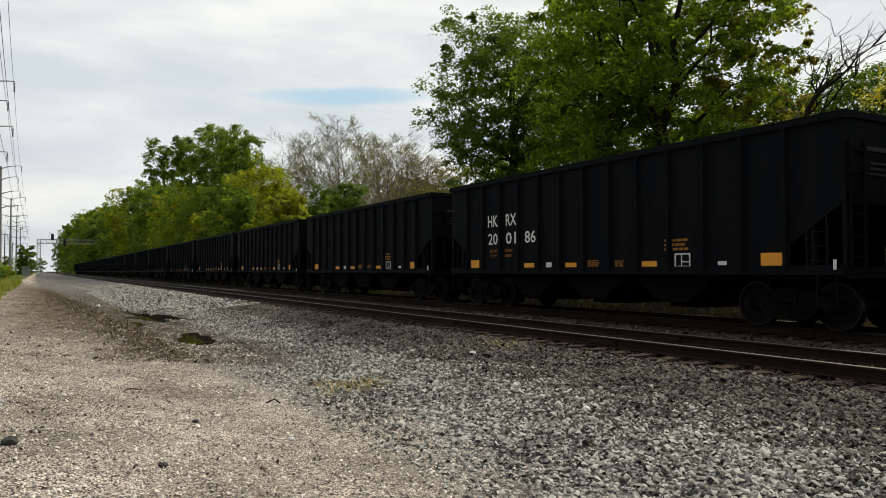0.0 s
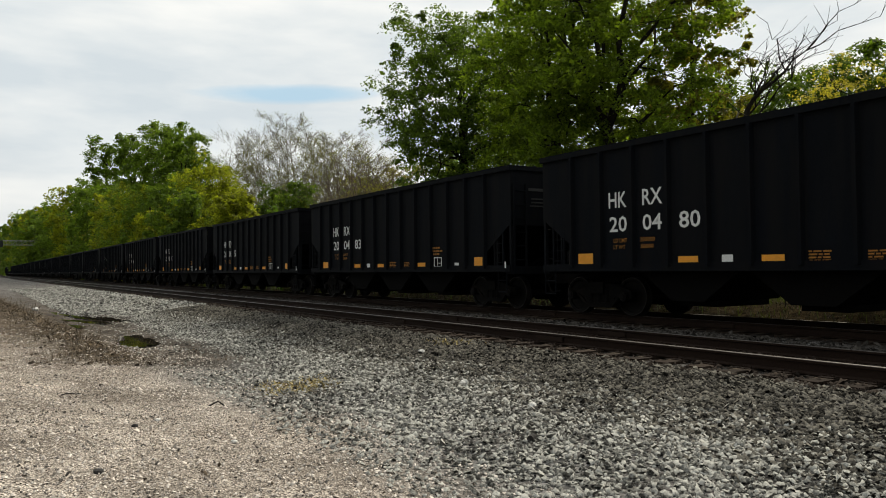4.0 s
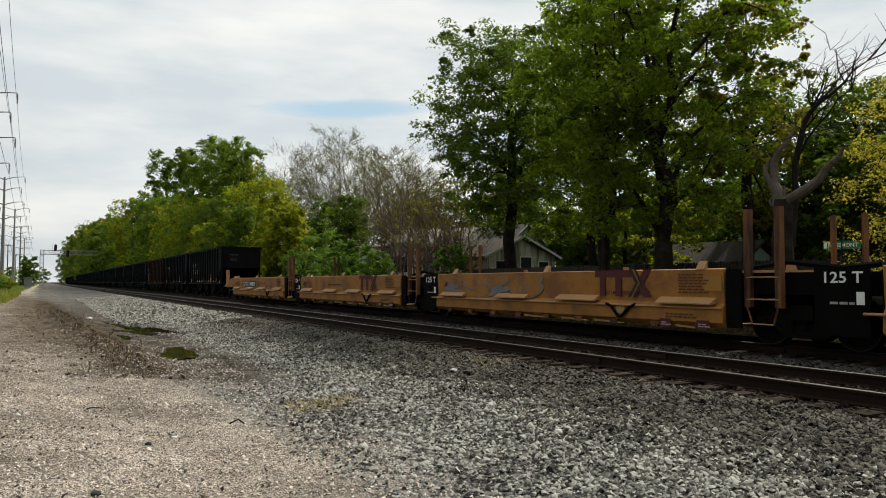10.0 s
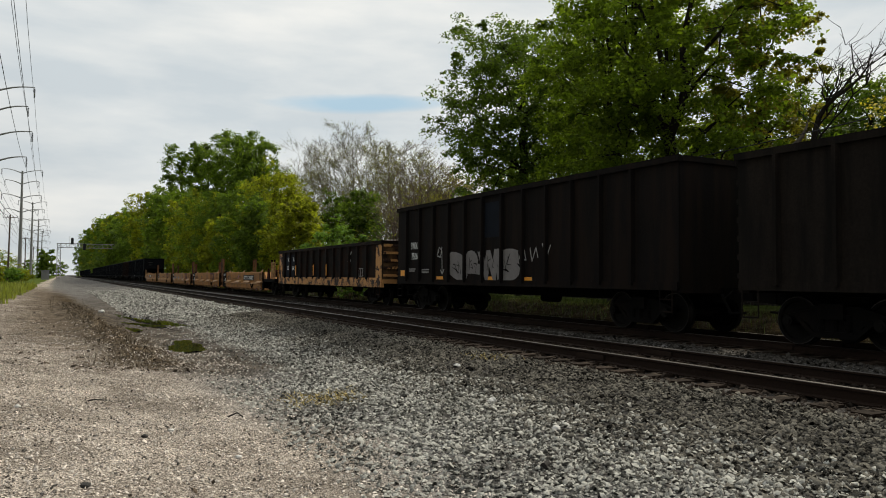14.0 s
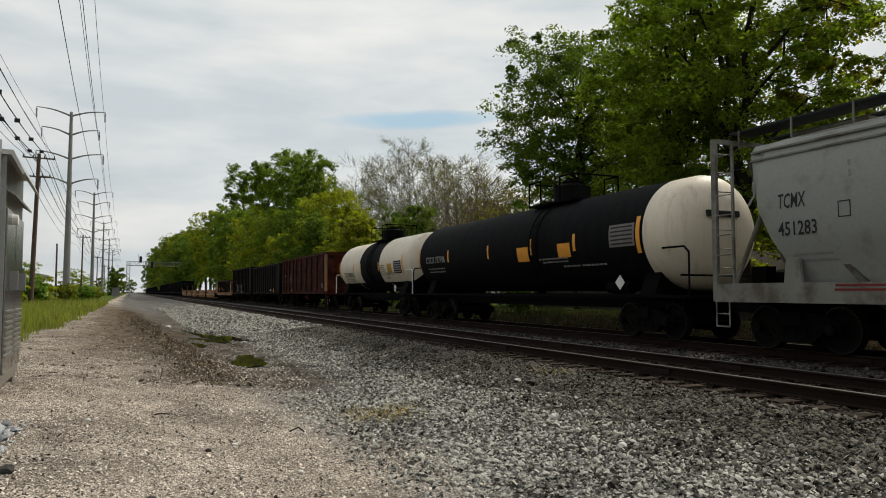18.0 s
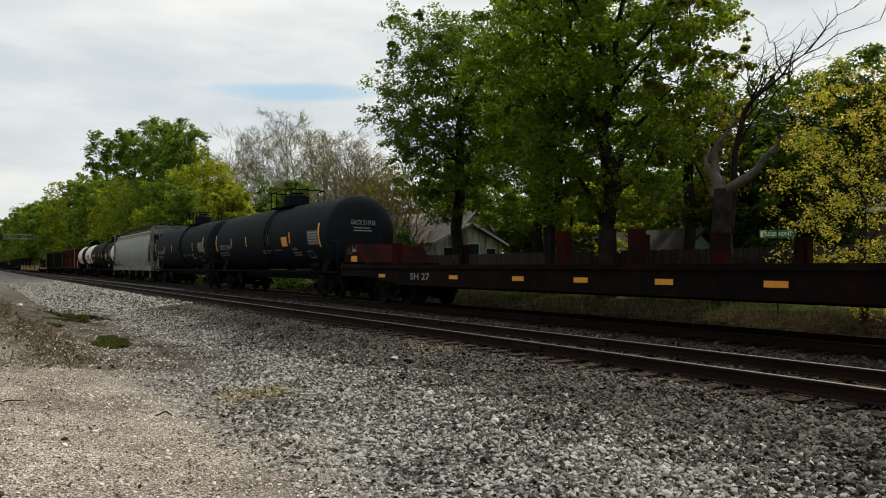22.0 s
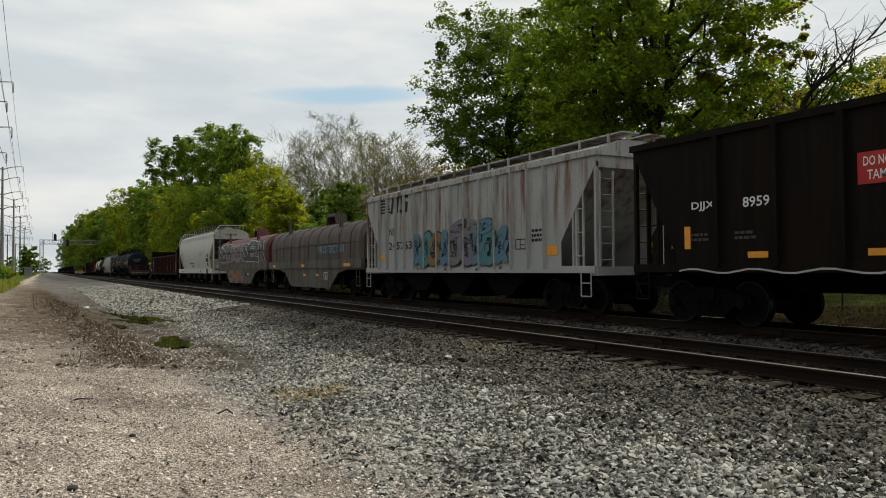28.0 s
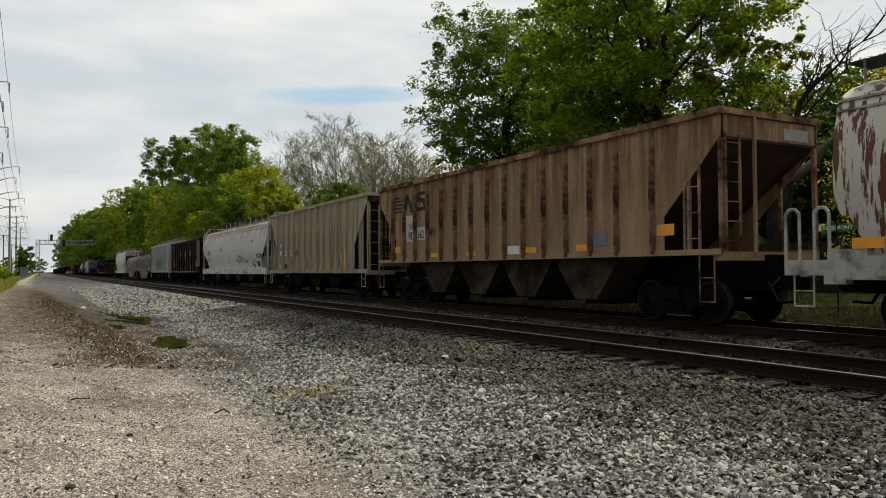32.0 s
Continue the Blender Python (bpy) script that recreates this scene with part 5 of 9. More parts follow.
# ---- gondolas ----
def peeling_gondola():
    car = ribbed_car("gondola_car", "rusty black gondola car with peeling cream paint along its sill", -201.48, 16.3, 1.10, 2.76, GON_BLACK, [1.44 + 1.1 * i for i in range(13)], bays=0, tc=2.0, end_paint=mat("mostly_bare_rusty_end", (0.20, 0.11, 0.045), 0.8, var=0.3, scale=2.5, fine=20, bump=0.15, dirt=(0.016, 0.009, 0.006), amount=0.75), sill_drop=0.3, sill_paint=GON_CREAM, end_rib_paint=GON_CREAM, end_ribs=5, rib_w=0.12)
    x = -1.537
    plates(car, x + 0.004, [(0.05, 0.68, 1.2, 2.6), (15.6, 16.25, 1.2, 2.6)], GON_CREAM, "cream_panel")
    plates(car, x + 0.004, [(1.55, 2.45, 1.2, 2.5), (2.65, 3.55, 1.2, 2.5)], GON_BLUE, "painted_panel")
    for text, y, z, w in (("GO", 1.92, 2.11, 0.30), ("NX", 2.98, 2.10, 0.30), ("320", 1.82, 1.61, 0.42), ("148", 2.9, 1.59, 0.40)):
        sign(car, text, x - 0.004, -y, z, w, 0.25, WHITE)
    plates(car, x - 0.09, [(3.80, 3.94, 1.3, 1.85), (7.09, 7.22, 1.3, 1.85), (9.22, 9.33, 1.3, 1.85), (0.02, 0.14, 1.2, 1.9)], ORANGE)
    ribbons(car, [[(12.2, 2.4), (12.55, 1.95)], [(12.65, 2.4), (12.15, 1.9)]], 0.07, SPRAY_WHITE, flat_side(x))
    stencil_box(car, x, 13.6, 1.25, 0.5, 0.36, DIMWHITE)
    for k in range(9):
        graffiti(car, 6.0 + k * 1.1, 0.82, 0.62, 0.22, "S%8"[k % 3] * 2, [GON_CREAM], SPRAY_BLACK, flat_side(-1.572), 60 + k, swell=0.0)


peeling_gondola()


def tall_gondola():
    car = ribbed_car("gondola_car", "tall brown-black gondola car with white sprayed letters", -219.41, 15.0, 1.06, 3.94, SW_BLACK, [0.9 + 1.15 * i for i in range(12)], tc=1.7, rib_w=0.10)
    x = -1.537
    sign(car, "SWIX", x, -1.25, 2.29, 0.58, 0.27, WHITE, -0.12)
    sign(car, "7506", x, -1.28, 1.90, 0.53, 0.26, WHITE)
    plates(car, x, [(0.28, 0.73, 1.28, 1.50), (3.4, 3.9, 1.15, 1.27), (6.8, 7.25, 1.16, 1.27), (8.95, 9.4, 1.15, 1.26)], ORANGE)
    plates(car, x + 0.002, [(6.75, 7.6, 2.5, 3.6)], GON_BLUE, "painted_panel")
    graffiti(car, 4.4, 1.12, 4.2, 1.0, "S&WS", [SPRAY_SILVER], SW_BLACK, flat_side(x), 31, SPRAY_SILVER)
    ribbons(car, [[(3.55, 2.25), (3.45, 2.0), (3.7, 1.95), (3.8, 2.2), (3.6, 2.3), (3.55, 2.1)], [(3.8, 2.3), (3.85, 1.4)], [(3.72, 1.5), (3.85, 1.35), (3.98, 1.52)]], 0.05, DIMWHITE, flat_side(x))
    ribbons(car, [[(8.9, 2.1), (8.75, 1.8), (9.1, 1.75), (9.0, 2.05)], [(9.3, 2.1), (9.4, 1.7), (9.6, 2.1), (9.7, 1.8)], [(9.9, 2.2), (10.1, 1.8), (10.3, 2.15)]], 0.04, DIMWHITE, flat_side(x))
    scribble(car, x, -1.1, 1.45, 0.5, 0.15, 2, DIMWHITE)
    scribble(car, x, -2.2, 1.4, 0.6, 0.18, 2, DIMWHITE)


tall_gondola()


def dusty_gondola():
    car = ribbed_car("gondola_car", "weathered grey-brown gondola car with ribbed ends", -236.0, 14.9, 1.10, 3.72, MUD_BROWN, [0.9 + 1.2 * i for i in range(11)], tc=1.7, end_ribs=7)
    plates(car, -1.537, [(9.9, 10.3, 1.35, 1.6), (12.0, 12.35, 1.2, 1.5), (3.0, 3.4, 1.2, 1.35)], ORANGE)
    plates(car, -1.537, [(10.7, 10.9, 1.3, 1.5)], WHITE, "white_plate")


dusty_gondola()


def red_gondola():
    car = ribbed_car("gondola_car", "faded rust-red gondola car with an orange end panel", -252.28, 15.7, 1.16, 3.84, RUST_RED, [1.0, 2.1, 3.3, 4.7, 6.0, 7.65, 9.4, 11.05, 12.8, 14.62], tc=1.9, end_ribs=3, rib_w=0.10)
    x = -1.537
    plates(car, x - 0.01, [(14.74, 15.62, 1.25, 3.70)], mat("old_orange_panel", (0.30, 0.115, 0.022), 0.7, var=0.3, scale=1.5, bump=0.05, dirt=(0.075, 0.024, 0.010), amount=0.5, streak=True), "orange_panel")
    sign(car, "MWNX", x, -1.45, 2.42, 0.6, 0.2, WHITE)
    sign(car, "962", x, -1.5, 1.92, 0.5, 0.26, WHITE)
    stencil_box(car, x, 3.42, 1.9, 0.42, 0.75, DIMWHITE)
    plates(car, x, [(9.1, 9.35, 1.27, 1.4), (12.4, 12.65, 1.26, 1.4), (4.0, 4.3, 1.27, 1.4)], ORANGE)
    plates(car, x, [(14.1, 14.34, 1.5, 1.78)], WHITE, "white_plate")
    plate_back = part("end_number_plate", Shape().box(0.35, 1.1, -15.71, -15.72, 3.0, 3.45), mat("cream_end_plate", (0.30, 0.27, 0.21), 0.8, var=0.25, bump=0.0), car, "cream plate with dark marks")
    for text, z, h in (("MWNX", 3.26, 0.13), ("962", 3.05, 0.16)):
        vs, fs = letters(text)
        part("end_lettering", Shape().add([(0.45 + 0.52 * u, -15.726, z + h * v) for u, v in vs], fs), DARKINK, plate_back)
    part("retarder_shoe", Shape().rod((-1.0, -7.5, 0.85), (-1.0, -8.6, 0.85), 0.24, n=14), RUST_RED, car)
    # thin pale bars painted on the truck as highlights
    for y in (15.3, 14.8):
        part("truck_highlight", Shape().box(-1.12, -1.10, -y + 0.8, -y + 0.74, 0.35, 0.75), DIMWHITE, car)


red_gondola()


# ---- tank cars ----
def tank_car(front, label, L, r, cz, bands, dome_y, under, dome_h=0.62, text=None, cap=0.75, belly=None, rail_paint=None):
    """bands: (from, to, paint) along the shell; cap: the depth of the rounded ends."""
    car = thing("tank_car", label, "tank car", group="cars of the freight train")

    def radius(y):
        d = min(0.5 - y, L + 0.5 + y)
        if d >= cap:
            return r
        k = 1 - d / cap
        return max(0.02, r * math.sqrt(max(0, 1 - k ** 2.3)))

    for a, b, paint in bands:
        a, b = (-0.5 if a == 0 else a), (L + 0.5 if b == L else b)
        ys = sorted({-a, -b, *[-y for y in np.concatenate([np.linspace(-0.5, cap - 0.5, 11), np.linspace(L + 0.5 - cap, L + 0.5, 11)]) if a < y < b]})
        profile = [(y, radius(y)) for y in ys]
        if belly and paint is not under:
            cut = math.asin((belly - cz) / r)
            part("tank_shell", Shape().arc(profile, cz, cut, math.pi - cut), paint, car, smooth=50)
            part("tank_belly", Shape().arc(profile, cz, -math.pi - cut, cut), under, car, smooth=50)
        else:
            part("tank_shell", Shape().lathe(profile, 0, cz, 44), paint, car, smooth=50)
    for y in (L * 0.28, L * 0.72):
        part("weld_seam", Shape().lathe([(-y - 0.03, r + 0.004), (-y, r + 0.008), (-y + 0.03, r + 0.004)], 0, cz, 44), next((b[2] for b in bands if b[0] <= y <= b[1]), under), car, smooth=50)
    top = cz + r
    dome = part("dome", Shape().rod((0, -dome_y, top - 0.15), (0, -dome_y, top + dome_h * 0.8), 0.6, n=24).rod((0, -dome_y, top + dome_h * 0.8), (0, -dome_y, top + dome_h), 0.45, 0.30, n=24), under, car, smooth=40)
    part("dome_lid", Shape().rod((0, -dome_y, top + dome_h), (0, -dome_y, top + dome_h + 0.06), 0.33, n=20), SOOT, dome)
    grate = part("dome_platform", Shape().box(-0.85, 0.85, -dome_y + 1.35, -dome_y - 1.35, top - 0.10, top - 0.03), SOOT, car)
    for sx in (-0.85, 0.85):
        for y in (1.35, 0.6, -0.6, -1.35):
            part("rail_post", Shape().rod((sx, -dome_y + y, top - 0.1), (sx, -dome_y + y, top + 0.72), 0.024, n=6), SOOT, grate)
        for a, b in ((1.35, 0.6), (-0.6, -1.35)):
            part("hand_rail", Shape().pipe([(sx, -dome_y + a, top + 0.72), (sx, -dome_y + b, top + 0.72)], 0.024), SOOT, grate)
    for y in (1.35, -1.35):
        part("hand_rail", Shape().pipe([(-0.85, -dome_y + y, top + 0.72), (0.85, -dome_y + y, top + 0.72)], 0.024), SOOT, grate)
    s = Shape()
    for yy in (-dome_y + 0.22, -dome_y - 0.22):
        pts = [(-(r + 0.06) * math.cos(a), yy, cz + (r + 0.06) * math.sin(a)) for a in np.linspace(-0.75, 1.2, 12)]
        s.pipe(pts, 0.022)
    for a in np.linspace(-0.7, 1.1, 9):
        s.rod((-(r + 0.06) * math.cos(a), -dome_y + 0.22, cz + (r + 0.06) * math.sin(a)), (-(r + 0.06) * math.cos(a), -dome_y - 0.22, cz + (r + 0.06) * math.sin(a)), 0.014, n=5)
    part("side_ladder", s, SOOT, car)
    part("centre_sill", Shape().box(-0.33, 0.33, 0.3, -L - 0.3, 0.75, 1.15), SOOT, car)
    for sx in (-1, 1):
        part("side_sill", Shape().box(sx * 1.30, sx * 1.44, -0.1, -L + 0.1, 1.06, 1.14), SOOT, car)
    for y in (0.9, L - 0.9):
        part("saddle", Shape().slab([(-1.35, 1.0), (1.35, 1.0), (1.0, cz - r * 0.55), (-1.0, cz - r * 0.55)], -y - 0.3, -y + 0.3, "y"), SOOT, car)
    for e, d in ((0, 1), (-L, -1)):
        part("end_platform", Shape().box(-1.45, 1.45, e + d * -0.6, e + d * 0.85, 1.05, 1.12), SOOT, car)
        part("end_rail", Shape().pipe([(-1.42, e - d * 0.15, cz - 0.42), (-1.42, e + d * 0.62, cz - 0.42), (-1.42, e + d * 0.78, cz - 0.56), (-1.42, e + d * 0.78, 1.1)], 0.025), rail_paint or under, car)
        part("end_rail", Shape().pipe([(-1.42, e + d * 0.5, 1.6), (1.42, e + d * 0.5, 1.6)], 0.025), SOOT, car)
        step_iron(car, -1.46, e + d * 0.45 + 0.2, SOOT, 0.5, 1.06)
    part("brake_gear", Shape().rod((-0.9, -L * 0.82, 1.32), (-0.9, -L * 0.82 - 1.0, 1.32), 0.17, n=12).pipe([(-1.2, -3, 0.95), (-1.2, -L + 3, 0.95)], 0.025), SOOT, car)
    part("outlet_valve", Shape().rod((0, -L / 2, cz - r - 0.35), (0, -L / 2, cz - r + 0.1), 0.16, n=12), SOOT, car)
    truck(car, -1.3)
    truck(car, -L + 1.3)
    couplers(car, L, 0.9, 0.9)
    return join_train(car, front)


def curved(r, cz):
    """Places (u, v) on the near flank of a round shell."""
    def put(u, v, d=0.006):
        z = min(max(v, cz - r * 0.97), cz + r * 0.97)
        return (-math.sqrt(max(0.0, r * r - (z - cz) ** 2)) - d, -u, v)
    return put


def wrap_plates(car, place, items, material, name="reflector"):
    for y0, y1, z0, z1 in items:
        zs = np.linspace(z0, z1, 6)
        vs = [place(y0, z, 0.007) for z in zs] + [place(y1, z, 0.007) for z in zs]
        part(name, Shape().add(vs, [(i, 6 + i, 7 + i, i + 1) for i in range(5)]), material, car)


def wrap_sign(car, place, text, y, z, w, h, material):
    vs, fs = letters(text)
    for piece in islands(fs) if len(text) < 7 else [fs]:
        used = {k: i for i, k in enumerate(sorted({k for f in piece for k in f}))}
        part("lettering", Shape().add([place(y + vs[k][0] * w, z + vs[k][1] * h, 0.008) for k in used], [tuple(used[k] for k in f) for f in piece]), material, car)


def wrap_bars(car, place, y, z, w, h, material):
    """Small writing on a curved flank, as a row of plain bars."""
    rng = random.Random(int(y * 100 + z * 1000))
    s, k = Shape(), y
    while k < y + w:
        a = rng.uniform(0.04, 0.13)
        s.add([place(k, z, 0.008), place(k + a, z, 0.008), place(k + a, z + h, 0.008), place(k, z + h, 0.008)], [(0, 1, 2, 3)])
        k += a + rng.uniform(0.03, 0.07)
    part("small_lettering", s, material, car)


def cream_tank():
    r, cz = 1.42, 2.68
    car = tank_car(-270.5, "cream tank car with a wide black middle band", 12.1, r, cz, [(0, 4.35, TANK_CREAM), (4.35, 7.9, TANK_BLACK), (7.9, 12.1, TANK_CREAM)], 6.15, TANK_BLACK, belly=1.72, rail_paint=WHITE)
    put = curved(r, cz)
    wrap_plates(car, put, [(0.0, 0.15, 2.1, 2.98), (3.0, 3.14, 2.33, 2.8), (4.38, 4.52, 2.3, 2.8), (7.68, 7.82, 2.3, 2.77), (11.32, 11.47, 2.06, 3.0)], ORANGE)
    wrap_plates(car, put, [(9.12, 9.82, 2.18, 2.64)], mat("yellow_notice", (0.62, 0.33, 0.04), 0.6, var=0.1, bump=0.0), "notice")
    wrap_plates(car, put, [(10.13, 11.22, 2.12, 2.74)], DARKINK, "data_panel")
    for k in range(5):
        wrap_plates(car, lambda u, v, d=0: put(u, v, 0.011), [(10.2, 11.14, 2.18 + k * 0.11, 2.23 + k * 0.11)], DIMWHITE, "data_line")
    for k in range(4):
        wrap_plates(car, lambda u, v, d=0: put(u, v, 0.011), [(9.18, 9.76, 2.24 + k * 0.1, 2.26 + k * 0.1)], DARKINK, "data_line")
    wrap_sign(car, put, "TILX", 0.95, 2.06, 0.70, 0.28, DARKINK)
    wrap_sign(car, put, "160611", 1.83, 2.06, 1.12, 0.28, DARKINK)
    wrap_sign(car, put, "LD LMT 197300 LB 89500 KG", 1.0, 1.92, 1.9, 0.08, DARKINK)
    wrap_sign(car, put, "LT WT 65700 LB 29800 KG", 1.05, 1.79, 1.85, 0.08, DARKINK)
    wrap_sign(car, put, "SODIUM HYDROXIDE", 8.83, 2.05, 1.28, 0.15, DARKINK)
    wrap_sign(car, put, "SOLUTION", 8.66, 1.88, 0.50, 0.11, DARKINK)
    for k in range(6):
        wrap_bars(car, put, 7.98, 2.06 + k * 0.1, 0.74, 0.04, DARKINK)
    part("placard", Shape().slab([(-10.57, 1.18), (-10.75, 1.38), (-10.57, 1.58), (-10.39, 1.38)], -1.47, -1.455, "x"), WHITE, car, "white diamond hazard placard")
    sign(car, "1824", -1.472, -10.46, 1.33, 0.22, 0.09, DARKINK)


cream_tank()


def black_tank():
    r, cz = 1.47, 2.70
    car = tank_car(-284.3, "black tank car with cream end caps", 16.6, r, cz, [(0, 15.75, TANK_BLACK), (15.75, 16.6, TANK_CREAM)], 10.3, TANK_BLACK)
    put = curved(r, cz)
    wrap_sign(car, put, "CTCX 727186", 0.9, 2.42, 2.06, 0.28, DIMWHITE)
    wrap_plates(car, put, [(0.0, 0.15, 2.2, 3.1), (3.24, 3.38, 2.42, 2.9), (6.9, 7.02, 2.4, 2.88), (10.0, 10.12, 2.4, 2.92), (12.54, 12.68, 2.4, 2.9), (15.48, 15.64, 2.2, 3.15), (9.14, 9.89, 2.2, 2.67), (11.69, 12.38, 2.24, 2.66)], ORANGE)
    wrap_plates(car, put, [(14.33, 15.42, 2.4, 3.0)], SPRAY_SILVER, "data_panel")
    for k in range(5):
        wrap_plates(car, lambda u, v, d=0: put(u, v, 0.011), [(14.4, 15.35, 2.46 + k * 0.11, 2.5 + k * 0.11)], DARKINK, "data_line")
    for y, z, w in ((1.0, 2.16, 1.7), (1.05, 2.03, 1.65), (10.5, 2.2, 1.6), (10.7, 2.1, 1.4), (11.8, 1.95, 0.9), (12.8, 1.95, 1.1)):
        wrap_bars(car, put, y, z, w, 0.05, DIMWHITE)
    part("placard", Shape().slab([(-14.81, 1.25), (-15.01, 1.45), (-14.81, 1.65), (-14.61, 1.45)], -1.48, -1.465, "x"), WHITE, car, "white diamond hazard placard")
    part("end_lettering", Shape().box(-0.55, 0.45, -16.9, -17.1, 3.05, 3.2), DARKINK, car)


black_tank()


def blue_tank(front, number, notice, L, strips, panel, code, box_at):
    r, cz = 1.54, 2.74
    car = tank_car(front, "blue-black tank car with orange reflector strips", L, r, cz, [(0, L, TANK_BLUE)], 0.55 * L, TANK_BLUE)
    put = curved(r, cz)
    wrap_sign(car, put, "GATX " + number, 0.78, 2.24, 2.1, 0.28, DIMWHITE)
    wrap_plates(car, put, [(0.0, 0.15, 2.15, 3.1), *[(y, y + 0.13, 2.34, 2.84) for y in strips[:-1]], (strips[-1], strips[-1] + 0.16, 2.12, 3.1)], ORANGE)
    if notice:
        wrap_plates(car, put, [(10.88, 11.6, 2.23, 2.66)], ORANGE, "notice")
    wrap_plates(car, put, [(panel, panel + 1.12, 2.22, 2.82)], mat("dull_data_panel", (0.10, 0.10, 0.105), 0.7, var=0.3, bump=0.0), "data_panel")
    for k in range(5):
        wrap_plates(car, lambda u, v, d=0: put(u, v, 0.011), [(panel + 0.07, panel + 1.05, 2.27 + k * 0.11, 2.31 + k * 0.11)], DIMWHITE, "data_line")
    wrap_sign(car, put, "SR-8754", code, 2.02, 0.62, 0.13, DIMWHITE)
    for y, z, w in ((0.5, 2.05, 1.7), (0.5, 1.92, 1.6), (8.0, 2.05, 1.2), (8.0, 1.95, 1.1), (9.7, 2.05, 0.9), (code, 1.9, 0.9), (code, 1.8, 0.8)):
        wrap_bars(car, put, y, z, w, 0.05, DIMWHITE)
    stencil = Shape()
    for a, b, c, d in ((box_at, box_at + 0.58, 1.68, 1.71), (box_at, box_at + 0.58, 1.95, 1.98), (box_at, box_at + 0.03, 1.71, 1.95), (box_at + 0.55, box_at + 0.58, 1.71, 1.95)):
        stencil.add([put(a, c, .009), put(b, c, .009), put(b, d, .009), put(a, d, .009)], [(0, 1, 2, 3)])
    part("inspection_stencil", stencil, DIMWHITE, car)
    vs, fs = letters("GATX " + number)
    part("end_lettering", Shape().add([(-0.75 + u * 1.1, -L - 0.505, 3.0 + v * 0.2) for u, v in vs], fs), DIMWHITE, car)
    part("end_lettering", Shape().box(-0.6, 0.1, -L - 0.46, -L - 0.505, 2.86, 2.90).box(-0.6, 0.2, -L - 0.46, -L - 0.505, 2.75, 2.79), DIMWHITE, car)


blue_tank(-323.13, "208264", False, 15.3, (3.12, 5.5, 8.33, 11.47, 14.14), 12.89, 10.85, 12.66)
blue_tank(-340.28, "211916", True, 16.2, (3.0, 5.6, 8.95, 11.88, 15.2), 14.04, 12.0, 13.66)


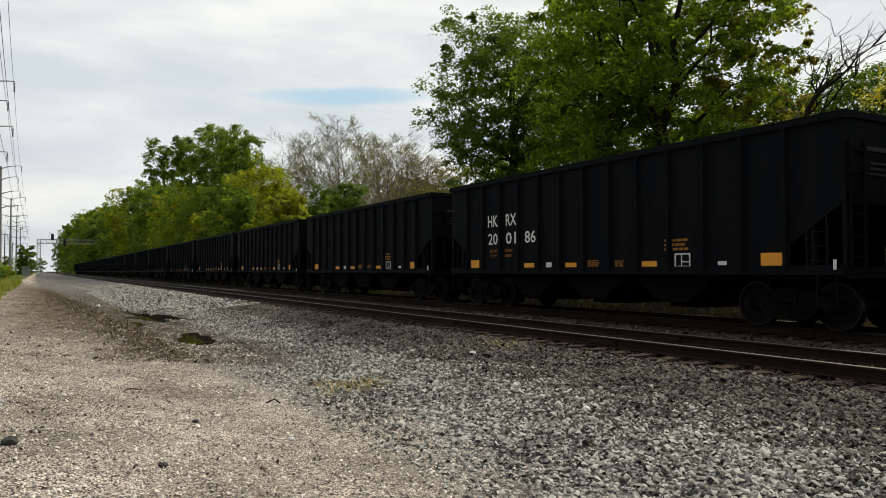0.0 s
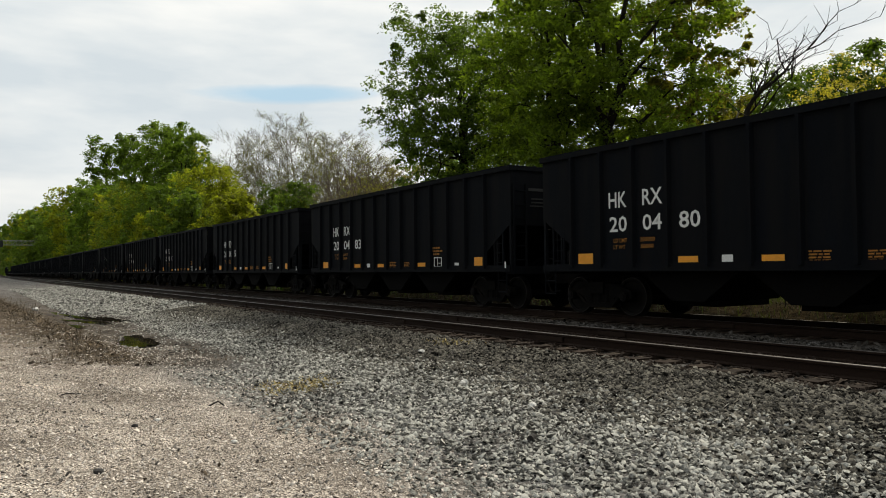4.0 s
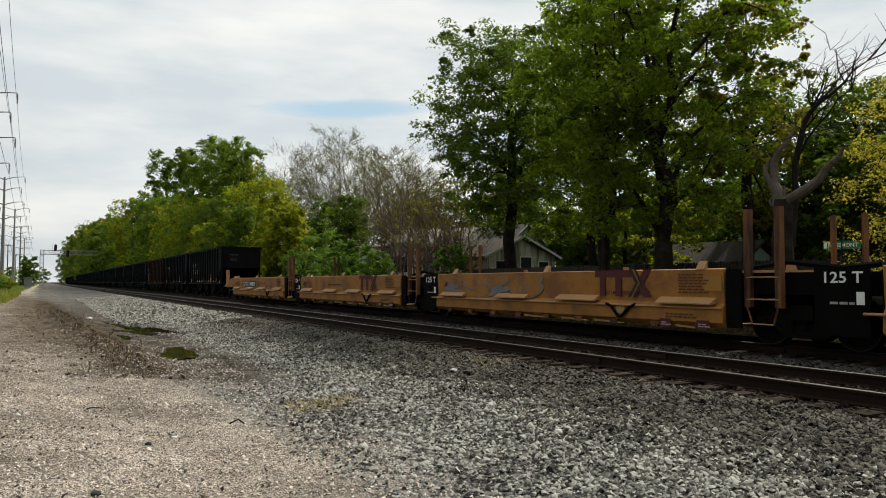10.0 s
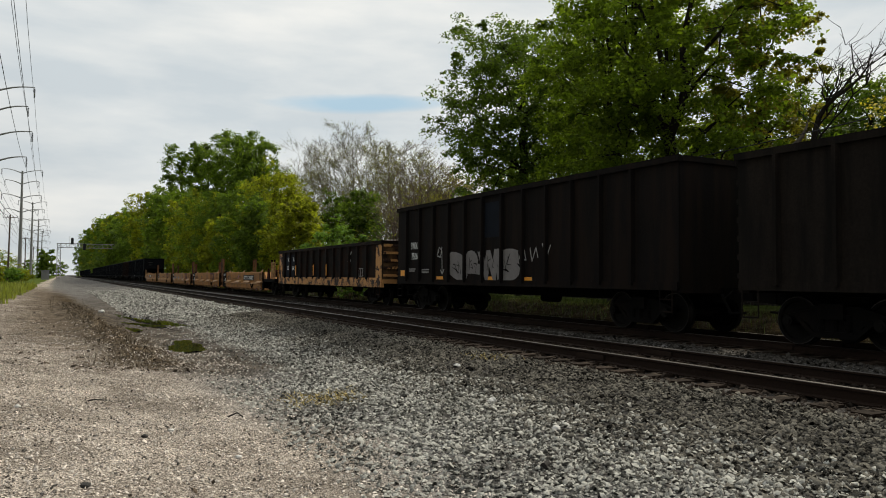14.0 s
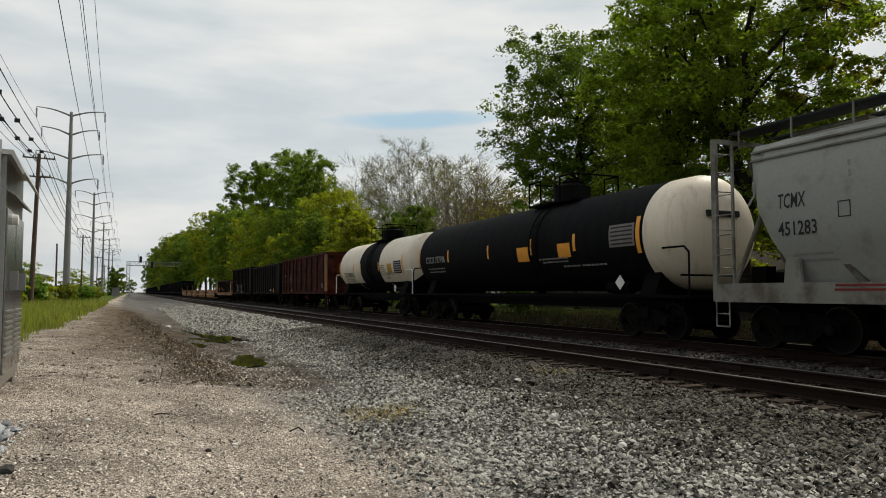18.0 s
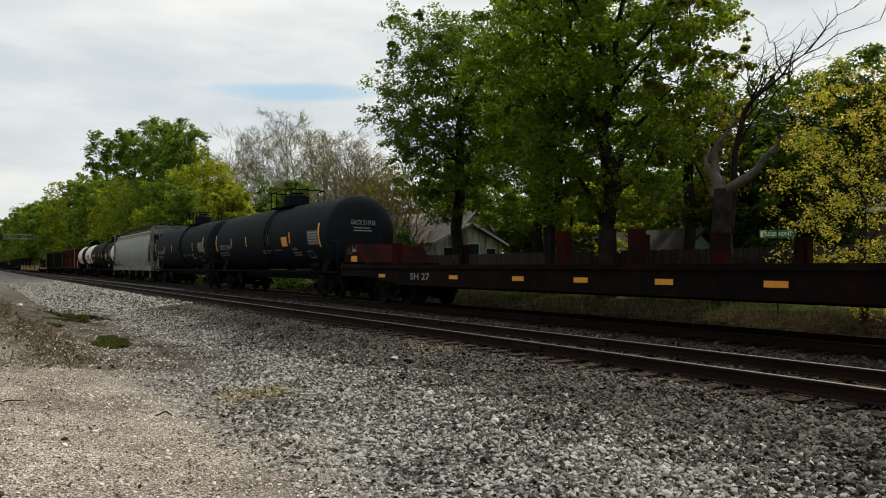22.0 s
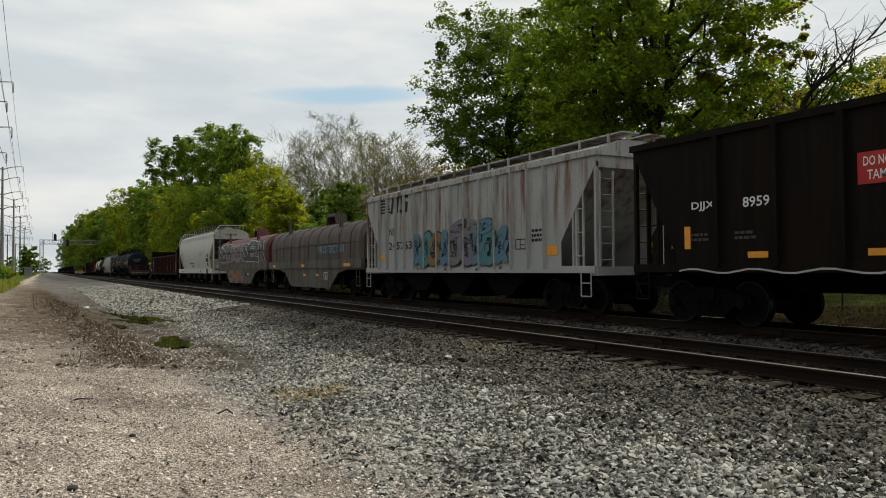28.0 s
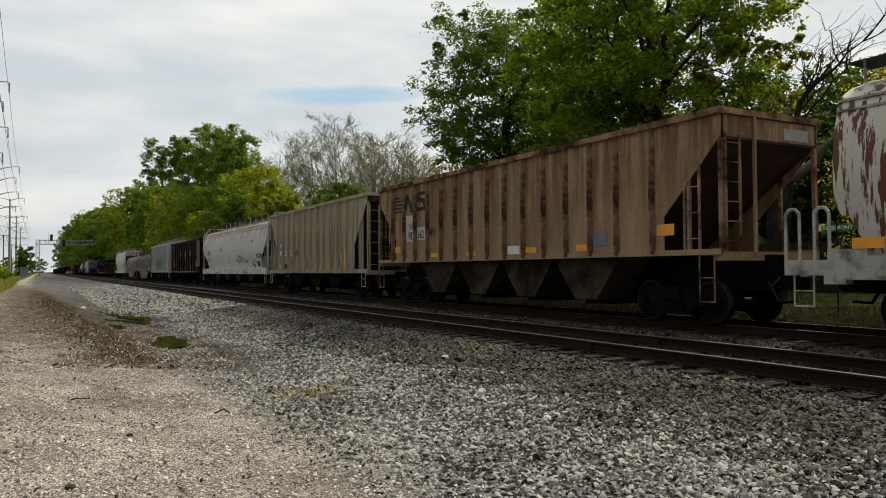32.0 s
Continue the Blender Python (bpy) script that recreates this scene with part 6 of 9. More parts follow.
# ---- smooth-sided covered hoppers ----
def smooth_hopper(front, label, L, paint, cut_y, cut_z, low_z, eave, top, trim=None, bays=4, ends=0.9, flank=None, plain_end=False):
    car = thing("covered_hopper", label, "freight car", group="cars of the freight train")
    trim = trim or paint
    rungs = mat("grimy_ladder_paint", (0.24, 0.238, 0.225), 0.75, var=0.25, scale=2, bump=0.05, dirt=(0.10, 0.085, 0.07), amount=0.4)
    prof = flank or [(1.36, 1.33), (1.9, 1.46), (2.5, 1.54), (3.0, 1.55), (3.5, 1.49), (eave - 0.2, 1.38), (eave, 1.31), (eave + 0.12, 1.20), (top - 0.12, 0.85), (top, 0.45)]
    pz, px = [p[0] for p in prof], [p[1] for p in prof]

    def floor_at(y):
        d = min(-y, L + y)
        return float(np.interp(d, [ends, ends + cut_y * 0.4, ends + cut_y, ends + cut_y + 0.25], [cut_z, cut_z - (cut_z - low_z) * 0.45, low_z + 0.25, 1.36]))

    ys = sorted({round(-y, 3) for y in [ends, ends + cut_y * 0.4, ends + cut_y * 0.7, ends + cut_y, ends + cut_y + 0.25, *np.linspace(ends + cut_y + 0.6, L - ends - cut_y - 0.6, 14), L - ends - cut_y - 0.25, L - ends - cut_y, L - ends - cut_y * 0.7, L - ends - cut_y * 0.4, L - ends]})
    secs = []
    for y in ys:
        zb = floor_at(y)
        zs = [zb + (top - zb) * (k / 11) ** 0.9 for k in range(12)]
        half = [float(np.interp(z, pz, px)) for z in zs]
        secs.append([(h, y, z) for h, z in zip(half, zs)] + [(-h, y, z) for h, z in zip(half[::-1], zs[::-1])])
    part("hopper_body", Shape().loft(secs), paint, car, smooth=35)
    for sx in (-1, 1):
        part("side_sill", Shape().box(sx * 1.36, sx * 1.54, -0.05, -L + 0.05, 0.98, 1.38), trim, car)
        part("roof_rib", Shape().box(sx * 1.34, sx * 1.42, -ends, -L + ends, eave - 0.25, eave - 0.21).box(sx * 1.29, sx * 1.37, -ends, -L + ends, eave - 0.07, eave - 0.03), trim, car)
    board = part("running_board", Shape().box(-0.95, -0.28, 0.0, -L, top + 0.26, top + 0.30).box(0.28, 0.95, 0.0, -L, top + 0.26, top + 0.30), mat("walkway_grating", (0.028, 0.031, 0.034), 0.75, 0.0, var=0.3, spec=0.1), car, "metal grating walkway on the roof")
    for y in np.linspace(0.3, L - 0.3, 14):
        for sx in (-0.97, 0.97):
            part("walkway_bracket", Shape().box(sx - 0.016, sx + 0.016, -y - 0.016, -y + 0.016, top - 0.12, top + 0.30), trim, board)
    for y in np.linspace(2.0, L - 2.0, 8):
        part("hatch_cover", Shape().box(-0.24, 0.24, -y - 0.9, -y + 0.9, top, top + 0.14), trim, car)
    for e, d in (((-L, -1),) if plain_end else ((0, 1), (-L, -1))):
        for sx in ((-1, 1) if ends > 0.5 else (-1,)):
            part("corner_post", Shape().box(sx * 1.42, sx * 1.50, e, e - d * 0.08, 1.0, eave - 0.1).slab([(sx * 1.46 - 0.04, eave - 0.1), (sx * 1.46 + 0.04, eave - 0.1), (sx * 1.0 + 0.04, top + 0.24), (sx * 1.0 - 0.04, top + 0.24)], e, e - d * 0.08, "y") if ends < 0.5 else Shape().box(sx * 1.42, sx * 1.52, e, e - d * 0.10, 1.0, top + 0.1), trim, car)
            part("brace", Shape().rod((sx * 1.0, e - d * 0.1, 1.3), (sx * 0.9, e - d * (ends + cut_y * 0.3), cut_z - 0.3), 0.05, n=8), trim, car)
        part("end_frame", Shape().box(-1.42, 1.42, e, e - d * 0.08, top + 0.02, top + 0.12) if ends > 0.5 else Shape().box(-1.0, 1.0, e + d * 0.25, e - d * 0.1, top + 0.22, top + 0.27), trim, car)
        part("end_sill", Shape().box(-1.5, 1.5, e - d * 0.02, e - d * 0.3, 0.98, 1.25), trim, car)
        part("end_deck", Shape().box(-1.45, 1.45, e - d * 0.3, e - d * (ends + cut_y), 1.18, 1.24), trim, car)
        # slope sheet colour holds grime and the shade under the overhang
        part("slope_sheet", Shape().slab([(e - d * ends, cut_z), (e - d * (ends + 0.05), cut_z), (e - d * 3.6, 1.36), (e - d * 3.5, 1.30)], -1.35, 1.35, "x"), mat("shaded_grimy_slope", (0.13, 0.122, 0.108), 0.8, var=0.3, scale=0.8, bump=0.1, dirt=(0.05, 0.042, 0.034), amount=0.5, spec=0.1), car)
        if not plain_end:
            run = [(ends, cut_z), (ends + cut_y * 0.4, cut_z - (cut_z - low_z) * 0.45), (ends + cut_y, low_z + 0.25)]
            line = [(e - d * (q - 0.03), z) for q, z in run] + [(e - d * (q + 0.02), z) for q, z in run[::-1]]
            # a liner over the body paint, darkened for shade as well as grime
            part("end_sheet", Shape().slab(line, -1.44, 1.44, "x"), mat("shaded_grimy_end", (0.075, 0.066, 0.054), 0.85, var=0.35, scale=1.2, fine=18, bump=0.1, dirt=(0.022, 0.018, 0.014), amount=0.5, spec=0.1), car, "end sheet coloured dark for grime and shade")
        ladder(car, -1.40, e - d * 0.05, 1.1, top, 0.45, 8, rungs, "x", "end_ladder")
        ladder(car, -1.50, e - d * 0.12 + (0 if d > 0 else 0.5), 1.35, top - 0.1 if ends > 0.5 else 3.3, 0.5, 7, rungs)
        step_iron(car, -1.52, e - d * 0.1 + (0 if d > 0 else 0.45), rungs, 0.45, 1.0)
        part("jacking_pad", Shape().slab([(e - d * 1.9, 1.05), (e - d * 2.4, 1.05), (e - d * 2.3, 1.85), (e - d * 2.0, 1.9)], -1.53, -1.46, "x"), trim, car) if ends > 0.5 else None
        part("air_tank", Shape().rod((-0.4, e - d * 0.8, 1.5), (-0.4, e - d * 1.5, 1.5), 0.18, n=12), SOOT, car)
        part("valve_box", Shape().box(-0.9, -0.6, e - d * 0.5, e - d * 0.9, 1.24, 1.75), SOOT, car)
        part("brake_wheel", Shape().rod((0.5, e - d * 0.35, 2.1), (0.5, e - d * 0.40, 2.1), 0.27, n=16), SOOT, car)
    a, b = 3.1, L - 3.1
    w = (b - a) / bays
    for i in range(bays):
        y0, y1 = -(a + i * w), -(a + (i + 1) * w)
        m = (y0 + y1) / 2
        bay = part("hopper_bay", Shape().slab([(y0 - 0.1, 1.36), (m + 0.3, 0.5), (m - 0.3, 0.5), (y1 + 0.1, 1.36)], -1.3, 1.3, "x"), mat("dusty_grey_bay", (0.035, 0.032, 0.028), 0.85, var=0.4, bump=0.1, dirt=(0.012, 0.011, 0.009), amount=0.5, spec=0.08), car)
        part("outlet_gate", Shape().box(-0.8, 0.8, m - 0.38, m + 0.38, 0.34, 0.5), SOOT, bay)
    part("centre_sill", Shape().box(-0.3, 0.3, 0.2, -L - 0.2, 0.72, 1.1), SOOT, car)
    truck(car, -1.75)
    truck(car, -L + 1.75)
    couplers(car, L, 0.8, 0.8)
    return join_train(car, front), flank_of(pz, px)


def flank_of(pz, px):
    return lambda u, v, d=0.006: (-float(np.interp(v, pz, px)) - d, -u, v)


def grey_hopper():
    car, put = smooth_hopper(-302.54, "grey covered hopper car with plain curved sides", 19.03, HOP_GREY, 0.9, 4.0, 1.5, 4.18, 4.50, ends=1.0, trim=mat("grimy_grey_trim", (0.20, 0.195, 0.17), 0.75, var=0.2, scale=1.5, bump=0.06, dirt=(0.10, 0.085, 0.065), amount=0.4), flank=[(1.36, 1.24), (1.8, 1.38), (2.12, 1.49), (2.2, 1.535), (2.9, 1.56), (3.4, 1.52), (3.9, 1.40), (4.18, 1.31), (4.3, 1.20), (4.38, 0.85), (4.5, 0.45)])
    wrap_sign(car, put, "TCMX", 1.86, 2.84, 0.65, 0.3, DARKINK)
    wrap_sign(car, put, "451283", 1.85, 2.3, 0.9, 0.28, DARKINK)
    for a, b, c, d in ((3.21, 3.47, 2.56, 2.58), (3.21, 3.47, 2.84, 2.86), (3.21, 3.23, 2.58, 2.84), (3.45, 3.47, 2.58, 2.84)):
        wrap_plates(car, put, [(a, b, c, d)], DARKINK, "stencil_line")
    for y, z, w in ((2.1, 1.78, 1.0), (2.1, 1.9, 0.9), (14.0, 1.85, 0.6)):
        wrap_plates(car, put, [(y, y + w, z, z + 0.05)], mat("grey_stencil", (0.22, 0.21, 0.2), 0.8, bump=0.0), "data_line")
    plates(car, -1.542, [(3.08, 4.17, 1.22, 1.26), (3.1, 4.1, 1.3, 1.34), (8.5, 9.1, 1.2, 1.28)], DARKRED, "red_lettering")
    ribbons(car, [[(1.2, 3.5), (1.25, 3.2), (1.1, 3.0)], [(3.4, 3.6), (3.45, 3.3)], [(13.8, 3.0), (13.85, 2.6)]], 0.06, mat("grey_scuff", (0.2, 0.19, 0.18), 0.8, bump=0.0), put)


grey_hopper()


# ---- long flat car ----
def flat_car():
    car = thing("flat_car", "long dark brown flat car with red stakes and end boxes", "freight car", group="cars of the freight train")
    L = 28.2
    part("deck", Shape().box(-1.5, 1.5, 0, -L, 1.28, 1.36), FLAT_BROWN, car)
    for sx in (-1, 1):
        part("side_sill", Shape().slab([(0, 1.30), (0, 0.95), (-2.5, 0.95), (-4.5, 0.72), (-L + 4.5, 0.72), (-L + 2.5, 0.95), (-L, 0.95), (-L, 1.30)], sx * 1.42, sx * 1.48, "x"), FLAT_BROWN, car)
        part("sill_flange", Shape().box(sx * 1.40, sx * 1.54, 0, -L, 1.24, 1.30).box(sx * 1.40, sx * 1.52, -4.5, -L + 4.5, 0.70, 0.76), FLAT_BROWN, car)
        for y0, y1, z in ((4.08, 4.54, 2.1), (12.43, 12.89, 2.16), (14.77, 15.23, 2.12), (16.9, 17.32, 1.95), (23.55, 24.05, 2.1)):
            part("stake", Shape().box(sx * 1.42, sx * 1.46, -y0 - 0.05, -y1 + 0.05, 1.36, z).box(sx * 1.28, sx * 1.42, -y0 - 0.05, -y0 - 0.09, 1.36, z).box(sx * 1.28, sx * 1.42, -y1 + 0.09, -y1 + 0.05, 1.36, z).box(sx * 1.22, sx * 1.28, -y0 - 0.14, -y1 + 0.14, 1.36, z - 0.1), STAKE_RED, car)
    for a, b in ((0.0, 2.5), (L - 2.5, L)):
        part("end_box", Shape().box(-1.46, 1.46, -a, -b, 1.36, 1.46), FLAT_BROWN, car)
    part("end_box", Shape().slab([(-0.3, 1.4), (-0.3, 2.16), (-1.2, 2.16), (-2.1, 1.4)], -1.46, 1.46, "x"), STAKE_RED, car)
    part("end_box", Shape().slab([(-25.9, 1.4), (-26.4, 2.14), (-L + 0.1, 2.14), (-L + 0.1, 1.4)], -1.46, 1.46, "x"), STAKE_RED, car)
    part("centre_sill", Shape().box(-0.35, 0.35, 0.3, -L - 0.3, 0.6, 1.28), SOOT, car)
    x = -1.486
    plates(car, x, [(y, y + 0.47, 0.93, 1.05) for y in (3.2, 7.72, 10.79, 13.14, 15.6, 18.1, 21.08, 24.56)], ORANGE)
    plates(car, -1.464, [(0.91, 1.41, 1.49, 1.70), (26.5, 26.95, 1.48, 1.70)], ORANGE)
    sign(car, "SH 27", x, -5.4, 0.88, 1.2, 0.22, DIMWHITE)
    stencil_box(car, x, 22.8, 0.9, 0.5, 0.22, DIMWHITE)
    graffiti(car, 26.45, 1.78, 1.0, 0.3, "&8S", [FLAT_BROWN], DIMWHITE, flat_side(-1.464), 5, DIMWHITE)
    graffiti(car, 0.6, 1.78, 0.8, 0.3, "8&", [FLAT_BROWN], DIMWHITE, flat_side(-1.464), 6, DIMWHITE)
    part("uncoupling_lever", Shape().pipe([(-1.4, -L, 1.5), (-1.4, -L - 0.4, 1.7), (-1.0, -L - 0.5, 1.7)], 0.02).pipe([(-1.45, -L + 0.9, 0.85), (-1.5, -L + 0.6, 0.5), (-1.45, -L + 0.35, 0.85)], 0.025), DIMORANGE, car)
    truck(car, -3.2)
    truck(car, -L + 3.2)
    couplers(car, L, 0.6, 0.6)
    join_train(car, -357.66)


flat_car()


def oxide_gondola():
    L = 20.46
    car = ribbed_car("gondola_car", "oxide-red mill gondola car with raised ends", -386.27, L, 0.88, 2.88, WC_RED, [1.3, 2.88, 3.95, 4.97, 6.05, 7.13, 8.14, *[9.2 + 1.08 * i for i in range(10)]], tc=2.2, end_ribs=6, rib_w=0.12)
    for e, d in ((0, 1), (-L, -1)):
        part("raised_end", Shape().box(-1.5, 1.5, e + d * 0.02, e - d * 0.06, 2.86, 3.6), SW_BLACK, car)
        for sx in (-1, 1):
            part("raised_corner", Shape().slab([(e, 2.86), (e, 3.36), (e - d * 0.6, 3.36), (e - d * 1.0, 2.86)], sx * 1.48, sx * 1.54, "x"), SW_BLACK, car)
    x = -1.537
    plates(car, x + 0.002, [(1.45, 2.75, 1.1, 2.7)], mat("old_number_patch", (0.036, 0.0135, 0.0108), 0.8, var=0.25, bump=0.0), "number_patch")
    sign(car, "WCRC", x - 0.004, -1.66, 2.02, 0.83, 0.26, WHITE)
    sign(car, "3201", x - 0.004, -1.72, 1.70, 0.70, 0.26, WHITE)
    plates(car, x, [(0.62, 0.8, 1.11, 2.1), (4.2, 4.33, 1.15, 1.75), (7.38, 7.5, 1.09, 1.64), (10.9, 11.05, 1.1, 1.7), (13.6, 13.75, 1.1, 1.7), (16.0, 16.15, 1.1, 1.7), (19.5, 19.68, 1.1, 2.1)], mat("faded_orange_strip", (0.32, 0.10, 0.014), 0.7, var=0.35, scale=6, bump=0.0))
    stencil_box(car, x, 17.5, 1.0, 0.5, 0.4, DIMWHITE)
    scribble(car, x, -1.5, 1.2, 1.0, 0.24, 2, DIMWHITE)
    scribble(car, x, -17.2, 1.85, 0.6, 0.3, 2, DIMWHITE)
    plates(car, x, [(0.1, 0.5, 1.2, 1.42)], DIMWHITE, "white_plate")


oxide_gondola()


def white_hopper():
    car, put = smooth_hopper(-407.96, "off-white covered hopper car with rust streaks", 16.8, HOP_WHITE, 1.45, 3.75, 1.9, 4.22, 4.62, ends=0.12)
    wrap_sign(car, put, "ACFX", 1.6, 2.56, 0.94, 0.34, DARKINK)
    wrap_sign(car, put, "67367", 1.59, 2.08, 1.09, 0.34, DARKINK)
    wrap_plates(car, put, [(1.27, 1.42, 1.47, 2.49), (3.5, 3.66, 1.44, 1.94), (6.53, 6.72, 1.46, 1.94), (9.67, 9.86, 1.46, 1.94), (12.97, 13.15, 1.44, 1.94), (15.2, 15.38, 1.44, 2.46)], ORANGE)
    wrap_plates(car, put, [(13.79, 14.66, 1.94, 2.26), (13.95, 14.45, 1.56, 1.86)], DARKINK, "data_panel")
    wrap_plates(car, put, [(14.21, 14.9, 2.34, 2.60), (6.9, 7.6, 1.48, 1.72)], mat("slate_notice", (0.14, 0.16, 0.21), 0.7, bump=0.0), "notice")
    wrap_plates(car, put, [(5.9, 8.0, 1.84, 1.92)], DARKRED, "red_lettering")
    for y, z, w in ((10.9, 2.75, 1.5), (10.9, 2.64, 1.5), (10.9, 2.53, 1.5), (9.9, 1.6, 0.8), (10.1, 1.5, 0.6)):
        wrap_plates(car, put, [(y, y + w, z, z + 0.04)], mat("grey_stencil", (0.22, 0.21, 0.2), 0.8, bump=0.0), "data_line")
    wrap_plates(car, put, [(3.0, 3.22, 2.36, 2.38), (3.0, 3.22, 2.6, 2.62), (3.0, 3.02, 2.38, 2.6), (3.2, 3.22, 2.38, 2.6)], DARKINK, "stencil_line")
    vs, fs = letters("ACFX 67367")
    part("end_lettering", Shape().add([(-0.55 + u * 1.0, -16.70, 4.05 + v * 0.16) for u, v in vs], fs), DARKINK, car)
    wrap_sign(car, put, "LD LMT 203600 LB", 1.54, 1.62, 1.08, 0.1, DARKINK)
    wrap_sign(car, put, "LT WT 64400 LB", 1.56, 1.48, 1.0, 0.1, DARKINK)
    plates(car, -1.542, [(14.17, 14.85, 1.0, 1.34)], DARKINK, "data_panel")
    plates(car, -1.542, [(1.82, 2.95, 1.06, 1.17)], mat("grey_stencil", (0.22, 0.21, 0.2), 0.8, bump=0.0), "maker_bar")
    part("round_mark", Shape().rod((-1.545, -11.6, 1.18), (-1.538, -11.6, 1.18), 0.1, n=20), DARKINK, car)
    for y in (3.0, 5.3, 7.6, 9.9, 12.2, 13.4, 15.1):
        ribbons(car, [[(y, z) for z in (1.45, 2.4, 3.3, 3.9, 4.15)]], 0.016, mat("seam_rust", (0.27, 0.22, 0.16), 0.8, bump=0.0), put, "weld_seam")


white_hopper()


# ---- coil cars ----
def coil_car(front, label, L, cover, body, seed, marked):
    car = thing("coil_car", label, "freight car", group="cars of the freight train")
    half = [(-1.53, 1.66), (-1.53, 2.45), (-1.48, 2.85), (-1.27, 3.2), (-0.75, 3.46), (0, 3.55)]
    prof = half + [(-a, b) for a, b in half[-2::-1]]
    part("cover", Shape().slab(prof, -0.22, -L + 0.22, "y"), cover, car, smooth=35)
    for e, d in ((-0.22, 1), (-L + 0.22, -1)):
        small = [(a * 0.93, 1.66 + (b - 1.66) * 0.9) for a, b in prof]
        part("cover_end", Shape().loft([[(a, e, b) for a, b in prof], [(a, e + d * 0.3, b) for a, b in small]][::d]), cover, car, smooth=35)
    for y in () if marked else np.linspace(1.2, L - 1.2, 9):
        part("cover_rib", Shape().slab([(a * 1.012, 1.66 + (b - 1.66) * 1.012) for a, b in prof], -y - 0.04, -y + 0.04, "y"), cover, car)
    for y in (3.1, L - 3.1):
        for sx in (-1, 1):
            part("lifting_post", Shape().slab([(-y - 0.28, 3.05), (-y - 0.05, 3.95), (-y + 0.05, 3.95), (-y + 0.28, 3.05), (-y + 0.15, 3.05), (-y, 3.7), (-y - 0.15, 3.05)], sx * 1.20, sx * 1.28, "x"), cover, car)
    part("lifting_frame", Shape().slab([(-L / 2 - 0.9, 3.5), (-L / 2 - 0.65, 4.12), (-L / 2 + 0.65, 4.12), (-L / 2 + 0.9, 3.5), (-L / 2 + 0.75, 3.5), (-L / 2 + 0.55, 3.97), (-L / 2 - 0.55, 3.97), (-L / 2 - 0.75, 3.5)], -0.3, 0.3, "x"), cover, car)
    for sx in (-1, 1):
        part("side_sill", Shape().box(sx * 1.36, sx * 1.55, 0.36, -L - 0.1, 1.28, 1.68), body, car)
        part("side_girder", Shape().slab([(-1.2, 1.30), (-2.9, 1.05), (-4.0, 0.32), (-L + 4.0, 0.32), (-L + 2.9, 1.05), (-L + 1.2, 1.30)], sx * 1.42, sx * 1.50, "x"), body, car)
        part("cover_rail", Shape().pipe([(sx * 1.55, -0.5, 2.45), (sx * 1.55, -L + 0.5, 2.45)], 0.015), SOOT if marked else body, car)
    part("trough", Shape().box(-1.3, 1.3, -2.6, -L + 2.6, 0.5, 1.3), SOOT, car)
    part("deck", Shape().box(-1.45, 1.45, 0, -L, 1.2, 1.28), body, car)
    part("centre_sill", Shape().box(-0.33, 0.33, 0.3, -L - 0.3, 0.7, 1.2), SOOT, car)
    for e, d in ((0, 1), (-L, -1)):
        part("end_rail", Shape().pipe([(-1.4, e - d * 0.1, 1.28), (-1.4, e - d * 0.1, 2.3), (1.4, e - d * 0.1, 2.3), (1.4, e - d * 0.1, 1.28)], 0.028), body, car)
        ladder(car, -1.45, e - d * 0.1, 1.3, 2.3, 0.42, 3, body, "x", "end_ladder")
        step_iron(car, -1.5, e - d * 0.15 + (0 if d > 0 else 0.4), body, 0.5, 1.28)
    truck(car, -1.7)
    truck(car, -L + 1.7)
    couplers(car, L, 0.75, 0.75)
    return join_train(car, front), flank_of([p[1] for p in half[:5]], [-p[0] for p in half[:5]])


def red_coil_car():
    car, put = coil_car(-426.83, "red coil car with a rounded cover full of sprayed letters", 14.2, COIL_RED, COIL_BODY, 3, True)
    graffiti(car, 0.3, 1.75, 4.1, 1.3, "SEZR", [SPRAY_BLACK], SPRAY_WHITE, put, 41, SPRAY_WHITE, 0.05, 1)
    graffiti(car, 4.4, 1.75, 3.7, 1.35, "SEZR", [SPRAY_SILVER], COIL_RED, put, 42, COIL_RED, 0.05, 1)
    graffiti(car, 8.15, 1.75, 5.4, 1.3, "SEZR", [SPRAY_BLACK], SPRAY_WHITE, put, 43, SPRAY_WHITE, 0.05, 1)
    rng = random.Random(9)
    ribbons(car, [[(a, b), (a + 0.08, b - 0.1)] for a, b in ((rng.uniform(0.7, 13.4), rng.uniform(2.95, 3.2)) for _ in range(110))], 0.018, SPRAY_WHITE, put)
    x = -1.553
    sign(car, "NS", x, -1.23, 1.38, 0.42, 0.24, DARKINK)
    sign(car, "165977", x, -1.76, 1.38, 1.09, 0.24, DARKINK)
    plates(car, x, [(-0.34, 0.1, 1.4, 1.65)], ORANGE)
    graffiti(car, 3.75, 0.34, 3.7, 0.88, "OHR", [INKS[3], INKS[3], INKS[5]], INKS[5], flat_side(-1.503), 44, INKS[0])
    t = [i / 24 * 2 * math.pi for i in range(25)]
    heart = [(7.87 - 0.018 * 16 * math.sin(a) ** 3, 0.60 + 0.018 * (13 * math.cos(a) - 5 * math.cos(2 * a) - 2 * math.cos(3 * a) - math.cos(4 * a))) for a in t]
    part("painted_heart", Shape().add([flat_side(-1.503)(u, v, 0.004) for u, v in heart[:-1]], [tuple(range(24))]), RED, car)
    ribbons(car, [heart], 0.06, INKS[0], flat_side(-1.503))
